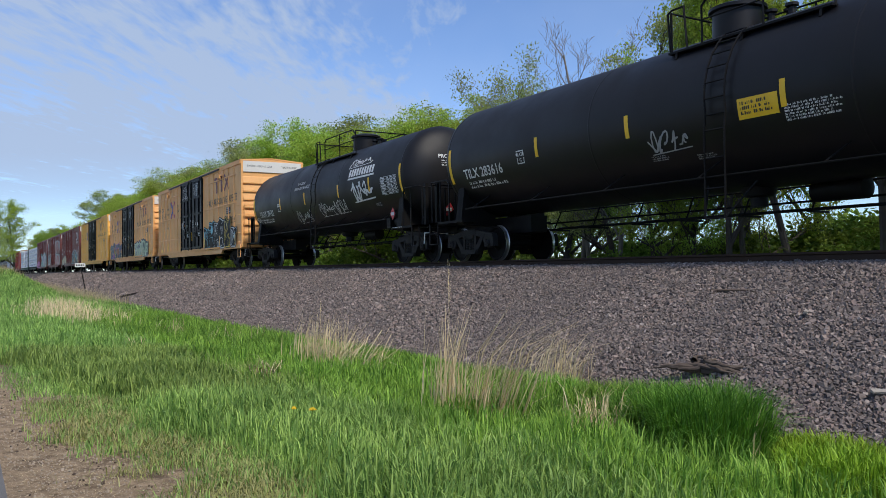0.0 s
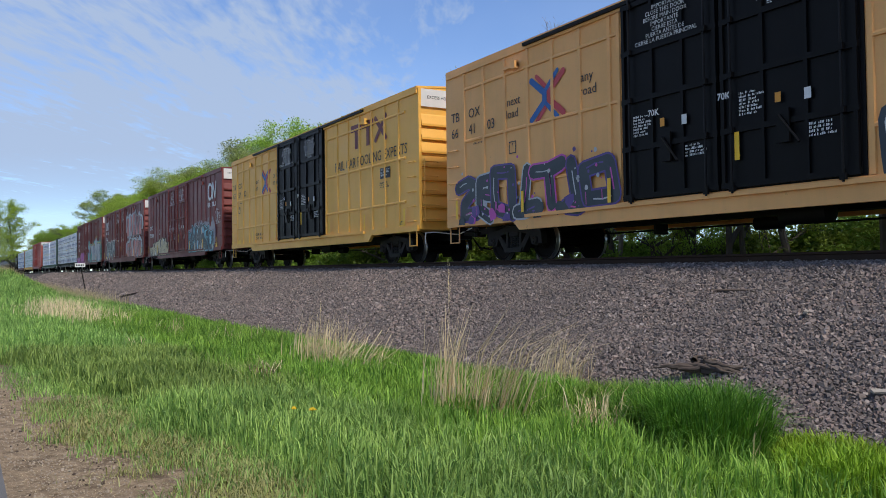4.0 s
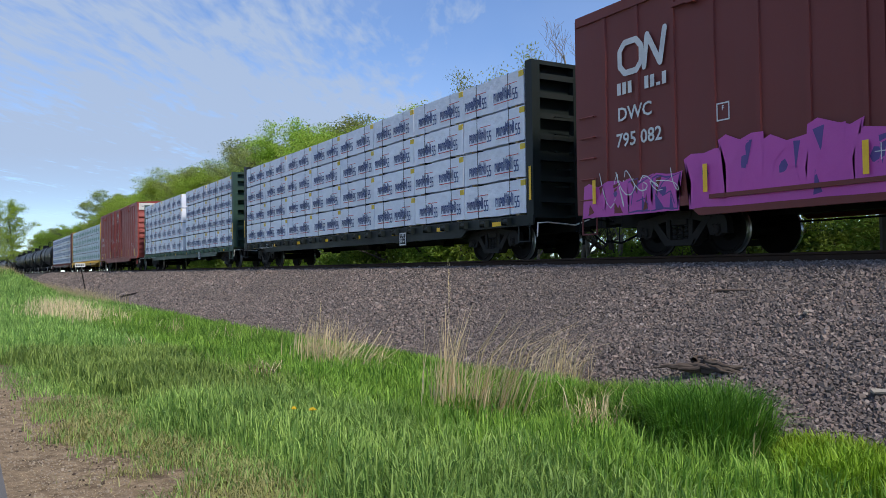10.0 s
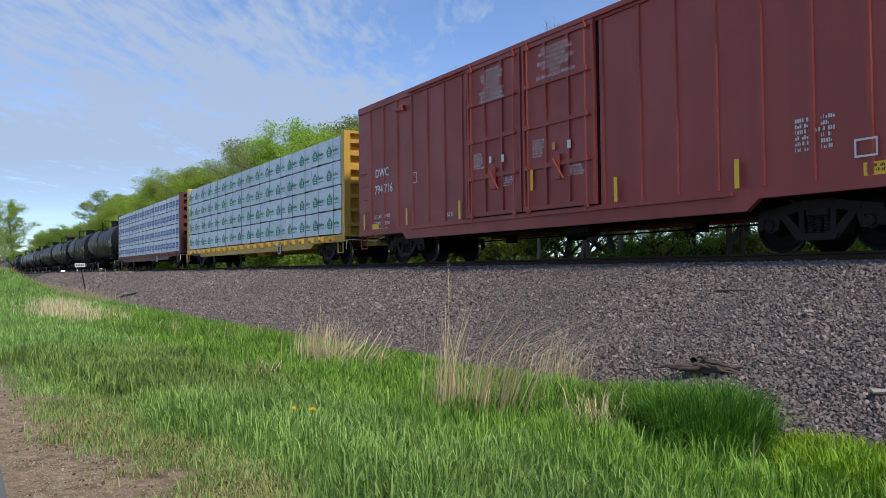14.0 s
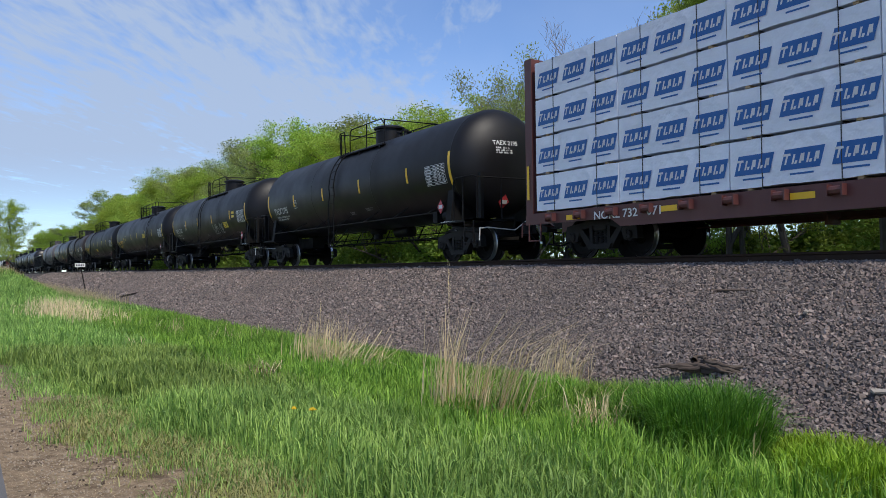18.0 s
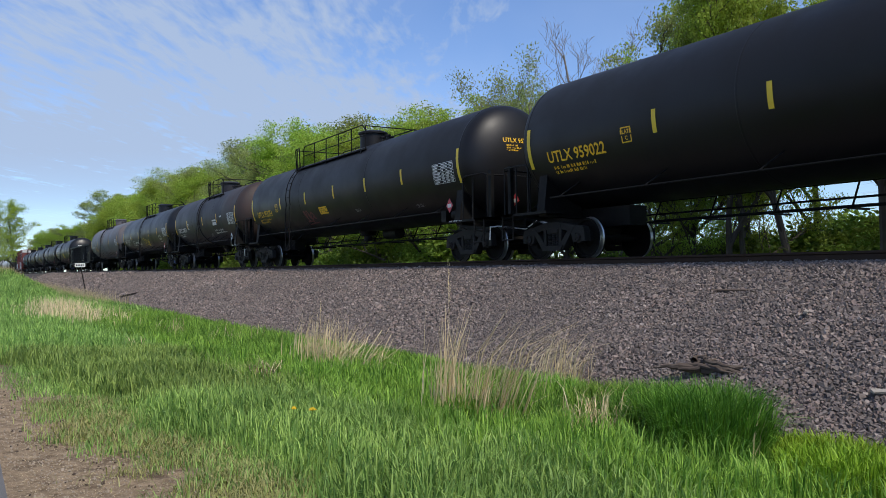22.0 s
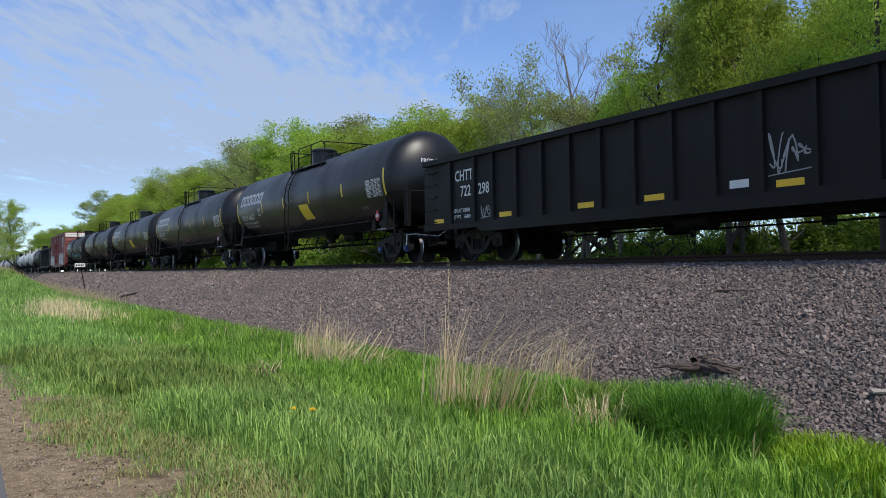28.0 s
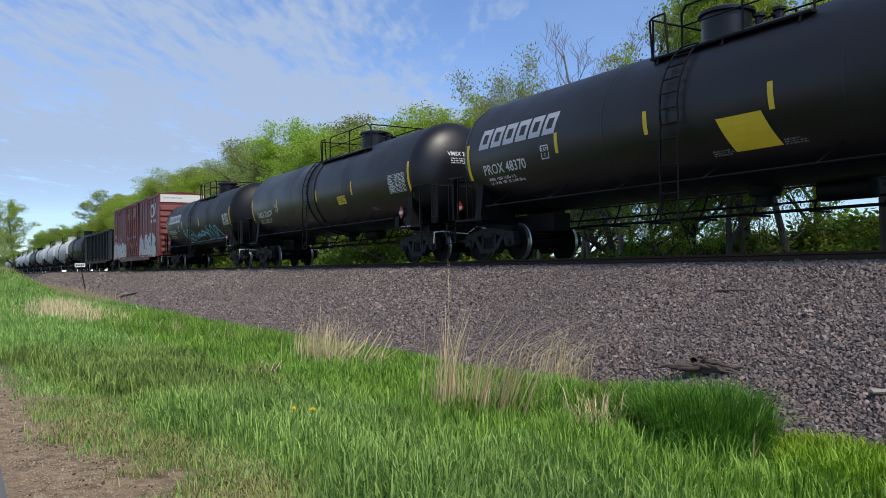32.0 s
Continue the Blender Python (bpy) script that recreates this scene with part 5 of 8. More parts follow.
def gondola(s0, s1, paint, label, mark="", seed=1, high=2.84):
    car, hl = new_car("gondola_car", s0, s1, label, "gondola", "freight train")
    pm, w = M[paint], 1.50
    for y in (-1, 1):
        bm = bmesh.new()
        box(bm, -hl, hl, *sorted((y * w, y * (w - 0.05))), 0.95, high - 0.1)
        part("side_wall", bm, pm, car, smooth=False)
        bm = bmesh.new()
        box(bm, -hl - 0.03, hl + 0.03, *sorted((y * (w - 0.06), y * (w + 0.13))), high - 0.14, high)
        part("top_rail", bm, pm, car, smooth=False)
        bm = bmesh.new()
        a = hl - 3.0
        prism(bm, [(-hl, 0.86), (-a - 0.3, 0.86), (-a, 0.74), (a, 0.74), (a + 0.3, 0.86), (hl, 0.86), (hl, 1.0), (-hl, 1.0)], *sorted((y * (w - 0.02), y * (w + 0.10))))
        part("side_sill", bm, pm, car, smooth=False)

        def post(b):
            prism(b, [(-0.055, -0.075), (0.055, -0.075), (0.065, 0.0), (-0.065, 0.0)], 0.99, high - 0.14, "z")
        me = shared(("gon_post", high), post, pm)
        for x in [0.99 * k for k in range(-5, 6)] + [-6.98, -5.80, 5.80, 6.98]:
            placed("side_post", me, car, (x, y * w, 0), smooth=False, turn=(0, 0, 0 if y < 0 else math.pi))
        for x in (-hl + 0.14, hl - 0.58):
            ladder(car, y * w, x, x + 0.44, 1.1, high - 0.35, 5, pm)
            step(car, x + 0.22, y * w, 0.46, 0.9, pm)
    bm = bmesh.new()
    box(bm, -hl + 0.05, hl - 0.05, -w + 0.05, w - 0.05, 0.95, 1.02)
    part("floor_plate", bm, pm, car, smooth=False)
    for s in (-1, 1):
        bm = bmesh.new()
        box(bm, *sorted((s * hl, s * (hl - 0.06))), -w + 0.05, w - 0.05, 1.02, high - 0.02)
        for z in (1.25, 1.75, 2.25):
            prism(bm, [(s * hl, z), (s * (hl + 0.11), z + 0.05), (s * (hl + 0.11), z + 0.15), (s * hl, z + 0.2)], -w + 0.35, w - 0.35)
        for y in (-w, w - 0.16):
            box(bm, *sorted((s * hl, s * (hl + 0.12))), y, y + 0.16, 0.9, high - 0.14)
        part("end_wall", bm, pm, car, smooth=False)
        bm = bmesh.new()
        for k in range(5):
            z = 1.1 + 0.38 * k
            pipe(bm, [(s * hl, -1.4, z), (s * (hl + 0.13), -1.4, z), (s * (hl + 0.13), -0.92, z), (s * hl, -0.92, z)], 0.013, 5)
        part("end_ladder", bm, pm, car)
        truck(car, s * (hl - 2.0))
        coupler(car, hl, 0.62, s, M["frame_black"])
    under_gear(car, hl - 3.2, M["frame_black"])
    sf = on_side(-w)
    for x in (-7.65, -4.46, -1.49, 0.50, 3.47):
        sticker(car, sf, x - 0.26, x + 0.26, 1.06, 1.18, "ink_yellow")
    return car, hl, sf
# ---- the train, from its head to its tail ----
def train():
    BK = "ink_black"
    # two black tank cars at the head
    c, hs, sf = tank_car(-0.10, -1.279, "tank_black", "matte black tank car with yellow stripes and white graffiti tags", mark="TILX 283616", stripes=(-4.8, -1.83, 1.76, 5.2),
                         platform=(-1.05, 2.4, -0.3), ladder_x=0.45, seed=1, notice=(0.86, 2.28, 0.8, 0.36, "ink_yellow", 0.0))
    scrawl(c, sf, -1.3, -0.3, 1.95, 2.4, 11, "ink_dim", 0.035, 4)
    fine_print(c, sf, 1.75, 2.4, 1.0, 0.3, 6, 12)
    c, hs, sf = tank_car(-1.482, -2.452, "tank_black", "black tank car with white graffiti and a white block mark", dia=3.02, mark="PROX 79132", stripes=(-3.7, -0.9, 2.37, 4.9),
                         platform=(-0.67, 2.9, 1.6), ladder_x=0.26, seed=2)
    scrawl(c, sf, -2.1, -0.7, 1.6, 2.15, 21, "ink_white", 0.024, 6)
    scrawl(c, sf, -7.0, -6.5, 1.85, 2.2, 25, "ink_white", 0.022, 3)
    words(c, sf, "CAUTION", -1.72, 3.16, 0.17, bold=0.0)
    words(c, sf, "NITROGEN BLANKET", -2.0, 2.98, 0.17, bold=0.0)
    scrawl(c, sf, 0.35, 2.9, 1.75, 2.3, 22, "ink_white", 0.026, 9)
    scrawl(c, sf, 3.6, 5.2, 2.1, 2.75, 23, "ink_white", 0.07, 4)
    scrawl(c, sf, 3.2, 4.9, 3.32, 3.62, 24, "ink_white", 0.03, 5)
    bm = bmesh.new()
    for k in range(10):
        patch(bm, sf, 3.3 + k * 0.2, 3.44 + k * 0.2, 2.98, 3.24, 0.005, 2, lean=0.03)
    patch(bm, sf, 3.25, 5.3, 2.88, 2.94, 0.005)
    part("company_mark", bm, M["ink_white"], c, "white block mark with a line under it", smooth=False)

    # three tan and yellow boxcars
    def tan(s0, s1, paint, label, seed, text, old=True, right=0.0):
        c, hl, sf = boxcar(s0, s1, paint, "door_black", label, True, seed=seed)
        for k, (a, b) in enumerate(zip(text[0], text[1])):
            words(c, sf, a, -hl + 0.22 + 0.86 * k, 3.72, 0.36, BK, bold=0.0)
            words(c, sf, b, -hl + 0.22 + 0.86 * k, 3.30, 0.36, BK, bold=0.0)
        fine_print(c, sf, -hl + 1.3, 3.05, 0.4, 0.07, 1, seed + 2, BK)
        frame_mark(c, sf, -8.3 if right else -6.55, -8.02 if right else -6.27, 2.55, 2.85, "F", BK)
        words(c, sf, "next", -6.62 + right, 3.72, 0.30, BK, bold=0.0)
        words(c, sf, "load", -6.66 + right, 3.42, 0.30, BK, bold=0.0)
        words(c, sf, "any", -3.9 + right * 0.8, 3.76, 0.30, BK, bold=0.0)
        words(c, sf, "road", -3.95 + right * 0.8, 3.46, 0.30, BK, bold=0.0)
        cross_logo(c, sf, -5.05 + right, 3.68, 1.0)
        if right:
            words(c, sf, "LD LMT  203200", -5.7, 1.38, 0.15, BK)
            words(c, sf, "LT WT    80800", -5.7, 1.20, 0.15, BK)
        for u, q in ((-1.85, "70K"), (-0.2, "70K")):
            words(c, on_side(-1.652), q, u, 2.66, 0.17)
        if old:
            rail_logo(c, sf, 4.75, 3.86, 0.82)
            words(c, sf, "RAIL CAR POOLING EXPERTS", 3.35, 3.26, 0.47, "ink_black", 0.88, bold=-0.004)
        words(c, on_end(hl + 0.05), "TBOX " + "".join(text[1]), 0.45, 4.80, 0.13, BK, bold=0.0)
        fine_print(c, sf, 6.9, 2.55, 0.6, 0.2, 3, seed + 8, BK)
        bm = bmesh.new()
        patch(bm, sf, 6.95, 7.65, 2.66, 3.0, 0.006)
        part("record_panel", bm, M["ink_black"], c, "small black record panel", smooth=False)
        fine_print(c, lambda u, v, off=0.004: sf(u, v, off + 0.005), 7.0, 2.97, 0.6, 0.26, 3, seed + 5)
        return c, hl, sf
    c, hl, sf = tan(-2.585, -3.862, "box_tan", "faded tan boxcar with black doors and blue-black graffiti", 31, (("TB", "OX", ""), ("64", "42", "47")))
    mural(c, sf, 2.75, 8.7, 0.98, 2.55, 6, 311, "spray_black", "spray_black", ("spray_cyan", "spray_cyan", "ink_white", "ink_white", "ink_lemon", "ink_white"), ("spray_black", "spray_slate", "spray_cyan"), label="black graffiti outlined in pale blue, white and yellow", rounded=True, rise=(0.75, 0.95, 0.92, 1.0, 1.0, 0.66))
    scrawl(c, sf, 7.5, 8.5, 2.2, 2.55, 312, BK, 0.025, 5)
    c, hl, sf = tan(-3.994, -5.282, "box_tan", "faded tan boxcar with black doors, green and magenta graffiti", 32, (("TB", "OX", ""), ("66", "41", "03")))
    mural(c, sf, 2.75, 7.9, 0.95, 2.25, 6, 321, "spray_mint", "spray_slate", ("ink_white", "ink_white", "spray_slate"), ("spray_slate", "spray_green", "spray_green"), None, "spray_slate", "pale green graffiti with white outlines", rounded=True)
    graffiti(c, sf, -8.8, -2.8, 0.98, 2.25, 7, 322, "spray_slate", "spray_magenta", None, "spray_purple", "spray_grey", "shard", "purple and magenta graffiti")
    tan(-5.398, -6.68, "box_yellow", "clean yellow boxcar with black double doors", 33, (("TB", "OX", ""), ("67", "57", "02")), True, 0.8)

    # four brown and red boxcars
    def brown(s0, s1, paint, label, seed, num, right=False, mark=True):
        c, hl, sf = boxcar(s0, s1, paint, paint, label, False, seed=seed)
        x = 6.85 if right else -hl + 1.25
        if mark:
            g = 0.95 if right else 0.76
            wave_logo(c, on_side(-1.588), x, 3.58, g)
            bm = bmesh.new()
            for k in range(9):
                if k not in (3, 4):
                    patch(bm, on_side(-1.588), x + g * 0.2 * k, x + g * (0.2 * k + 0.14), 3.24, 3.24 + (0.24 if k != 7 else 0.06))
            part("web_mark", bm, M["ink_white"], c, "row of white plain bars", smooth=False)
        words(c, on_side(-1.588), "DWC", -hl + 0.75 if right else x, 2.72, 0.38)
        words(c, on_side(-1.588), num, -hl + 0.75 if right else x - 0.05, 2.20, 0.38)
        words(c, sf, "LD LMT  207900", -hl + 1.1, 1.42, 0.16)
        words(c, sf, "LT WT    78100", -hl + 1.1, 1.20, 0.16)
        words(c, sf, "60 K", -3.75, 1.22, 0.17)
        fine_print(c, sf, -hl + 1.2, 1.12, 0.9, 0.12, 1, seed + 4)
        frame_mark(c, sf, -5.72, -5.44, 2.32, 2.64, "F")
        frame_mark(c, on_side(-1.588), 8.0, 8.36, 1.36, 1.64)
        fine_print(c, sf, 7.0, 2.1, 0.34, 0.55, 6, seed + 6)
        fine_print(c, sf, 7.45, 2.1, 0.2, 0.55, 6, seed + 7)
        return c, hl, sf
    c, hl, sf = brown(-6.811, -8.098, "box_brown", "brown boxcar with pale blue and black graffiti", 41, "793 886", True)
    mural(c, sf, 2.5, 8.0, 0.92, 2.45, 6, 411, "spray_slate", "ink_black", ("spray_cyan", "spray_grey", "spray_cyan"), ("ink_black", "spray_cyan", "spray_sand"), "spray_haze", None, "black graffiti with pale blue outlines", rounded=True, rise=(0.8, 1.0, 0.95, 1.0, 0.9, 0.7))
    mural(c, sf, -8.5, -2.6, 0.92, 2.05, 6, 412, "spray_sand", "ink_black", ("ink_black",), ("spray_slate", "spray_haze", "ink_white"), None, None, "sand-coloured graffiti with black outlines", rise=(0.55, 0.8, 0.85, 1.0, 1.0, 0.8))
    scrawl(c, sf, 8.3, 9.2, 2.3, 3.1, 413, "ink_white", 0.03, 3)
    c, hl, sf = brown(-8.226, -9.509, "box_brown", "brown boxcar with large coral-pink graffiti blocks", 42, "794 857")
    mural(c, sf, 2.65, 9.0, 2.62, 4.30, 5, 421, "spray_coral", "ink_black", ("ink_black",), ("spray_grey", "spray_grey", "ink_maroon"), "spray_grey", "ink_white", "tall coral-pink graffiti blocks on silver", gap=0.11)
    mural(c, sf, 2.75, 8.7, 0.98, 2.5, 5, 422, "spray_coral", "ink_black", ("ink_black",), ("spray_grey", "spray_grey", "ink_maroon"), "spray_grey", "ink_white", "tall coral-pink graffiti blocks on silver", gap=0.11)
    graffiti(c, sf, -7.7, -2.6, 1.0, 2.75, 6, 423, "spray_slate", "ink_white", None, "spray_slate", "spray_grey", "bubble", "dark bubble graffiti with white outlines")
    c, hl, sf = brown(-9.624, -10.911, "box_brown", "brown boxcar with silver, teal and magenta graffiti", 43, "795 082")
    over = lambda u, v, off=0.004: sf(u, v, off + (0.072 if u < 2.5 else 0.0))
    mural(c, over, 1.1, 8.6, 0.88, 2.85, 7, 431, "spray_grey", "ink_black", ("ink_black",), ("spray_purple", "ink_black", "spray_purple", "spray_teal"), "spray_teal", "ink_lemon", "silver graffiti with teal and purple", rise=(0.95, 0.92, 0.9, 1.0, 1.22, 0.98, 0.9))
    sticker(c, lambda u, v, off=0.004: over(u, v, off + 0.028), 0.2, 1.4, 1.1, 2.0, "spray_teal", "paint_patch", "flat teal sprayed patch")
    sticker(c, lambda u, v, off=0.004: sf(u, v, off + 0.02), 8.55, 9.25, 0.9, 2.55, "spray_teal", "paint_patch", "flat teal sprayed patch")
    mural(c, sf, -9.2, -6.6, 0.85, 1.55, 4, 432, "spray_magenta", "spray_magenta", ("spray_magenta", "spray_purple"), ("spray_purple", "box_brown"), None, None, "magenta graffiti along the sill")
    mural(c, sf, -6.3, -2.4, 0.85, 2.0, 5, 433, "spray_magenta", "spray_magenta", ("spray_magenta",), ("spray_purple", "spray_magenta"), None, None, "magenta graffiti along the sill", rise=(0.85, 1.0, 0.9, 1.0, 0.8))
    scrawl(c, on_side(-1.6), -8.7, -6.6, 1.0, 1.75, 434, "ink_white", 0.02, 5)

    # two lumber cars, the red boxcar, two more lumber cars
    centerbeam(-11.036, -12.582, "beam_green_dark", "dark green centerbeam flat car loaded with wrapped lumber", "wrap_white", "stripe", ((-11.0, 11.0, 8),), "NOKL 733849", 51, bulk_paint="beam_green_dark")
    centerbeam(-12.708, -14.258, "beam_green", "green centerbeam flat car with a gap in its lumber load", "wrap_white", "stripe", ((-11.05, 0.33, 4), (1.42, 11.02, 4)), "BCOL 730951", 52)
    c, hl, sf = brown(-14.391, -15.67, "box_red", "clean oxide red boxcar with double doors", 44, "794 716", False, False)
    centerbeam(-15.78, -17.357, "beam_yellow", "yellow centerbeam flat car loaded with pale wrapped lumber", "wrap_bluish", "house", ((-11.2, 11.2, 8),), "TTZX 865815", 53)
    centerbeam(-17.489, -19.055, "beam_maroon", "maroon centerbeam flat car loaded with blue-printed lumber", "wrap_white", "slant", ((-11.1, 11.1, 8),), "NOKL 732   071", 54)

    # black tank cars
    tank_car(-19.283, -20.315, "tank_black", "matte black tank car with yellow stripes", mark="TAEX 2195", stripes=(-4.5, -1.5, 1.7, 5.1), platform=(-0.8, 2.7, 1.06), ladder_x=-0.41, seed=61)
    c, hs, sf = tank_car(-20.555, -21.58, "tank_black", "matte black tank car with a yellow notice", mark="TAEX 2162", stripes=(-4.2, -1.4, 1.6, 5.0), platform=(-0.66, 2.9, 0.75), ladder_x=-0.55, seed=62, load=("LD LMT 198400", "LT WT    64600"), notice=(3.6, 2.0, 0.75, 0.3, "ink_lemon", 0.0))
    sticker(c, sf, 5.3, 5.75, 2.45, 2.75, "ink_lemon", "notice", "yellow square notice")
    scrawl(c, sf, 1.5, 2.4, 1.75, 2.3, 621, "ink_dim", 0.04, 2)
    scrawl(c, sf, 2.8, 3.4, 1.75, 2.3, 622, "ink_dim", 0.04, 2)
    tank_car(-21.808, -23.033, "tank_black", "long black tank car with yellow lettering", mark="UTLX 959022", ink="ink_yellow", stripe_ink="ink_lemon", stripes=(-5.0, -2.4, 0.0, 3.1, 5.6), platform=(-0.79, 5.45, 0.35), ladder_x=4.6, seed=63,
             notice=(2.15, 2.32, 0.85, 0.3, "ink_lemon", 0.0), dia=3.1)
    c, hs, sf = tank_car(-23.25, -24.465, "tank_black", "long black tank car with yellow lettering and a notice", mark="UTLX 953754", ink="ink_yellow", stripe_ink="ink_lemon", stripes=(-5.2, -2.36, 0.42, 3.06, 5.65), platform=(-4.5, 2.1, 0.6),
                         ladder_x=-4.0, seed=64, notice=(-1.25, 1.85, 0.75, 0.3, "ink_yellow", 0.0), dia=3.1)
    scrawl(c, sf, -2.9, -1.9, 1.5, 2.1, 641, "ink_maroon", 0.06, 3)
    c, hs, sf = tank_car(-24.67, -25.536, "tank_faded", "dark tank car with a rust-brown end and dusty bands", mark="DBCX 200833", stripes=(-3.4, 0.1, 3.0), platform=(-0.1, 2.7, 0.45), ladder_x=-0.4, seed=65, bands=(-0.7,), dia=3.02, front="tank_rust", placard="ink_white")
    for x, w2 in ((-1.6, 0.35), (0.55, 0.25), (-0.35, 0.18)):
        sticker(c, sf, x, x + w2, 2.2, 3.75, "dust_blue", "dust_band", "pale dusty runs down the shell", 8)
    sticker(c, sf, 2.1, 2.85, 2.25, 2.55, "ink_white", "notice", "white notice with dark print")
    fine_print(c, sf, 2.1, 2.0, 2.2, 0.3, 2, 651)
    fine_print(c, sf, 3.6, 2.7, 0.5, 0.15, 1, 652)
    c, hs, sf = tank_car(-25.726, -26.837, "tank_gloss", "glossy black tank car with yellow stripes and a white tag", mark="GATX 231528", stripes=(-4.65, -1.68, 2.18, 5.07), platform=(-0.67, 2.5, 0.85), ladder_x=-0.35, seed=66, cap="cap_blue", dia=3.0,
                         notice=(1.0, 1.66, 0.5, 0.38, "ink_lemon", 0.12))
    words(c, sf, "FRA AIP", 5.3, 2.18, 0.2)
    words(c, sf, "SR-8754", 5.3, 1.98, 0.2)
    fine_print(c, sf, 5.3, 1.9, 0.9, 0.13, 3, 663)
    scrawl(c, sf, -4.5, -1.0, 1.85, 2.25, 661, "ink_white", 0.03, 7)
    scrawl(c, sf, -0.2, 1.9, 1.75, 2.3, 662, "ink_lemon", 0.03, 4)
    c, hs, sf = tank_car(-27.035, -28.12, "tank_grey", "grey tank car with rust-stained top and black bands", mark="SHQX 00607", stripes=(-3.5, 3.3), platform=(-0.6, 2.6, 0.3), ladder_x=-1.0, seed=67, bands=(-1.7, -0.2), dia=3.14, zc=2.72)
    scrawl(c, sf, -5.0, -4.2, 1.9, 2.3, 671, "ink_yellow", 0.03, 2)

    # gondola
    c, hl, sf = gondola(-28.23, -29.37, "gon_black", "black ribbed gondola car with white tags", seed=68)
    words(c, sf, "CHTT", -6.80, 2.14, 0.40, wide=0.85)
    words(c, sf, "722", -6.52, 1.72, 0.40, wide=0.85)
    words(c, sf, "298", -5.66, 1.72, 0.40, wide=0.85)
    words(c, sf, "LD LMT 219600", -6.86, 1.30, 0.14, wide=0.85)
    words(c, sf, "LT WT     66400", -6.86, 1.13, 0.14, wide=0.85)
    scrawl(c, sf, 3.06, 3.86, 1.28, 1.95, 682, "ink_dim", 0.028, 4)
    scrawl(c, sf, -5.55, -5.1, 1.1, 1.4, 685, "ink_dim", 0.03, 2)
    scrawl(c, sf, 5.6, 6.1, 1.4, 2.6, 683, "ink_dim", 0.05, 2)
    frame_mark(c, sf, 6.6, 7.0, 1.15, 1.5)
    fine_print(c, sf, 7.2, 2.15, 0.5, 0.4, 4, 684)
    bm = bmesh.new()
    patch(bm, sf, 2.28, 2.68, 1.12, 1.26, 0.006)
    part("record_panel", bm, M["ink_white"], c, smooth=False)

    # glossy black tank cars with large grey block marks
    for s0, s1, num, sq, seed in ((-29.556, -30.629, "PROX 48637", True, 71), (-30.84, -31.925, "PROX 48392", False, 72), (-32.146, -33.215, "PROX 48370", True, 73)):
        tank_car(s0, s1, "tank_gloss", "glossy black tank car with large grey mark" + (" and yellow square" if sq else ""), mark=num, stripe_ink="ink_lemon", stripes=(-4.2, -1.45, 1.4, 4.55), logo=True, platform=(-1.67, 1.9, -0.7), ladder_x=-0.75,
                 seed=seed, cap="cap_blue", notice=(0.45, 1.72, 0.95, 0.66, "ink_lemon", -0.22) if sq else None,
                 load=("LD LMT  195500 LB 88 650 KG", "LT WT   90500 LB 41 050 KG") if seed == 71 else None)
    c, hs, sf = tank_car(-33.444, -34.471, "tank_gloss", "glossy black tank car with small yellow notices", mark="VMSX 220177", stripe_ink="ink_yellow", stripes=(-4.2, 0.2, 3.4), platform=(-0.3, 4.0, 2.2), ladder_x=-0.7, seed=74, bands=(-0.7, 0.0),
                         notice=(2.1, 2.1, 0.7, 0.3, "ink_lemon", 0.0))
    c, hs, sf = tank_car(-34.729, -35.70, "tank_black", "black tank car with a grey block mark and blue graffiti", mark="PROX 44210", stripes=(-3.0, 1.0), logo=True, platform=(-0.3, 3.0, 1.6), ladder_x=-0.6, seed=75)
    scrawl(c, sf, -3.0, 4.8, 1.4, 2.3, 751, "spray_cyan", 0.08, 8)
    c, hl, sf = brown(-35.861, -37.14, "box_brown", "brown boxcar with white graffiti scribbles", 45, "795 210", True)
    graffiti(c, sf, 2.7, 8.6, 0.95, 2.4, 6, 452, "spray_grey", "ink_white", None, "spray_pink", "ink_white", "shard", "pale scribbled graffiti")
    graffiti(c, sf, -8.8, -2.7, 0.95, 2.2, 6, 453, "spray_grey", "spray_pink", None, "ink_white", "ink_white", "shard", "pale scribbled graffiti")
    gondola(-37.26, -38.5, "gon_black", "high-sided black gondola car", seed=76, high=3.7)
    tank_car(-38.72, -39.62, "tank_black", "black tank car with a dark dome", stripes=(-3.0, 3.0), seed=77, far=True)
    # pale tank cars at the tail
    s = -39.85
    for k in range(10):
        pale = k not in (3, 7)
        tank_car(s, s - 0.95, "tank_white" if pale else "tank_black", "off-white tank car streaked with grime" if pale else "black tank car with yellow stripes", stripes=(-3.0, 3.0), seed=80 + k, dia=3.0, far=True)
        s -= 1.19


train()
# ---- ground, road, embankment ----
def smooth_step(a, b, x):
    t = np.clip((x - a) / (b - a), 0, 1)
    return t * t * (3 - 2 * t)


_PY = np.array([-700, -8, -3.5, 0.3, 1.5, 3.0, 5.5, 7.5, 8.2, 11.2, 14.9, 19.0, 24, 60, 900.0])
_PZ = np.array([-0.6, -0.1, 0.0, 0.0, -0.03, -0.12, -0.30, -0.36, -0.30, 0.9, 0.9, -0.5, -0.7, -0.9, -0.6])


def waves(x, y, k):
    """Gentle unevenness made of a few crossing waves."""
    return (np.sin(x * 1.3 * k + 0.7) * np.sin(y * 1.7 * k + 1.1) + 0.6 * np.sin(x * 2.9 * k + y * 2.1 * k) + 0.4 * np.sin(x * 5.3 * k - y * 4.7 * k + 2.0)) / 2


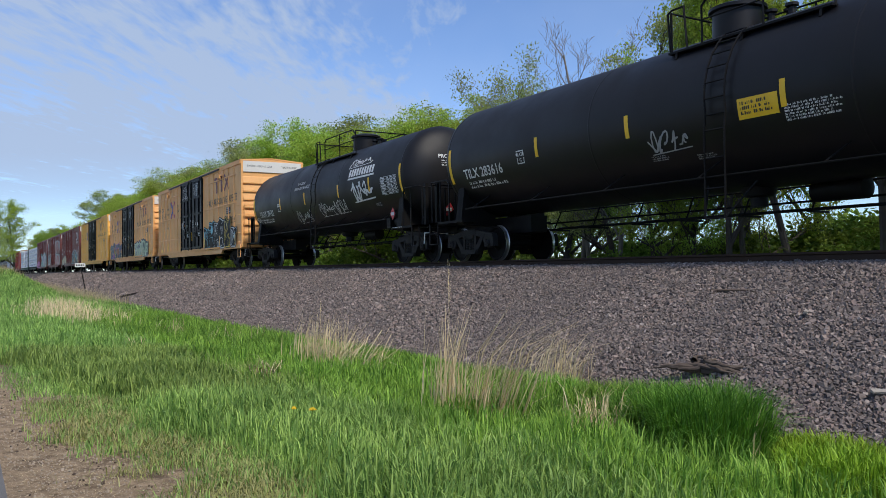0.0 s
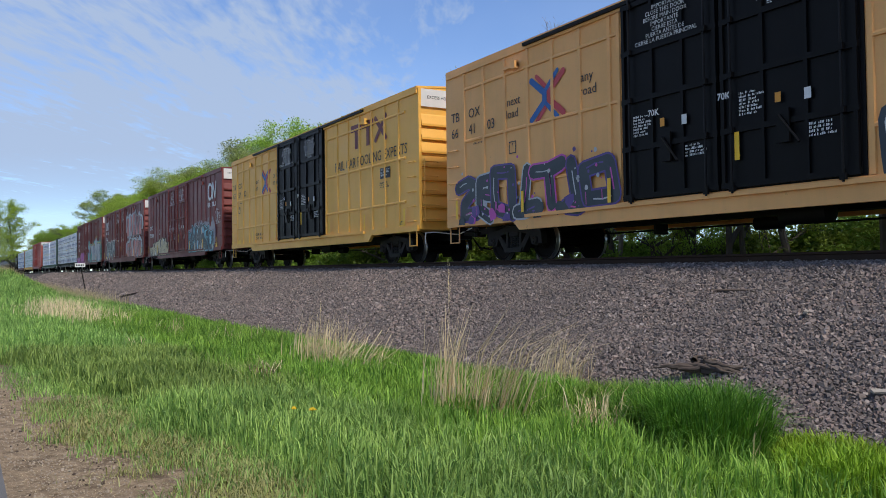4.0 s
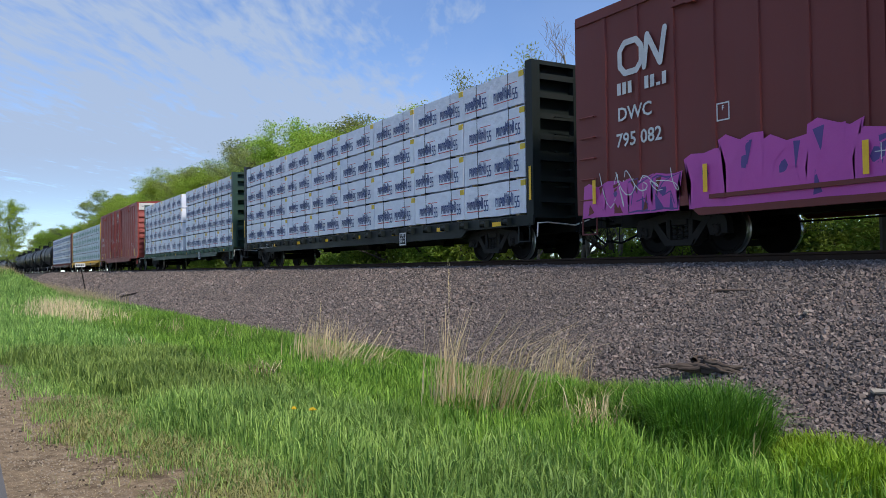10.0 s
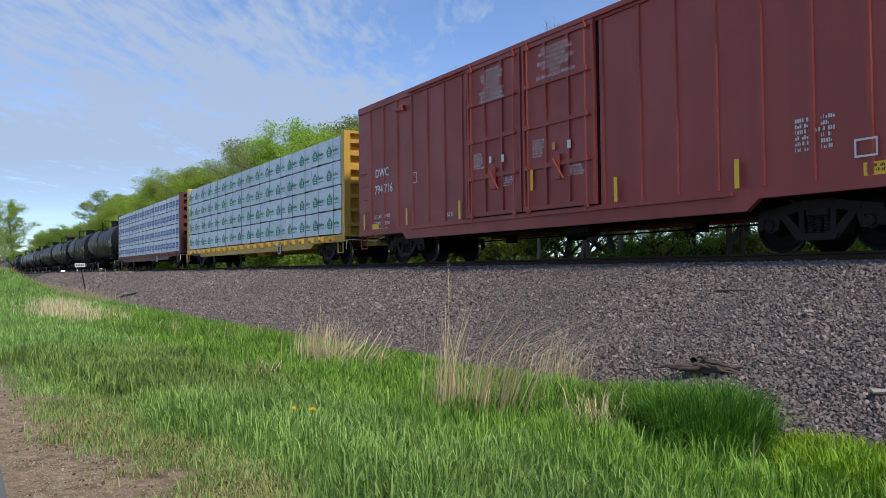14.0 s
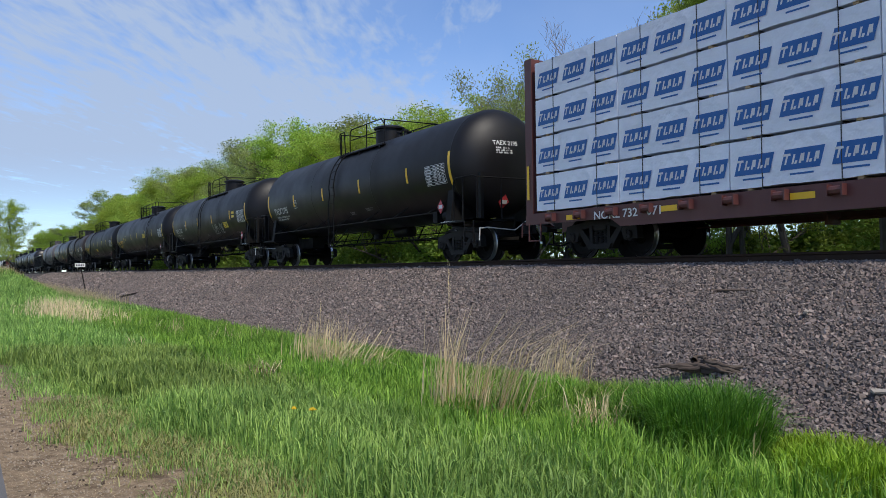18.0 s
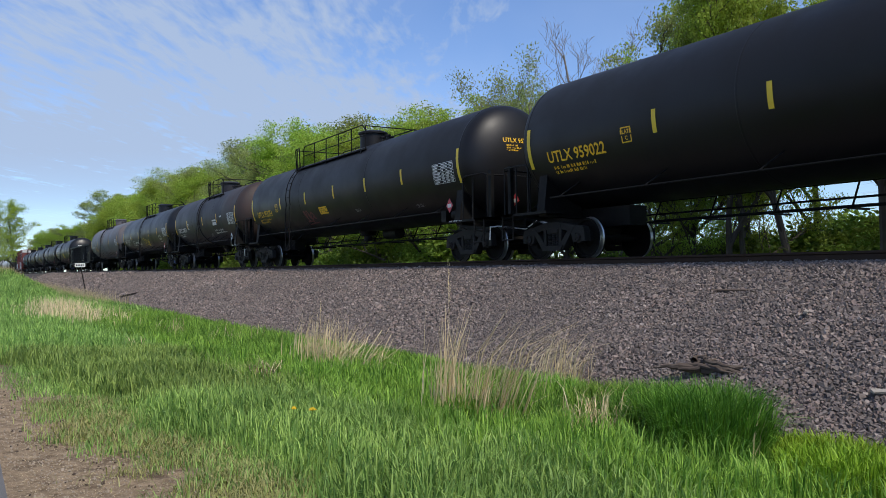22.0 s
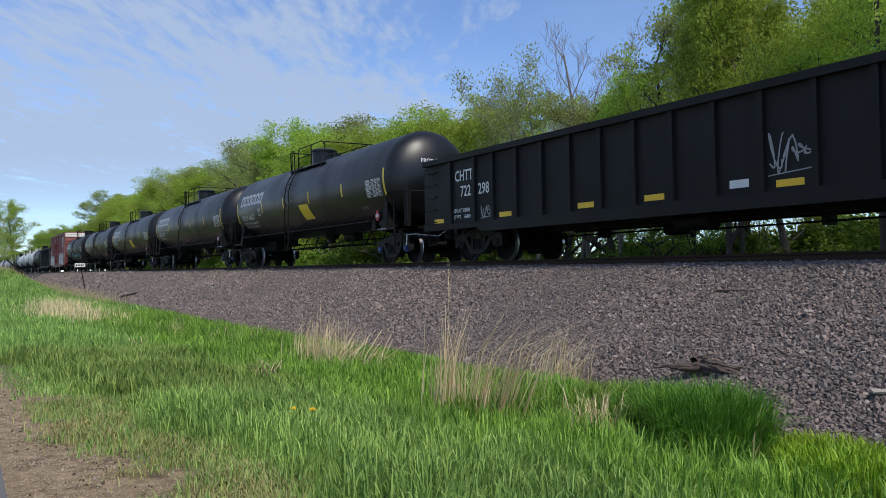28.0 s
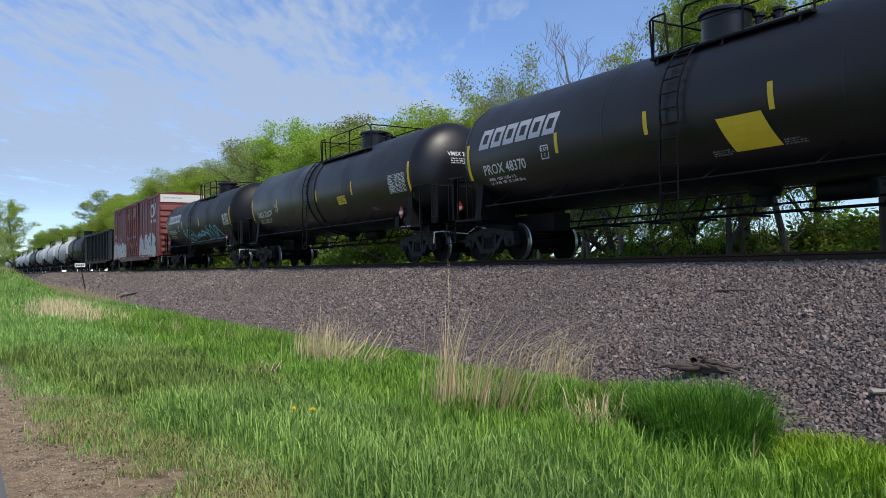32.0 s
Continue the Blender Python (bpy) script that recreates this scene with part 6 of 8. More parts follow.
def ground_z(x, y):
    x, y = np.asarray(x, float), np.asarray(y, float)
    z = np.interp(y, _PY, _PZ)
    off = smooth_step(0.8, 2.5, y) * (1 - smooth_step(7.2, 8.4, y))
    z = z + off * 0.05 * waves(x, y, 0.8)
    z = z + 1.75 * np.exp(-((x + 86) / 24) ** 2) * np.exp(-((y - 3.2) / 2.4) ** 2)
    return z


def _sheet(name, xs, ys, zf, m, lift=0.0):
    gx, gy = np.meshgrid(xs, ys, indexing="ij")
    co = np.stack([gx, gy, zf(gx, gy) + lift], -1).reshape(-1, 3)
    nx, ny = len(xs), len(ys)
    i = np.arange((nx - 1) * (ny - 1))
    a = i // (ny - 1) * ny + i % (ny - 1)
    faces = np.stack([a, a + ny, a + ny + 1, a + 1], -1)
    return mesh_from(name, co, faces, m)


def mesh_from(name, co, faces, m, smooth=True):
    """A mesh object from arrays of points and equal-sized faces."""
    me = bpy.data.meshes.new(name)
    n, k = faces.shape
    me.vertices.add(len(co))
    me.vertices.foreach_set("co", np.asarray(co, np.float32).ravel())
    me.loops.add(n * k)
    me.loops.foreach_set("vertex_index", faces.astype(np.int32).ravel())
    me.polygons.add(n)
    me.polygons.foreach_set("loop_start", (np.arange(n) * k).astype(np.int32))
    me.polygons.foreach_set("loop_total", np.full(n, k, np.int32))
    me.polygons.foreach_set("use_smooth", np.full(n, smooth))
    me.update(calc_edges=True)
    me.materials.append(m)
    return new(name, me)


def ground_material():
    m = bpy.data.materials.new("soil_and_turf")
    m.use_nodes = True
    nt = m.node_tree
    bsdf = nt.nodes["Principled BSDF"]
    co = nt.nodes.new("ShaderNodeTexCoord").outputs["Object"]
    sep = nt.nodes.new("ShaderNodeSeparateXYZ")
    nt.links.new(co, sep.inputs[0])
    big, fine, grit = _noise(nt, co, 0.9, 5.0, 0.6), _noise(nt, co, 7.0, 5.0, 0.65), _noise(nt, co, 55.0, 3.0)
    turf = _mix(nt, fine, (0.022, 0.05, 0.010), (0.065, 0.09, 0.024))
    turf = _mix(nt, _ramp(nt, big, 0.5, 0.7, 0.0, 0.35), turf, (0.14, 0.12, 0.06))
    dirt = _mix(nt, _ramp(nt, fine, 0.3, 0.7), (0.11, 0.072, 0.040), (0.36, 0.265, 0.165))
    dirt = _mix(nt, _ramp(nt, grit, 0.55, 0.66, 0.0, 0.75), dirt, (0.44, 0.35, 0.235))
    dirt = _mix(nt, _ramp(nt, grit, 0.30, 0.40, 0.6, 0.0), dirt, (0.08, 0.055, 0.04))
    dirt = _mix(nt, _ramp(nt, _noise(nt, co, 2.6, 6.0, 0.7), 0.52, 0.64, 0.0, 0.8), dirt, (0.085, 0.057, 0.036))
    # the verge is bare beside the road and widens towards the near end
    edge = nt.nodes.new("ShaderNodeMath")
    edge.operation = "MULTIPLY_ADD"
    nt.links.new(sep.outputs["X"], edge.inputs[0])
    edge.inputs[1].default_value, edge.inputs[2].default_value = -0.20, 0.0
    add = nt.nodes.new("ShaderNodeMath")
    add.operation = "ADD"
    nt.links.new(sep.outputs["Y"], add.inputs[0])
    wob = _ramp(nt, big, 0.3, 0.7, -0.5, 0.5)
    nt.links.new(wob, add.inputs[1])
    sub = nt.nodes.new("ShaderNodeMath")
    sub.operation = "MULTIPLY_ADD"
    nt.links.new(sep.outputs["X"], sub.inputs[0])
    sub.inputs[1].default_value = -0.14
    nt.links.new(add.outputs[0], sub.inputs[2])
    col = _mix(nt, _ramp(nt, sub.outputs[0], 2.25, 3.1), dirt, turf)
    nt.links.new(col, bsdf.inputs["Base Color"])
    bsdf.inputs["Roughness"].default_value = 0.95
    bsdf.inputs["Specular IOR Level"].default_value = 0.2
    nt.links.new(_bump(nt, fine, 1.0, 0.05), bsdf.inputs["Normal"])
    return m


def stone_material(name, per_island):
    m = bpy.data.materials.new(name)
    m.use_nodes = True
    nt = m.node_tree
    bsdf = nt.nodes["Principled BSDF"]
    co = nt.nodes.new("ShaderNodeTexCoord").outputs["Object"]
    rnd = nt.nodes.new("ShaderNodeNewGeometry").outputs["Random Per Island"] if per_island else nt.nodes.new("ShaderNodeObjectInfo").outputs["Random"]
    ramp = nt.nodes.new("ShaderNodeValToRGB")
    el = ramp.color_ramp.elements
    el[0].color, el[1].color = (0.040, 0.030, 0.026, 1), (0.42, 0.345, 0.30, 1)
    for p, c in ((0.3, (0.138, 0.107, 0.093)), (0.6, (0.205, 0.163, 0.142)), (0.85, (0.26, 0.182, 0.152))):
        el.new(p).color = (*c, 1)
    nt.links.new(rnd, ramp.inputs[0])
    col = _mix(nt, _ramp(nt, _noise(nt, co, 0.35, 4.0), 0.42, 0.66, 0.0, 0.45), ramp.outputs[0], (0.12, 0.097, 0.088))
    col = _mix(nt, 0.25, col, _mix(nt, _noise(nt, co, 60.0, 3.0), (0.09, 0.08, 0.08), (0.29, 0.27, 0.26)))
    nt.links.new(col, bsdf.inputs["Base Color"])
    bsdf.inputs["Roughness"].default_value = 0.9
    bsdf.inputs["Specular IOR Level"].default_value = 0.25
    nt.links.new(_bump(nt, _noise(nt, co, 90.0, 3.0), 0.4, 0.01), bsdf.inputs["Normal"])
    return m


def bed_material():
    """Ballast where the stones are too far to tell apart: cells of stone colour with dark joints."""
    m = bpy.data.materials.new("ballast_bed")
    m.use_nodes = True
    nt = m.node_tree
    bsdf = nt.nodes["Principled BSDF"]
    co = nt.nodes.new("ShaderNodeTexCoord").outputs["Object"]
    vo = nt.nodes.new("ShaderNodeTexVoronoi")
    vo.inputs["Scale"].default_value = 19.0
    nt.links.new(co, vo.inputs["Vector"])
    sepc = nt.nodes.new("ShaderNodeSeparateColor")
    nt.links.new(vo.outputs["Color"], sepc.inputs[0])
    col = _mix(nt, sepc.outputs[0], (0.04, 0.031, 0.027), (0.15, 0.118, 0.104))
    col = _mix(nt, _ramp(nt, vo.outputs["Distance"], 0.5, 0.85, 0.0, 0.85), col, (0.03, 0.027, 0.026))
    col = _mix(nt, _ramp(nt, _noise(nt, co, 0.35, 4.0), 0.42, 0.66, 0.0, 0.45), col, (0.115, 0.098, 0.095))
    nt.links.new(col, bsdf.inputs["Base Color"])
    bsdf.inputs["Roughness"].default_value = 0.95
    nt.links.new(_bump(nt, _ramp(nt, vo.outputs["Distance"], 0.0, 0.8, 1.0, 0.0), 1.0, 0.05), bsdf.inputs["Normal"])
    return m


SLOPE_Y0, SLOPE_Y1 = 7.55, 11.35


def bed_z(x, y):
    y = np.asarray(y, float)
    z = np.interp(y, [7.3, SLOPE_Y0, SLOPE_Y1, 11.75, 14.15, 14.55, 18.2], [-0.55, -0.36, 1.46, 1.515, 1.515, 1.46, -0.6])
    return z + 0.035 * waves(np.asarray(x, float), y, 0.5) * smooth_step(7.6, 8.4, y) * (1 - smooth_step(11.2, 11.7, y))


def stones(rng, xs, ys, size, lift=0.35):
    """Broken stones: jittered, squashed, turned blocks with eight corners."""
    n = len(xs)
    base = np.array([[i, j, k] for i in (-1, 1) for j in (-1, 1) for k in (-1, 1)], float)
    quads = np.array([[0, 1, 3, 2], [4, 6, 7, 5], [0, 4, 5, 1], [2, 3, 7, 6], [0, 2, 6, 4], [1, 5, 7, 3]])
    p = base[None] * rng.uniform(0.5, 1.0, (n, 8, 3)) * np.stack([rng.uniform(0.7, 1.3, n), rng.uniform(0.6, 1.0, n), rng.uniform(0.45, 0.85, n)], -1)[:, None]
    p *= (size * rng.lognormal(0, 0.28, n) / 2)[:, None, None]
    q = rng.normal(size=(n, 4))
    q /= np.linalg.norm(q, axis=1)[:, None]
    a, b, c, d = q.T
    rot = np.stack([np.stack([1 - 2 * (c * c + d * d), 2 * (b * c - d * a), 2 * (b * d + c * a)], -1), np.stack([2 * (b * c + d * a), 1 - 2 * (b * b + d * d), 2 * (c * d - b * a)], -1),
                    np.stack([2 * (b * d - c * a), 2 * (c * d + b * a), 1 - 2 * (b * b + c * c)], -1)], -2)
    p = np.einsum("nij,nkj->nki", rot, p)
    p += np.stack([xs, ys, bed_z(xs, ys) + size * lift * rng.uniform(0.2, 1.2, n)], -1)[:, None]
    f = quads[None] + (np.arange(n) * 8)[:, None, None]
    return p.reshape(-1, 3), f.reshape(-1, 4)


def ground_and_track():
    soil = ground_material()
    xs = np.concatenate([np.linspace(-1600, -150, 20), np.linspace(-140, -44, 40), np.linspace(-42, 4, 150), np.linspace(8, 400, 16)])
    ys = np.concatenate([[-700, -200, -60, -20], np.linspace(-8, 9, 110), np.linspace(9.4, 26, 36), [34, 60, 140, 400, 900]])
    tagged(_sheet("ground", xs, ys, ground_z, soil), "rough grassy ground with bare dirt verge beside the road", "ground", kind="structure")
    # road
    asphalt = material("asphalt", (0.15, 0.145, 0.14), 0.9, stain=(0.09, 0.088, 0.085), stain_amount=0.5, scale=0.5, grain=90, bump=0.8, bump_scale=110)
    ys = np.concatenate([[-6.6], np.linspace(-6.4, 0.24, 24), [0.3]])
    xs = np.concatenate([np.linspace(-1600, -60, 60), np.linspace(-58, 30, 180), np.linspace(40, 400, 20)])
    road = _sheet("road", xs, ys, lambda x, y: ground_z(x, y) * 0 + 0.02 - 0.05 * (y > 0.27) + 0.006 * waves(x, y, 0.4), asphalt)
    tagged(road, "weathered grey asphalt road with a crumbled edge", "road", kind="structure")
    # ballast bed
    xs = np.concatenate([np.linspace(-1600, -130, 40), np.linspace(-128, 6, 270), np.linspace(12, 400, 30)])
    ys = np.concatenate([np.linspace(7.3, 11.8, 46), [12.4, 13.5, 14.15, 14.55, 15.5, 17, 18.2]])
    bed = _sheet("ballast_bed", xs, ys, bed_z, bed_material())
    tagged(bed, "grey crushed-stone ballast slope carrying the track", "ballast", kind="structure")
    rng = np.random.default_rng(5)

    def scatter(x0, x1, y0, y1, gap):
        gx, gy = np.meshgrid(np.arange(x0, x1, gap), np.arange(y0, y1, gap * 0.88), indexing="ij")
        gx, gy = gx.ravel() + rng.uniform(-0.45, 0.45, gx.size) * gap, gy.ravel() + rng.uniform(-0.45, 0.45, gx.size) * gap
        return gx, gy
    sm = stone_material("ballast_stone", True)
    p1, f1 = stones(rng, *scatter(-15, -3.0, 7.6, 11.9, 0.040), 0.047)
    ob = mesh_from("ballast_stones", p1, f1, sm, False)
    tagged(ob, "angular grey and pinkish crushed ballast stones", "ballast", kind="stuff")
    p2, f2 = stones(rng, *scatter(-34, -15, 7.7, 11.9, 0.058), 0.064, 0.25)
    ob = mesh_from("ballast_stones", p2, f2, sm, False)
    tagged(ob, "angular grey and pinkish crushed ballast stones", "ballast", kind="stuff")
    p3, f3 = stones(rng, *scatter(-66, -34, 7.8, 11.9, 0.088), 0.098, 0.2)
    ob = mesh_from("ballast_stones", p3, f3, sm, False)
    tagged(ob, "angular grey and pinkish crushed ballast stones", "ballast", kind="stuff")
    p0, f0 = stones(rng, *scatter(-3.0, 9, 7.7, 11.9, 0.062), 0.07, 0.25)
    tagged(mesh_from("ballast_stones", p0, f0, sm, False), "angular grey and pinkish crushed ballast stones", "ballast", kind="stuff")
    p4, f4 = stones(rng, *scatter(-140, -66, 7.8, 11.9, 0.15), 0.165, 0.2)
    ob = mesh_from("ballast_stones", p4, f4, sm, False)
    tagged(ob, "angular grey and pinkish crushed ballast stones", "ballast", kind="stuff")
    # rails and ties
    for y in (TRACK_Y - 0.753, TRACK_Y + 0.753):
        bm = bmesh.new()
        half = [(0.072, 0.0), (0.072, 0.012), (0.012, 0.034), (0.009, 0.125), (0.036, 0.142), (0.037, 0.168), (0.030, 0.18)]
        prism(bm, [(y + a, RAIL_Z - 0.18 + z) for a, z in half] + [(y - a, RAIL_Z - 0.18 + z) for a, z in half[::-1]], -900, 300, "x")
        me = bpy.data.meshes.new("rail")
        bm.to_mesh(me)
        bm.free()
        me.materials.append(M["rail_steel"])
        me.materials.append(M["tread_steel"])
        for f in me.polygons:
            if f.center.z > RAIL_Z - 0.004:
                f.material_index = 1
        tagged(new("rail", me), "rusty steel rail with a polished running surface", "rail", "rails of the track", "structure")
    tie = shared("tie", lambda b: box(b, -0.115, 0.115, -1.3, 1.3, -0.17, 0.0, 0.012), M["tie_wood"])
    for k in range(150):
        ob = placed("tie", tie, bed, (-72 + 0.508 * k, TRACK_Y + 0.02 * math.sin(k * 2.3), RAIL_Z - 0.181), smooth=False)
    plate = shared("tie_plate", lambda b: box(b, -0.09, 0.09, -0.18, 0.18, 0.0, 0.012), M["rail_steel"])
    for k in range(90):
        placed("tie_plate", plate, bed, (-46 + 0.508 * k, TRACK_Y - 0.753, RAIL_Z - 0.184), smooth=False)
    # single stones along the nearest toe of the slope
    one = stone_material("loose_stone", False)
    protos = []
    for k in range(8):
        p, f = stones(rng, np.zeros(1), np.full(1, 9.0), 0.06)
        p = p - p.mean(0)
        ob = mesh_from("stone", p, f, one, False)
        protos.append(ob.data)
        bpy.data.objects.remove(ob)
    for k in range(280):
        x, y = rng.uniform(-8.5, -3.4), rng.uniform(7.7, 9.6)
        s = placed("stone", protos[k % 8], bed, (x, y, float(bed_z(x, y)) + 0.03), smooth=False, turn=(0, 0, rng.uniform(0, 6.28)))
        s.scale = (rng.uniform(0.6, 1.15),) * 3


ground_and_track()
# ---- plants ----
def leaf_material(name, a, b, through=0.35, dry=False, per="island", rough=0.55):
    m = bpy.data.materials.new(name)
    m.use_nodes = True
    nt = m.node_tree
    bsdf = nt.nodes["Principled BSDF"]
    co = nt.nodes.new("ShaderNodeTexCoord").outputs["Object"]
    rnd = nt.nodes.new("ShaderNodeNewGeometry").outputs["Random Per Island"]
    col = _mix(nt, rnd, a, b)
    col = _mix(nt, _ramp(nt, _noise(nt, co, 0.6, 3.0), 0.4, 0.65, 0.0, 0.5), col, tuple(x * 0.7 for x in a))
    if not dry:
        info = nt.nodes.new("ShaderNodeObjectInfo").outputs["Random"]
        hsv = nt.nodes.new("ShaderNodeHueSaturation")
        nt.links.new(_ramp(nt, info, 0, 1, 0.485, 0.512), hsv.inputs["Hue"])
        nt.links.new(_ramp(nt, info, 0, 1, 0.82, 1.15), hsv.inputs["Value"])
        nt.links.new(col, hsv.inputs["Color"])
        col = hsv.outputs[0]
    nt.links.new(col, bsdf.inputs["Base Color"])
    bsdf.inputs["Roughness"].default_value = rough
    bsdf.inputs["Specular IOR Level"].default_value = 0.3
    tr = nt.nodes.new("ShaderNodeBsdfTranslucent")
    nt.links.new(col, tr.inputs["Color"])
    mix = nt.nodes.new("ShaderNodeMixShader")
    mix.inputs[0].default_value = through
    nt.links.new(bsdf.outputs[0], mix.inputs[1])
    nt.links.new(tr.outputs[0], mix.inputs[2])
    nt.links.new(mix.outputs[0], nt.nodes["Material Output"].inputs["Surface"])
    return m


GRASS = leaf_material("grass_blade", (0.095, 0.20, 0.034), (0.51, 0.69, 0.175), 0.3)
GRASS_RICH = leaf_material("grass_rich", (0.066, 0.185, 0.018), (0.42, 0.655, 0.098), 0.3)
GRASS_OLIVE = leaf_material("grass_olive", (0.30, 0.33, 0.09), (0.66, 0.66, 0.27), 0.25)
GRASS_DARK = leaf_material("grass_dark", (0.045, 0.165, 0.016), (0.25, 0.52, 0.065), 0.36)
GRASS_LIME = leaf_material("weed_lime", (0.15, 0.285, 0.016), (0.38, 0.56, 0.045), 0.35)
STRAW = leaf_material("dry_straw", (0.64, 0.49, 0.27), (0.92, 0.75, 0.46), 0.2, True)
LEAF = leaf_material("tree_leaf", (0.25, 0.37, 0.042), (0.56, 0.70, 0.12), 0.55)
LEAF_PALE = leaf_material("tree_leaf_pale", (0.27, 0.33, 0.09), (0.46, 0.52, 0.18), 0.5)
LEAF_BUSH = leaf_material("bush_leaf", (0.13, 0.21, 0.03), (0.33, 0.45, 0.07), 0.5)
mat("bark", (0.085, 0.068, 0.055), 0.9, stain=(0.15, 0.13, 0.11), stain_amount=0.6, scale=3, bump=0.8, bump_scale=25)
mat("bark_pale", (0.22, 0.19, 0.16), 0.9, stain=(0.31, 0.28, 0.24), stain_amount=0.6, scale=3, bump=0.6, bump_scale=25)
mat("grey_wood", (0.095, 0.072, 0.058), 0.9, spec=0.15, stain=(0.17, 0.135, 0.11), stain_amount=0.7, scale=5, bump=0.9, bump_scale=30)
mat("bleached_wood", (0.30, 0.27, 0.235), 0.85, stain=(0.24, 0.21, 0.18), stain_amount=0.6, scale=6, bump=0.7, bump_scale=30)
mat("dark_clod", (0.075, 0.05, 0.033), 0.95, scale=9)
mat("flower_yellow", (0.75, 0.48, 0.01), 0.6)


def blades(rng, x, y, z, high, wide, bend, heading=None, droop=False):
    """Grass blades: each a bent, tapering strip; droop gives a longer strip whose tip hangs over."""
    n = len(x)
    t = rng.uniform(0, 2 * math.pi, n) if heading is None else heading
    d = np.stack([np.cos(t), np.sin(t), np.zeros(n)], -1)
    t2 = t + math.pi / 2 + rng.uniform(-0.8, 0.8, n)
    s = np.stack([np.cos(t2), np.sin(t2), np.zeros(n)], -1) * (wide / 2)[:, None]
    o = np.stack([x, y, z], -1)
    up = np.array([0, 0, 1.0])
    top = high * np.sqrt(np.maximum(0.15, 1 - 0.6 * bend ** 2))
    if droop:
        # the last third hangs over
        fall = np.clip(bend - 0.35, 0, 1) * 0.55
        rows = [(0.0, 0.0, 1.0), (0.10, 0.40, 0.95), (0.45, 0.82, 0.75)]
        pts = [o + d * (high * bend * a)[:, None] + up * (top * b)[:, None] for a, b, _ in rows]
        tip = o + d * (high * bend)[:, None] + up * (top * (1.0 - fall))[:, None]
        co = np.stack([q for p, (_, _, w) in zip(pts, rows) for q in (p - s * w, p + s * w)] + [tip, tip + s * 0.12], 1)
        i = np.arange(n)[:, None] * 8
        f = np.concatenate([i + np.array(q) for q in ((0, 1, 3, 2), (2, 3, 5, 4), (4, 5, 7, 6))], 1).reshape(-1, 4)
        return co.reshape(-1, 3), f
    mid = o + d * (high * bend * 0.28)[:, None] + up * (high * 0.58)[:, None]
    tip = o + d * (high * bend)[:, None] + up * top[:, None]
    co = np.stack([o - s, o + s, mid + s * 0.75, mid - s * 0.75, tip, tip + s * 0.12], 1)
    i = np.arange(n)[:, None] * 6
    f = np.concatenate([i + np.array([0, 1, 2, 3]), i + np.array([3, 2, 5, 4])], 1).reshape(-1, 4)
    return co.reshape(-1, 3), f


def verge_edge(x):
    """Where the grass begins beside the bare verge."""
    return np.clip(2.80 + 0.145 * x + 0.12 * np.sin(x * 1.7) + 0.07 * np.sin(x * 4.1), 0.36, 2.6)


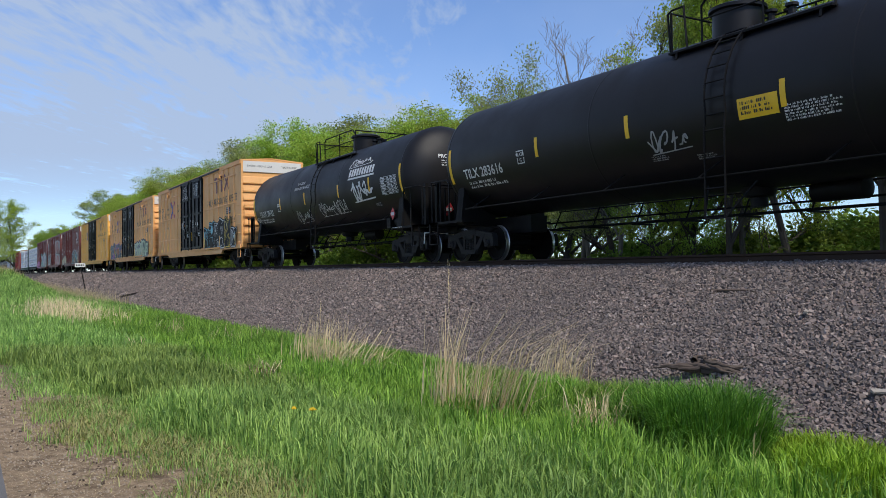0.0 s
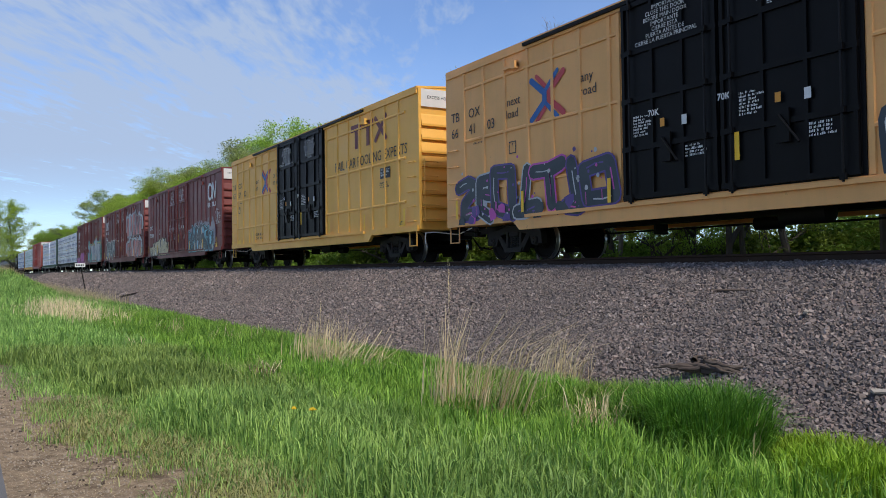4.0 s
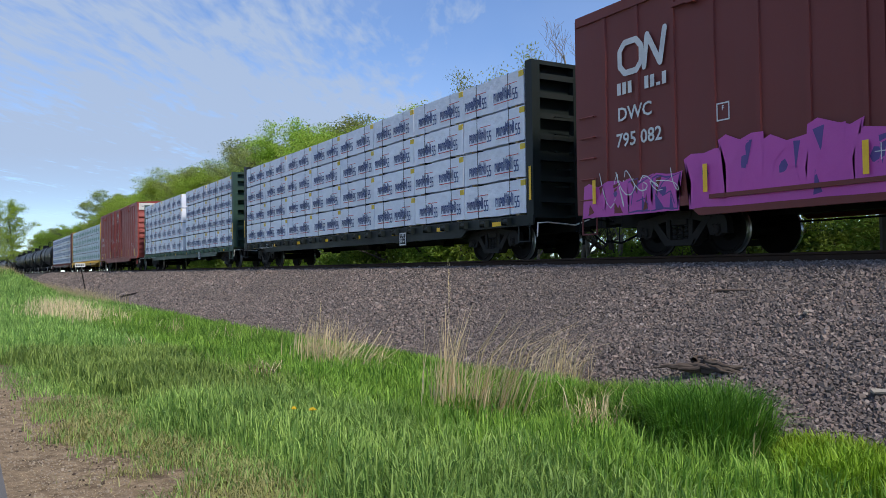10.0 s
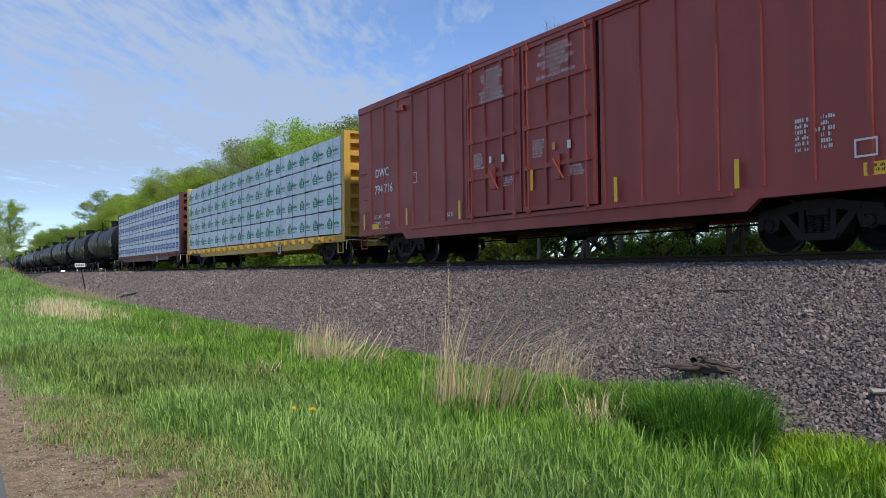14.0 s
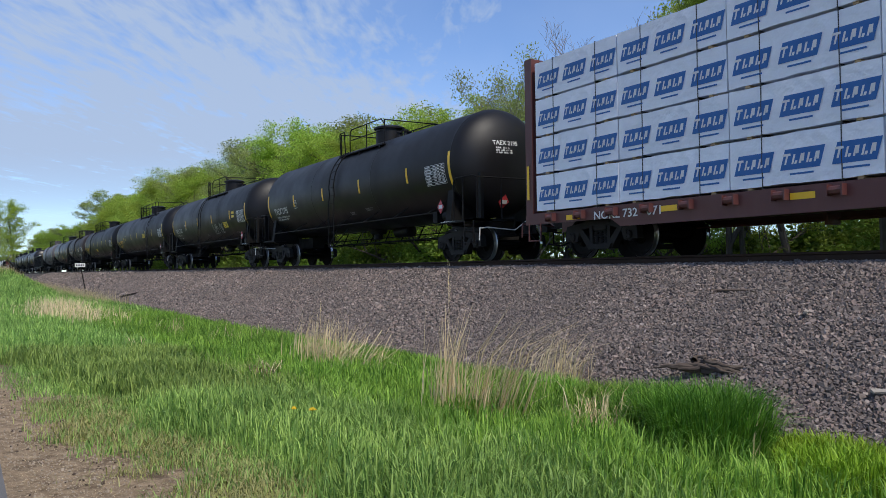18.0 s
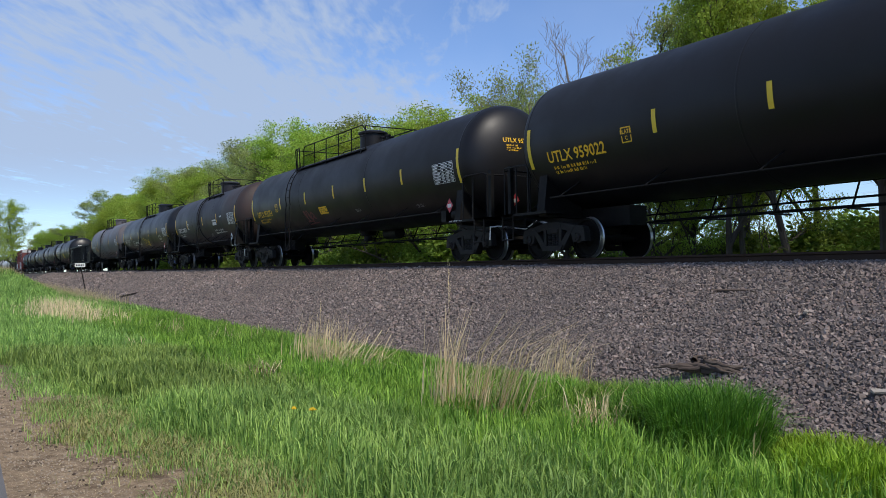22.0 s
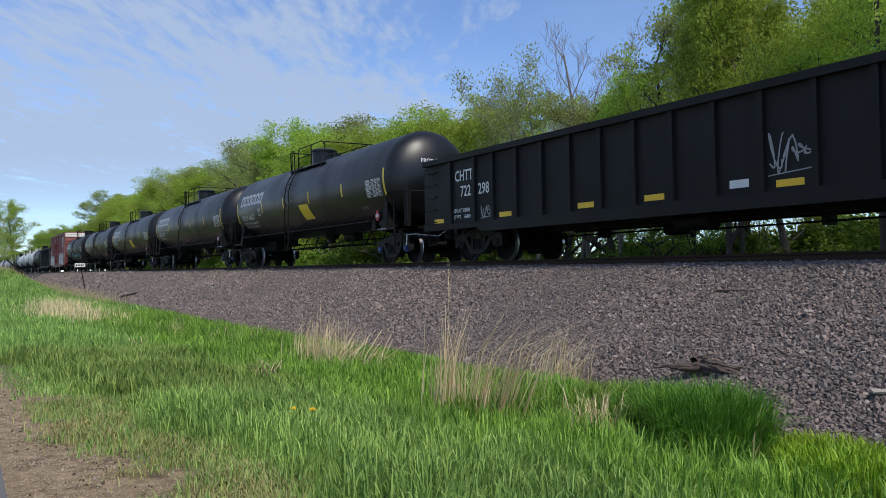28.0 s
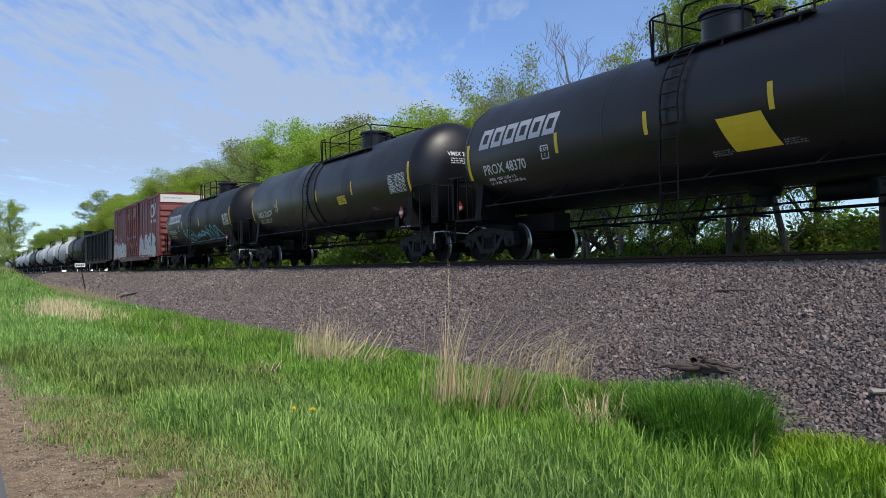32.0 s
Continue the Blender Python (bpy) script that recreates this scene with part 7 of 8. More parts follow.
def grass():
    rng = np.random.default_rng(9)

    def field(n, x0, x1, y0, y1, hgt, wide, name="grass", m=GRASS, label="lush green grass along the ditch", keep=None, bend=(0.04, 0.55), droop=False):
        # two thirds of the blades stand in clumps that lean apart and differ in height
        x, y = rng.uniform(x0, x1, n), rng.uniform(y0, y1, n)
        cn = max(40, n // 45)
        cx, cy, ch = rng.uniform(x0, x1, cn), rng.uniform(y0, y1, cn), rng.lognormal(0, 0.36, cn)
        who = rng.integers(0, cn, n)
        inside = rng.uniform(0, 1, n) < 0.68
        size = wide * 11
        ox, oy = rng.normal(0, size, n), rng.normal(0, size, n)
        x, y = np.where(inside, cx[who] + ox, x), np.where(inside, cy[who] + oy, y)
        tall = np.where(inside, ch[who], rng.uniform(0.6, 1.0, n))
        lean = np.where(inside, np.arctan2(oy, ox) + rng.normal(0, 0.7, n), rng.uniform(0, 6.28, n))
        ok = y > verge_edge(x) + rng.exponential(0.22, n) - 0.05
        toe = 7.45 + 0.16 * np.sin(x * 0.9) + 0.1 * np.sin(x * 2.7)
        ok &= y < toe
        ok &= ~(((x + 5.2) / 0.55) ** 2 + ((y - 7.35) / 0.5) ** 2 < 1)
        ok &= ~(((x + 11.0) / 0.42) ** 2 + ((y - 3.68) / 0.24) ** 2 < 1)
        ok &= ~(((x + 6.0) / 0.36) ** 2 + ((y - 5.25) / 0.26) ** 2 < rng.uniform(0.3, 1.2, n))
        ok &= ~(((x + 5.1) / 0.75) ** 2 + ((y - 5.7) / 0.6) ** 2 < 1)
        ok &= ~((x > -0.77 * y) & (y > 5.2) & (x < -2.6))
        if keep is not None:
            ok &= keep(x, y)
        x, y, tall, lean = x[ok], y[ok], tall[ok], lean[ok]
        k = len(x)
        patchy = 0.5 + 0.5 * waves(x, y, 0.9)
        thin = smooth_step(-0.1, 0.6, y - verge_edge(x))
        h = hgt * rng.uniform(0.55, 1.15, k) * (0.72 + 0.5 * patchy) * (0.35 + 0.65 * thin) * tall
        h = np.minimum(h, hgt * 1.2) * (1 + 0.1 * smooth_step(4.5, 5.5, y) - 0.38 * smooth_step(6.6, 7.4, y))
        co, f = blades(rng, x, y, ground_z(x, y) - 0.02, h, wide * rng.uniform(0.6, 1.3, k), rng.uniform(*bend, k) + (rng.uniform(0, 1, k) < 0.22) * 0.4, lean, droop)
        return tagged(mesh_from(name, co, f, m), label, "grass", kind="stuff")
    field(54000, -9.5, -2.6, 1.2, 4.1, 0.30, 0.0115, droop=True)
    field(46000, -9.5, -2.6, 3.7, 8.0, 0.34, 0.0120, m=GRASS_RICH, droop=True)
    field(26000, -2.6, 9, 1.5, 8.0, 0.315, 0.0135)
    field(44000, -16, -9.5, 0.35, 3.9, 0.29, 0.015, droop=True)
    field(32000, -16, -9.5, 3.5, 8.0, 0.34, 0.016, m=GRASS_RICH, droop=True)
    field(28000, -34, -16, 0.33, 3.9, 0.27, 0.022)
    field(30000, -34, -16, 3.5, 8.0, 0.34, 0.023, m=GRASS_RICH)
    field(34000, -75, -34, 0.33, 8.0, 0.38, 0.05)
    field(16000, -150, -75, 0.33, 7.8, 0.5, 0.12)
    # sparse low tufts creeping over the bare verge
    n = 26000
    x, y = rng.uniform(-14.5, -4.0, n), rng.uniform(0.4, 3.2, n)
    ok = (waves(x, y, 2.2) + 1.5 * (y - verge_edge(x) + 0.58) > rng.uniform(-0.5, 0.5, n)) & (y < verge_edge(x) + 1.0) & (y > 0.4 + rng.uniform(0, 0.3, n))
    x, y = x[ok], y[ok]
    co, f = blades(rng, x, y, ground_z(x, y), rng.uniform(0.03, 0.14, len(x)), np.full(len(x), 0.008), rng.uniform(0.2, 0.9, len(x)))
    tagged(mesh_from("grass", co, f, GRASS), "sparse low grass on the dirt verge", "grass", kind="stuff")
    # trodden, half-dry grass between the dirt and the lush growth
    n = 20000
    x = rng.uniform(-10.5, -4.2, n)
    y = verge_edge(x) + rng.normal(-0.30, 0.36, n)
    ok = (waves(x, y, 2.6) + 0.9 * (y - verge_edge(x) + 0.35) > rng.uniform(-0.9, 0.5, n)) & (y > 0.42 + rng.exponential(0.15, n)) & (y < verge_edge(x) + 0.75)
    x, y = x[ok], y[ok]
    co, f = blades(rng, x, y, ground_z(x, y), rng.uniform(0.03, 0.11, len(x)), rng.uniform(0.006, 0.010, len(x)), rng.uniform(0.4, 1.25, len(x)))
    tagged(mesh_from("grass", co, f, GRASS_OLIVE), "trodden olive half-dry grass beside the dirt", "grass", kind="stuff")
    # grass behind the track
    n = 26000
    x, y = rng.uniform(-120, 10, n), rng.uniform(16.5, 30, n)
    co, f = blades(rng, x, y, np.maximum(ground_z(x, y), bed_z(x, y)) - 0.02, rng.uniform(0.3, 0.8, n), np.full(n, 0.07), rng.uniform(0.1, 0.6, n))
    tagged(mesh_from("grass", co, f, GRASS_DARK), "tall grass behind the track", "grass", kind="stuff")

    # tall dark tufts near the slope's toe
    def tuft(cx, cy, rx, ry, n, hgt, m, label, name="grass_tuft", wide=0.011):
        r, t = np.sqrt(rng.uniform(0, 1, n)), rng.uniform(0, 2 * math.pi, n)
        x, y = cx + rx * r * np.cos(t), cy + ry * r * np.sin(t)
        h = hgt * (1.03 - 0.16 * r ** 3) * rng.uniform(0.62, 1.1, n)
        out = np.arctan2(y - cy, x - cx) + rng.uniform(-0.9, 0.9, n)
        co, f = blades(rng, x, y, ground_z(x, y) - 0.03, h, np.full(n, wide) * rng.uniform(0.7, 1.3, n), rng.uniform(0.08, 0.5, n) + (rng.uniform(0, 1, n) < 0.25) * 0.35, np.where(rng.uniform(0, 1, n) < 0.3, out, rng.uniform(0, 6.28, n)), True)
        ob = mesh_from(name, co, f, m)
        return tagged(ob, label, "grass tuft", kind="stuff")
    tuft(-7.3, 6.75, 0.6, 0.4, 1800, 0.46, GRASS_RICH, "lush green grass tuft below the ballast")
    tuft(-8.6, 6.8, 0.7, 0.4, 1800, 0.42, GRASS_RICH, "lush green grass tuft below the ballast")
    tuft(-5.85, 6.1, 0.55, 0.5, 2200, 0.66, GRASS_DARK, "dense dark green grass tuft below the ballast")
    tuft(-5.16, 5.95, 0.46, 0.56, 4000, 0.76, GRASS_DARK, "dense dark green grass tuft below the ballast")
    tuft(-6.25, 6.5, 0.65, 0.5, 2600, 0.58, GRASS_DARK, "dense dark green grass tuft below the ballast")
    tuft(-9.4, 6.2, 0.9, 0.7, 2600, 0.48, GRASS, "lush green grass tuft below the ballast")
    tuft(-13.5, 6.3, 1.6, 0.8, 2400, 0.45, GRASS_DARK, "dense dark green grass tuft below the ballast", wide=0.013)
    tuft(-4.55, 6.75, 0.6, 0.4, 1700, 0.32, GRASS_LIME, "low yellow-green weeds beside bare stones", wide=0.014)
    tuft(-3.95, 6.2, 0.65, 0.45, 1900, 0.34, GRASS_LIME, "low yellow-green weeds beside bare stones", wide=0.014)
    tuft(-4.0, 5.55, 0.6, 0.3, 1500, 0.18, GRASS_LIME, "low dark green weeds beside bare stones", wide=0.014)

    # dry stalks left from last year
    def stalks(cx, cy, rx, ry, n, hgt, lean, name="dry_grass_clump", fan=0.9, bend=(0.02, 0.95), wide=(0.009, 0.017), m=STRAW, droop=False, label="clump of tall straw-coloured dry grass stalks"):
        x, y = cx + rng.normal(0, rx, n), cy + rng.normal(0, ry, n)
        h = hgt * rng.uniform(0.45, 1.05, n)
        head = rng.normal(lean, fan, n)
        co, f = blades(rng, x, y, ground_z(x, y), h, rng.uniform(*wide, n), rng.uniform(*bend, n), head, droop)
        tagged(mesh_from(name, co, f, m), label, "dry grass", kind="stuff")
    side = 1.035                                   # heading along the ditch's cross line
    stalks(-7.85, 4.70, 0.10, 0.10, 80, 1.30, side, fan=1.3, bend=(0.0, 0.30))
    stalks(-7.60, 4.95, 0.16, 0.12, 70, 1.45, side, fan=0.35, bend=(0.25, 0.75))
    stalks(-7.45, 5.15, 0.12, 0.12, 44, 1.65, side, fan=0.25, bend=(0.55, 0.95))
    stalks(-7.7, 4.85, 0.22, 0.16, 70, 0.55, side, fan=1.6, bend=(0.1, 0.9))
    stalks(-9.15, 7.35, 0.30, 0.16, 140, 1.0, side, fan=0.5, bend=(0.1, 0.75))
    stalks(-8.1, 6.2, 0.10, 0.10, 14, 1.15, side, fan=0.4, bend=(0.2, 0.7))
    stalks(-6.2, 5.42, 0.13, 0.13, 130, 0.66, 1.2, fan=2.0, bend=(0.3, 1.15), wide=(0.006, 0.012), droop=True, label="clump of bleached drooping dead grass")
    stalks(-5.85, 5.30, 0.03, 0.03, 5, 0.85, side, fan=0.15, bend=(0.5, 0.62), droop=True)
    stalks(-4.72, 5.95, 0.05, 0.05, 10, 0.60, side, fan=1.2, bend=(0.0, 0.35))
    stalks(-13.4, 5.45, 0.45, 0.22, 260, 1.05, side, fan=1.0, bend=(0.0, 0.45))
    stalks(-12.0, 5.3, 0.35, 0.22, 110, 1.15, side, fan=0.45, bend=(0.5, 1.1), droop=True)
    stalks(-11.3, 3.72, 0.14, 0.12, 80, 0.62, -1.0, fan=1.6, bend=(0.5, 1.2), droop=True, label="low clump of bent bleached stalks")
    stalks(-11.2, 3.80, 0.18, 0.12, 110, 0.48, 1.0, fan=1.6, bend=(0.4, 1.2), m=M["dark_clod"], droop=True, label="low tangle of dark dead stems")
    stalks(-21.4, 4.6, 0.4, 0.25, 30, 0.8, side, fan=0.6, bend=(0.1, 0.9), droop=True)
    stalks(-17.9, 3.2, 0.2, 0.15, 12, 0.5, 3.6, fan=0.5, bend=(0.6, 1.1), droop=True)
    stalks(-18.5, 5.4, 0.4, 0.3, 24, 0.8, side, fan=0.9, bend=(0.1, 0.8), droop=True)
    stalks(-5.5, 7.85, 0.30, 0.22, 120, 0.16, side, fan=2.5, bend=(0.4, 1.3), label="dry matted weeds at the ballast toe")
    stalks(-5.0, 7.6, 0.35, 0.18, 90, 0.14, side, fan=2.5, bend=(0.4, 1.3), m=GRASS_OLIVE, label="thin olive weeds at the ballast toe")
    for cx, cy in ((-30, 2.6), (-33, 3.4), (-36, 3.0), (-40, 4.0), (-27.5, 3.6)):
        stalks(cx, cy, 1.3, 0.5, 260, 0.75, 2.4)
    for cx, cy in ((-55, 6.3), (-62, 6.6), (-70, 6.2), (-78, 6.4), (-48, 6.6), (-84, 4.0), (-90, 3.0), (-80, 2.2), (-95, 5.0)):
        stalks(cx, cy, 2.6, 0.6, 420, 0.95, 0.5)
    # one very tall thin stalk with a feathery head
    for cx, cy, h in ((-7.85, 4.72, 1.85), (-13.6, 5.5, 1.25), (-6.9, 5.6, 1.0)):
        bm = bmesh.new()
        z0 = float(ground_z(cx, cy))
        pts = [(cx + 0.05 * math.sin(k * 0.5) * k / 6, cy + 0.02 * k / 6, z0 + h * k / 6) for k in range(7)]
        for p, q in zip(pts, pts[1:]):
            bar(bm, p, q, 0.0026, 4, 0.0020)
        rr = random.Random(int(h * 100))
        for k in range(26):
            s = rr.uniform(0.72, 1.0)
            a = Vector((cx + 0.04 * s, cy + 0.02 * s, z0 + h * s))
            bar(bm, a, a + Vector((rr.uniform(-0.03, 0.03), rr.uniform(-0.03, 0.03), rr.uniform(0.02, 0.06))), 0.0014, 3)
        me = bpy.data.meshes.new("dry_stalk")
        bm.to_mesh(me)
        bm.free()
        me.materials.append(STRAW)
        tagged(new("dry_stalk", me), "tall thin dry seed stalk standing in the grass", "dry stalk", "dry grass clumps in the ditch")


grass()


def tube(bm, pts, radii, n=7):
    rings = [ring(bm, p, (Vector(pts[min(k + 1, len(pts) - 1)]) - Vector(pts[max(k - 1, 0)])), r, n) for k, (p, r) in enumerate(zip(pts, radii))]
    for a, b in zip(rings, rings[1:]):
        off = min(range(n), key=lambda s: sum((a[i].co - b[(i + s) % n].co).length for i in range(n)))
        for i in range(n):
            bm.faces.new((a[i], a[(i + 1) % n], b[(i + 1 + off) % n], b[(i + off) % n]))
    bm.faces.new(rings[-1])


def tree(name, seed, high, spread, leaves, leaf_size, leaf_mat, bark="bark", bare=False, clear=0.16, lean=0.05, label="", thick=0.017, rise=0.0, clump=30):
    """Tapered trunk, limbs in three orders, and leaves in loose sprays round the twig ends."""
    rng = random.Random(seed)
    root = new(name)
    root.empty_display_size = 0.5
    tagged(root, label, "tree", "trees behind the track")
    bm = bmesh.new()
    tips = []

    def limb(a, d, length, r, order):
        pts, radii, p, v = [a], [r], Vector(a), Vector(d).normalized()
        k = 5 if order == 0 else 4
        for i in range(k):
            v = (v + Vector((rng.uniform(-1, 1), rng.uniform(-1, 1), rng.uniform(-0.35, 0.55))) * (0.13 + 0.08 * order)).normalized()
            p = p + v * length / k
            pts.append(p.copy())
            radii.append(r * (1 - 0.72 * (i + 1) / k))
        tube(bm, pts, [max(q, 0.0045) for q in radii] if bare else radii, 8 if order == 0 else (6 if order == 1 else 4))
        if order >= 2:
            tips.extend(pts[1:])
            if order == 3:
                return
        kids = {0: 11, 1: 6, 2: 6 if bare else 3}.get(order, 0)
        for j in range(kids):
            f = clear + (1 - clear) * (j + rng.random()) / kids if order == 0 else 0.25 + 0.75 * (j + rng.random()) / kids
            idx = min(int(f * k), k - 1)
            base = pts[idx].lerp(pts[idx + 1], f * k - idx)
            t = rng.uniform(0, 2 * math.pi)
            out = Vector((math.cos(t), math.sin(t), rng.uniform(0.25, 0.95) + rise))
            if order > 0:
                out = (out + Vector(d).normalized() * 0.7).normalized()
            ln = (spread * (1.08 - 0.55 * f) if order == 0 else length * rng.uniform(0.42, 0.62))
            limb(base, out, ln, radii[idx] * (0.45 if bare else 0.55 if order == 0 else 0.6), order + 1)
    limb(Vector((0, 0, -0.3)), Vector((rng.uniform(-lean, lean) * 3, rng.uniform(-lean, lean) * 2, 1)), high * 0.86, high * thick, 0)
    part("trunk", bm, M[bark], root)
    if leaves:
        g = np.random.default_rng(seed)
        tp = np.array([tuple(p) for p in tips])
        # flat sprays of leaves round the twigs, turned a little to the light
        spray = tp[g.integers(0, len(tp), leaves // clump)] + g.normal(0, 0.012 * high, (leaves // clump, 3))
        wide = g.uniform(0.6, 1.35, (len(spray), 1))
        c = np.repeat(spray, clump, 0) + g.normal(0, 1, (len(spray) * clump, 3)) * np.array([0.27, 0.27, 0.12]) * np.repeat(wide, clump, 0)
        n = len(c)
        up = np.array([0.35, -0.25, 0.35]) + g.normal(0, 0.75, (n, 3))
        up /= np.linalg.norm(up, axis=1)[:, None]
        u = np.cross(up, g.normal(size=(n, 3)))
        u /= np.linalg.norm(u, axis=1)[:, None]
        v = np.cross(up, u)
        s = (leaf_size * g.uniform(0.6, 1.25, n) / 2)[:, None]
        nrm = np.cross(u, v)
        co = np.stack([c - u * s * 1.5, c - v * s * 0.8 + nrm * s * 0.25, c + u * s * 1.5, c + v * s * 0.8 + nrm * s * 0.25], 1).reshape(-1, 3)
        ob = mesh_from("crown", co, (np.arange(n)[:, None] * 4 + np.arange(4)), leaf_mat, False)
        ob.parent = root
    return root


def canopy(x, y):
    """Height of the tree line: what it rises above the lens for each metre of depth, along the line of sight."""
    q = -x / y
    return float(np.interp(q, (0.3, 0.7, 0.97, 1.05, 1.12, 1.25, 1.41, 1.53, 1.7, 1.92, 2.2, 2.7, 3.14, 3.54, 4.27, 5.32, 6.3, 7.9, 11.0, 15.0),
                           (0.46, 0.46, 0.42, 0.33, 0.32, 0.35, 0.39, 0.395, 0.43, 0.42, 0.47, 0.505, 0.50, 0.455, 0.555, 0.50, 0.585, 0.47, 0.55, 0.46)))


def woods():
    rng = random.Random(77)
    kinds = [tree("tree", 1, 12.0, 5.0, 32000, 0.090, LEAF, label="broad spring-green deciduous tree behind the track"),
             tree("tree", 2, 12.0, 4.4, 30000, 0.088, LEAF, label="spring-green deciduous tree in the woods edge"),
             tree("tree", 3, 12.0, 3.8, 13000, 0.090, LEAF_PALE, label="thin pale-leaved tree with open crown", clear=0.25),
             tree("tree", 4, 12.0, 2.6, 0, 0, LEAF, "bark_pale", True, 0.25, label="bare grey branching tree without leaves", thick=0.0085, rise=0.75, lean=0.01),
             tree("tree", 5, 12.0, 5.0, 42000, 0.078, LEAF, label="large leaning deciduous tree with dark trunk", lean=0.12, clear=0.30, thick=0.015),
             tree("tree", 6, 12.0, 2.8, 4200, 0.085, LEAF_PALE, "bark_pale", True, 0.25, label="slender tree with bare twigs and few young leaves", thick=0.009, rise=0.6, lean=0.015, clump=9)]
    bushes = [tree("bush", 11, 3.0, 2.0, 4200, 0.16, LEAF_BUSH, label="dense green shrub below the trees", clear=0.05, thick=0.012),
              tree("bush", 12, 3.0, 2.3, 3600, 0.12, LEAF_BUSH, label="loose green shrub below the trees", clear=0.05, thick=0.012)]

    def top_of(src):
        zs = [v.co.z for p in src.children for v in p.data.vertices]
        return float(np.percentile(zs, 99.4))
    tops = {id(kinds): [top_of(t) for t in kinds], id(bushes): [top_of(t) for t in bushes]}
    used = set()

    def put(lot, k, x, y, top, turn, wide=1.0):
        """Places a tree so that it reaches the height top."""
        src = lot[k]
        z = float(ground_z(x, y))
        s = (top - z) / tops[id(lot)][k]
        ob = src if (id(lot), k) not in used else copy_thing(src, pose(0, 0, 0))
        used.add((id(lot), k))
        ob.matrix_basis = pose(x, y, z, 0, 0, turn) @ Matrix.Diagonal((s * wide, s * wide, s, 1))
        if lot is bushes:
            tagged(ob, category="shrub", group="shrubs behind the track")
    # the front of the woods
    x, k = -4.0, 0
    while x > -150:
        y = rng.uniform(21.0, 23.5)
        q = -x / y
        near = q < 1.25
        if not 0.60 < q < 1.36:
            put(kinds, 4 if near else rng.choice((0, 1, 1, 2, 0)), x, y, EYE.z + canopy(x, y) * y * rng.uniform(0.88, 1.0) * (1.08 if near else 1), rng.uniform(0, 360), rng.uniform(0.95, 1.2))
        x -= rng.uniform(4.2, 5.6) if near else rng.uniform(2.8, 4.4)
    # bare and half-bare trees in the gap, with low growth about them
    for q, rise, y, k, wide in ((1.07, 0.455, 22.0, 3, 1.1), (1.13, 0.46, 23.5, 3, 1.2), (1.18, 0.40, 23.0, 3, 1.0), (1.40, 0.445, 22.5, 5, 0.9), (1.31, 0.40, 22.0, 5, 0.9), (1.46, 0.42, 24.0, 5, 0.9), (0.90, 0.40, 23.0, 1, 0.55), (0.83, 0.44, 22.5, 0, 0.66), (0.70, 0.46, 23.5, 4, 0.75), (0.60, 0.47, 22.0, 4, 0.85), (0.66, 0.40, 28.0, 4, 0.8), (0.76, 0.38, 29.0, 4, 0.7), (0.56, 0.42, 27.0, 4, 0.9), (1.03, 0.33, 24.0, 1, 0.62), (1.07, 0.31, 23.0, 2, 1.0),
                                (1.16, 0.30, 25.0, 2, 1.0), (1.24, 0.33, 24.0, 2, 1.0), (0.98, 0.35, 22.0, 1, 0.7), (0.90, 0.38, 24.0, 2, 0.8), (0.80, 0.43, 23.0, 1, 0.62), (0.80, 0.44, 26.0, 1, 0.6), (1.3, 0.35, 25.0, 1, 1.0)):
        put(kinds, k, -q * y, y, EYE.z + rise * y, rng.uniform(0, 360), wide)
    # a second rank behind closes the gaps, but for the thin place near the end
    x = -36.0
    while x > -170:
        y = rng.uniform(25.5, 30)
        put(kinds, rng.choice((0, 1, 1, 2)), x, y, EYE.z + canopy(x, y) * y * rng.uniform(0.82, 0.97), rng.uniform(0, 360), 1.2)
        x -= rng.uniform(3.4, 5.2)
    # far down the line
    x = -150.0
    while x > -640:
        y = rng.uniform(21, 27)
        put(kinds, rng.choice((0, 1, 1, 2)), x, y, EYE.z + canopy(x, y) * y * rng.uniform(0.85, 1.0), rng.uniform(0, 360), 1.2)
        x -= rng.uniform(4.0, 7.0) * (1 if x > -300 else 1.8)
    # shrubs along the far foot of the bank
    x = -4.0
    while x > -125:
        near = x > -30
        y = rng.uniform(23, 34) if near else rng.uniform(19.5, 24)
        put(bushes, 1 if near else rng.choice((0, 1)), x, y, rng.uniform(1.4, 2.3) + (0.033 * y if near else 1.0), rng.uniform(0, 360), rng.uniform(0.9, 1.4))
        x -= rng.uniform(0.9, 1.7) if near else rng.uniform(1.5, 3.2)
    for q, y, top in ((0.58, 27.0, 2.5), (0.67, 25.5, 2.2), (0.75, 28.0, 2.6), (0.84, 26.0, 2.3), (0.93, 27.0, 2.6), (1.02, 25.0, 2.4), (0.62, 34.0, 3.6), (0.8, 35.0, 3.2), (0.60, 26.0, 2.9), (0.66, 29.0, 3.1), (0.55, 29.0, 3.2)):
        put(bushes, rng.choice((0, 1)), -q * y, y, top, rng.uniform(0, 360), 1.3)
    # the woods go on past the near end
    for x in (20, 14, 8, 2.5):
        put(kinds, rng.choice((0, 1, 4)), x, rng.uniform(21.5, 24), rng.uniform(11, 12.5), rng.uniform(0, 360), 1.1)
        put(bushes, rng.choice((0, 1)), x + 1.5, rng.uniform(22, 27), rng.uniform(2.0, 3.0), rng.uniform(0, 360), 1.2)
    # the tree on the road side far down the line
    put(kinds, 0, -112.0, 5.5, 10.4, 40, 0.95)


woods()
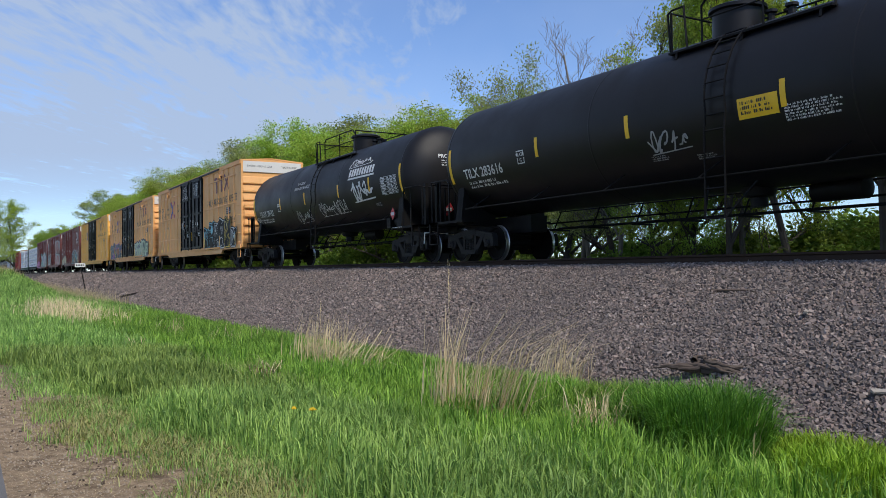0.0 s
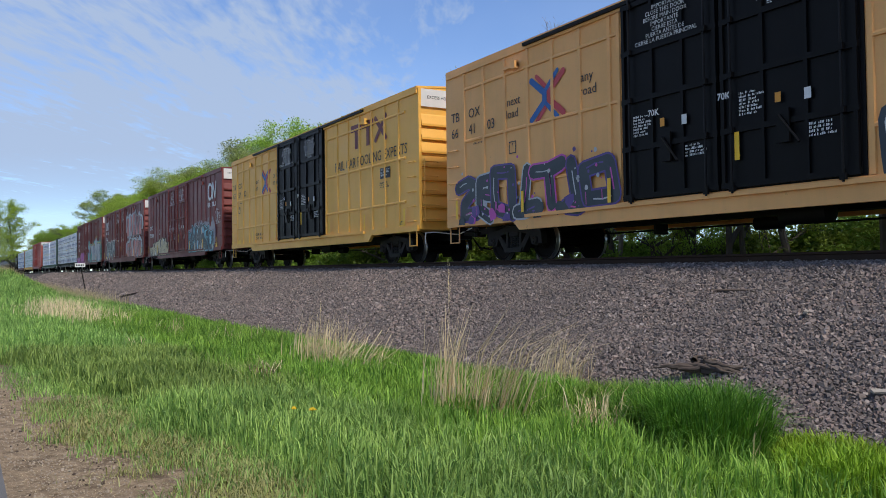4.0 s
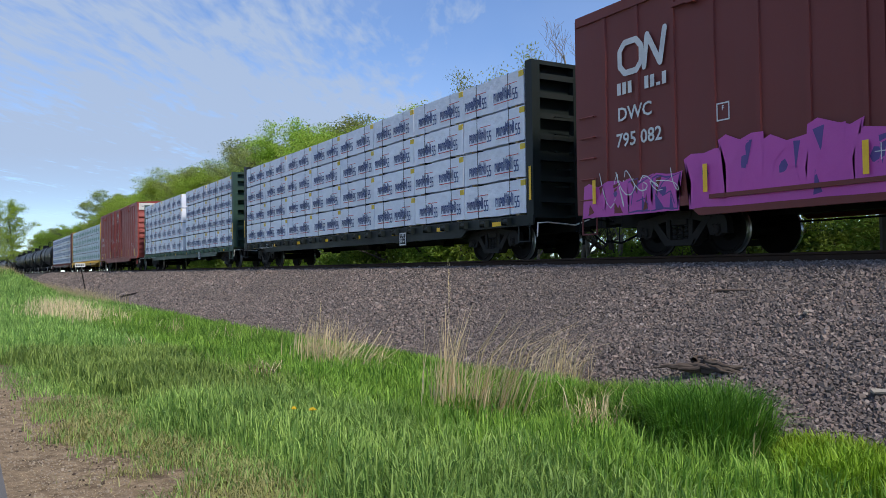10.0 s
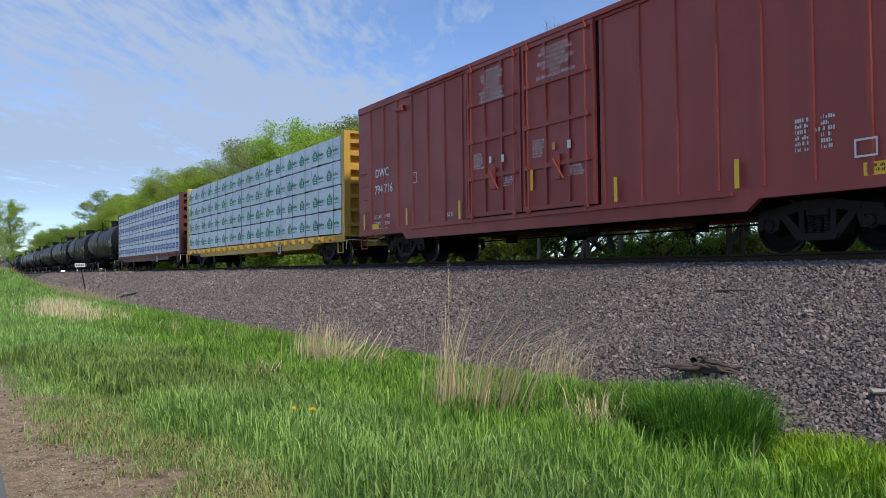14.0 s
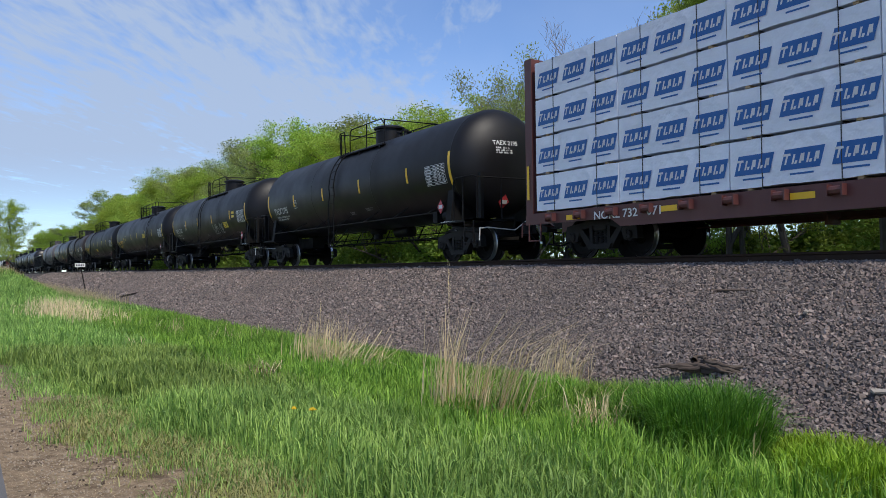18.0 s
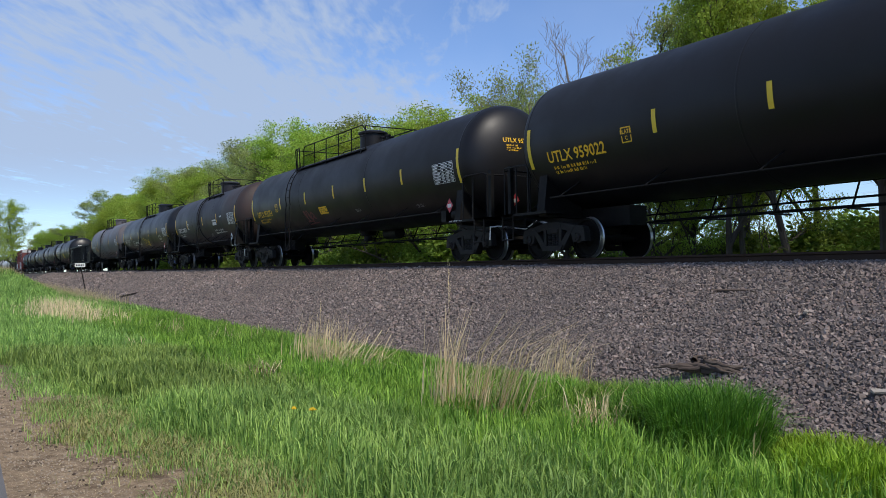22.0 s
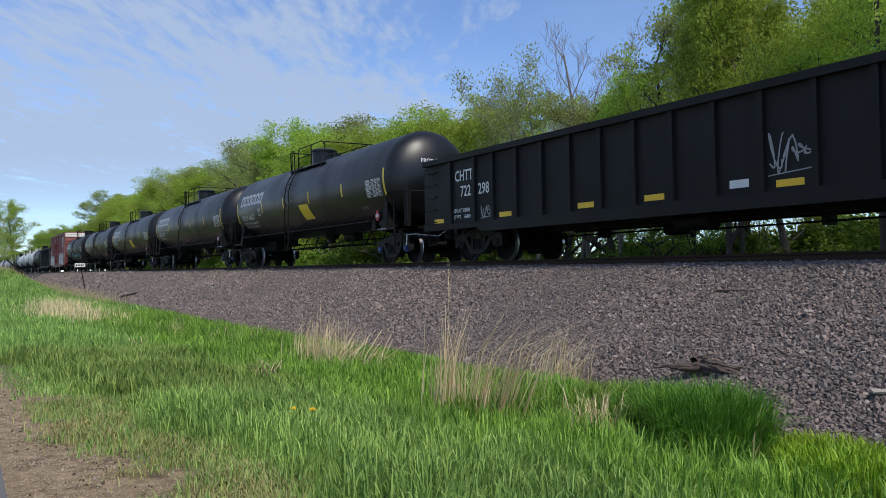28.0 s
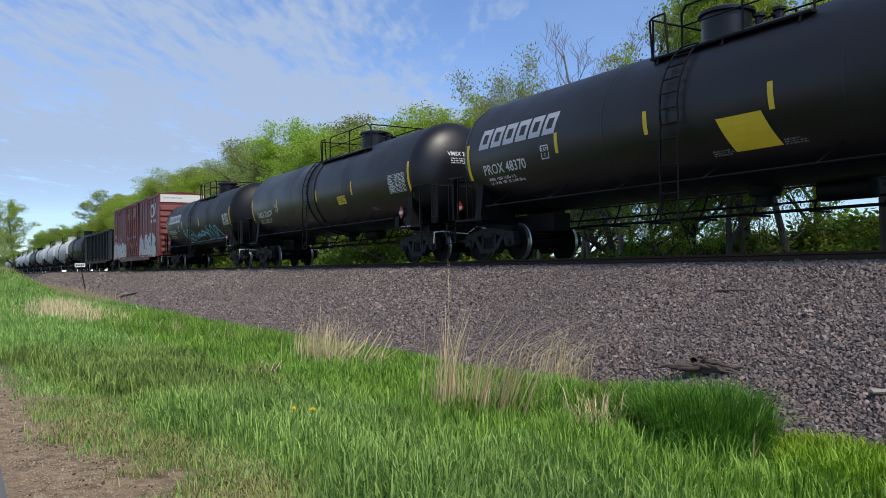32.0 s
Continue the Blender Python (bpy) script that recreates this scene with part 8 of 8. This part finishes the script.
# ---- small things beside the track ----
def small_things():
    rng = random.Random(3)
    # marker sign
    sx, sy = -66.0, 8.05
    z0 = float(bed_z(sx, sy))
    root = new("marker_sign")
    root.matrix_basis = pose(sx, sy, z0, 0, 0, 85)
    tagged(root, "small white trackside marker sign on a dark post", "sign")
    bm = bmesh.new()
    beam(bm, (0.0, 0, -0.2), (-0.45, 0, 2.25), 0.07, 0.07)
    part("post", bm, M["frame_black"], root, "thin dark leaning post")
    bm = bmesh.new()
    box(bm, -0.82, -0.10, -0.06, -0.035, 2.05, 2.34, 0.006)
    bd = part("board", bm, M["panel_white"], root)
    bm = bmesh.new()
    for k in range(5):
        patch(bm, on_side(-0.06), -0.74 + 0.115 * k, -0.67 + 0.115 * k, 2.13, 2.26, 0.004)
    part("print_bar", bm, M["ink_black"], bd, smooth=False)

    # weathered timber at the toe of the slope
    def timber(name, pts, w, h, x, y, turn, label, tilt=0.0):
        bm = bmesh.new()
        for a, b in zip(pts, pts[1:]):
            beam(bm, a, b, w, h)
        bmesh.ops.subdivide_edges(bm, edges=list(bm.edges), cuts=2)
        for v in bm.verts:
            v.co += Vector((rng.uniform(-1, 1), rng.uniform(-1, 1), rng.uniform(-1, 1))) * w * 0.14
        me = bpy.data.meshes.new(name)
        bm.to_mesh(me)
        bm.free()
        me.materials.append(M["bleached_wood" if "bleached" in label else "grey_wood"])
        ob = new(name, me)
        ob.matrix_basis = pose(x, y, float(bed_z(x, y)) + 0.035, tilt, 0, turn)
        tagged(ob, label, "wood debris", "wood debris on the slope")
    def driftwood(x, y):
        """A gnarled dark root: several bent, tapering limbs grown together."""
        ob = new("driftwood")
        for k, (ang, ln, r) in enumerate(((0.35, 0.52, 0.060), (-0.15, 0.46, 0.048), (3.3, 0.45, 0.055), (2.75, 0.34, 0.040), (0.75, 0.34, 0.032), (-2.7, 0.26, 0.030), (0.1, 0.58, 0.026), (3.0, 0.55, 0.022), (1.2, 0.34, 0.035), (-0.4, 0.4, 0.03), (2.4, 0.3, 0.028))):
            bm = bmesh.new()
            pts, rad, p = [], [], Vector((rng.uniform(-0.08, 0.08), rng.uniform(-0.04, 0.04), 0.05 + 0.012 * k))
            for i in range(7):
                pts.append(p.copy())
                rad.append(r * (1 - 0.12 * i) * rng.uniform(0.8, 1.2))
                a = ang + rng.uniform(-0.5, 0.5)
                p = p + Vector((math.cos(a), math.sin(a) * 0.6, rng.uniform(-0.28, 0.2))) * ln / 6
            tube(bm, pts, rad, 7)
            part("limb", bm, M["grey_wood"], ob)
        ob.matrix_basis = pose(x, y, float(bed_z(x, y)) + 0.02, 24, 0, 20) @ Matrix.Scale(1.2, 4)
        tagged(ob, "gnarled dark rotten root lying at the ballast toe", "wood debris", "wood debris on the slope")
    driftwood(-7.42, 8.38)
    timber("weathered_timber", [(-0.34, 0, 0), (0.34, 0.02, 0.0)], 0.05, 0.04, -8.75, 10.55, 4, "thin dark wooden strip lying on the ballast", 20)
    timber("weathered_timber", [(-0.2, 0, 0.0), (0.34, 0.0, 0.01)], 0.07, 0.03, -4.98, 8.5, 62, "bleached wooden stick lying on the ballast", 20)
    timber("weathered_timber", [(-0.2, 0, 0), (0.2, 0.0, 0.02)], 0.05, 0.03, -7.0, 10.0, 120, "short bleached stick lying on the ballast", 20)
    timber("weathered_timber", [(-0.8, 0, 0), (0.8, 0.0, 0.25)], 0.10, 0.09, -50.0, 8.4, 30, "dark broken timber leaning on the ballast", 10)
    # dandelions
    for x, y, h, s in ((-6.64, 2.61, 0.36, 0.8), (-6.80, 2.50, 0.35, 0.55)):
        z = float(ground_z(x, y))
        root = new("dandelion")
        root.location = (x, y, z)
        tagged(root, "yellow dandelion flower standing in the green grass", "flower", "dandelions")
        bm = bmesh.new()
        bar(bm, (0, 0, 0), (0.02, 0, h), 0.004, 5)
        part("stem", bm, GRASS, root)
        bm = bmesh.new()
        for k in range(26):
            t = k * 2.4
            r = 0.046 * s * (0.35 + 0.65 * (k / 26))
            a = Vector((0.02, 0, h))
            b = a + Vector((r * math.cos(t), r * math.sin(t), 0.022 - 0.018 * k / 26))
            beam(bm, a, b, 0.013, 0.006)
        part("flower_head", bm, M["flower_yellow"], root, "bright yellow flower head", smooth=False)
    # low broad-leaved weeds on the dry patch
    for x, y in ((-4.9, 6.1), (-4.6, 5.7), (-4.3, 6.6), (-4.75, 6.6), (-3.6, 6.3)):
        root = new("weed_plant")
        root.location = (x, y, float(ground_z(x, y)))
        tagged(root, "low broad-leaved lime green weed in dry soil", "weed", "weeds beside the ballast")
        for k in range(9):
            t = rng.uniform(0, 6.28)
            bm = bmesh.new()
            ln = rng.uniform(0.07, 0.13)
            d = Vector((math.cos(t), math.sin(t), rng.uniform(0.4, 1.2)))
            s = Vector((-math.sin(t), math.cos(t), 0)) * ln * 0.32
            pts = [Vector((0, 0, 0)), d * ln * 0.5 + s, d * ln + Vector((0, 0, -0.02)), d * ln * 0.5 - s]
            bm.faces.new([bm.verts.new(p) for p in pts])
            part("leaf", bm, GRASS_LIME, root, smooth=False)
    # dead straw lying on the verge
    g = np.random.default_rng(33)
    n = 6500
    x, y = g.uniform(-14, -3.6, n), 0.36 + g.beta(1.2, 1.9, n) * 2.3
    co, f = blades(g, x, y, ground_z(x, y) + 0.006, g.uniform(0.02, 0.08, n), g.uniform(0.002, 0.005, n), np.full(n, 0.5))
    co = co.reshape(n, 6, 3)
    base = co[:, :1, 2]
    co[:, :, 2] = base + (co[:, :, 2] - base) * g.uniform(0.0, 0.12, (n, 1))
    tagged(mesh_from("straw_litter", co.reshape(-1, 3), f, STRAW), "dead straw bits lying on the dirt verge", "straw litter", kind="stuff")
    # dark litter and clods
    n = 1100
    x, y = g.uniform(-14, -3.8, n), 0.36 + g.beta(1.2, 1.6, n) * 2.0
    ok = waves(x, y, 1.7) > g.uniform(-0.3, 0.6, n)
    x, y = x[ok], y[ok]
    p, f = stones(g, x, y, 0.020, 0.15)
    p = p.reshape(-1, 8, 3)
    p[:, :, 2] += (ground_z(x, y) - bed_z(x, y))[:, None]
    tagged(mesh_from("soil_clods", p.reshape(-1, 3), f, M["dark_clod"], False), "dark soil crumbs on the dirt verge", "soil", kind="stuff")
    # gravel on the verge
    g = np.random.default_rng(21)
    n = 2600
    x, y = g.uniform(-14, -4.2, n), 0.3 + g.beta(1.1, 2.2, n) * 2.0
    p, f = stones(g, x, y, 0.015)
    p = p.reshape(n, 8, 3)
    p[:, :, 2] += (ground_z(x, y) - bed_z(x, y))[:, None]
    tagged(mesh_from("gravel", p.reshape(-1, 3), f, M["verge_gravel"], False), "loose pale gravel on the dirt verge", "gravel", kind="stuff")


mat("verge_gravel", (0.36, 0.29, 0.21), 0.9, stain=(0.18, 0.13, 0.09), stain_amount=0.6, scale=9)
small_things()


# ---- drifting cloud sheet, far behind and above everything ----
def cloud_material():
    m = bpy.data.materials.new("cloud_sheet")
    m.use_nodes = True
    nt = m.node_tree
    nt.nodes.remove(nt.nodes["Principled BSDF"])
    co = nt.nodes.new("ShaderNodeTexCoord").outputs["Object"]
    # coordinates along and across the wind rows; the cells are drawn out along them
    def dot(v):
        d = nt.nodes.new("ShaderNodeVectorMath")
        d.operation = "DOT_PRODUCT"
        d.inputs[1].default_value = v
        nt.links.new(co, d.inputs[0])
        return d.outputs["Value"]

    def blend(op, p, q):
        n = nt.nodes.new("ShaderNodeMath")
        n.operation = op
        for sock, val in ((n.inputs[0], p), (n.inputs[1], q)):
            if isinstance(val, float):
                sock.default_value = val
            else:
                nt.links.new(val, sock)
        return n.outputs[0]
    along, across = dot((-0.859, 0.512, 0)), dot((0.512, 0.859, 0))
    flat = nt.nodes.new("ShaderNodeCombineXYZ")
    nt.links.new(blend("MULTIPLY", along, 0.27), flat.inputs[0])
    nt.links.new(across, flat.inputs[1])
    warp = nt.nodes.new("ShaderNodeTexNoise")
    warp.inputs["Scale"].default_value = 0.02
    nt.links.new(flat.outputs[0], warp.inputs["Vector"])
    mv = nt.nodes.new("ShaderNodeVectorMath")
    mv.operation = "MULTIPLY_ADD"
    nt.links.new(warp.outputs["Color"], mv.inputs[0])
    mv.inputs[1].default_value = (26, 26, 0)
    nt.links.new(flat.outputs[0], mv.inputs[2])
    pv = mv.outputs[0]
    big, rows, cells = _noise(nt, flat.outputs[0], 0.011, 3.0, 0.5), _noise(nt, pv, 0.030, 4.0, 0.55), _noise(nt, pv, 0.085, 3.0, 0.55)
    body = blend("ADD", blend("ADD", blend("MULTIPLY", big, 0.9), blend("MULTIPLY", rows, 0.75)), blend("MULTIPLY", cells, 0.62))
    cover = _ramp(nt, across, -170.0, 110.0, 0.19, -0.26)          # a full sheet on one hand, broken up on the other
    near = _ramp(nt, along, 600.0, 1100.0, -0.06, 0.13)
    body = blend("ADD", blend("ADD", body, cover), near)
    fac = _ramp(nt, body, 1.09, 1.37, 0.04, 0.90)
    fac = blend("MULTIPLY", fac, _ramp(nt, along, 1250.0, 2600.0, 1.0, 0.12))   # thins out far away
    em = nt.nodes.new("ShaderNodeEmission")
    em.inputs["Color"].default_value = (0.575, 0.725, 1.0, 1)
    em.inputs["Strength"].default_value = 0.74
    tr = nt.nodes.new("ShaderNodeBsdfTransparent")
    mix = nt.nodes.new("ShaderNodeMixShader")
    nt.links.new(fac, mix.inputs[0])
    nt.links.new(tr.outputs[0], mix.inputs[1])
    nt.links.new(em.outputs[0], mix.inputs[2])
    nt.links.new(mix.outputs[0], nt.nodes["Material Output"].inputs["Surface"])
    return m


bm = bmesh.new()
bm.faces.new([bm.verts.new(p) for p in ((-4600, -2500, 0), (-60, -2500, 0), (-60, 4300, 0), (-4600, 4300, 0))])
CLOUDS = new("cloud_layer", bpy.data.meshes.new("cloud_layer"))
bm.to_mesh(CLOUDS.data)
bm.free()
CLOUDS.data.materials.append(cloud_material())
CLOUDS.location = (0, 0, 190)
tagged(CLOUDS, "thin broken white cloud layer drifting over blue sky", "clouds", kind="structure")
# ---- motion ----
def motions():
    """The whole train rolls by at one speed; bundles go with their cars; wheels turn."""
    run = SPEED * 32.0
    for car, x in CARS:
        walk(car, [(0.0, pose(x, TRACK_Y, RAIL_Z)), (32.0, pose(x + run, TRACK_Y, RAIL_Z))])
    for pk, x, y, z, turn, base in PACKS:
        walk(pk, [(0.0, pose(base + x, TRACK_Y + y, RAIL_Z + z, 0, 0, turn)), (32.0, pose(base + x + run, TRACK_Y + y, RAIL_Z + z, 0, 0, turn))])
    walk(CLOUDS, [(0.0, pose(0, 0, 190)), (32.0, pose(30, 34, 190))])
    for s, sets in WHEELSETS.items():
        first = sets[0]
        rate = math.degrees(SPEED / WHEEL_R)
        walk(first, [(k / 30, pose(s * AXLE_X, 0, WHEEL_R, 0, (rate * k / 30) % 360, 0)) for k in range(961)])
        act, slot = first.animation_data.action, first.animation_data.action_slot
        for w in sets[1:]:
            w.rotation_mode = "QUATERNION"
            keys = w.animation_data_create()
            keys.action = act
            keys.action_slot = slot


motions()
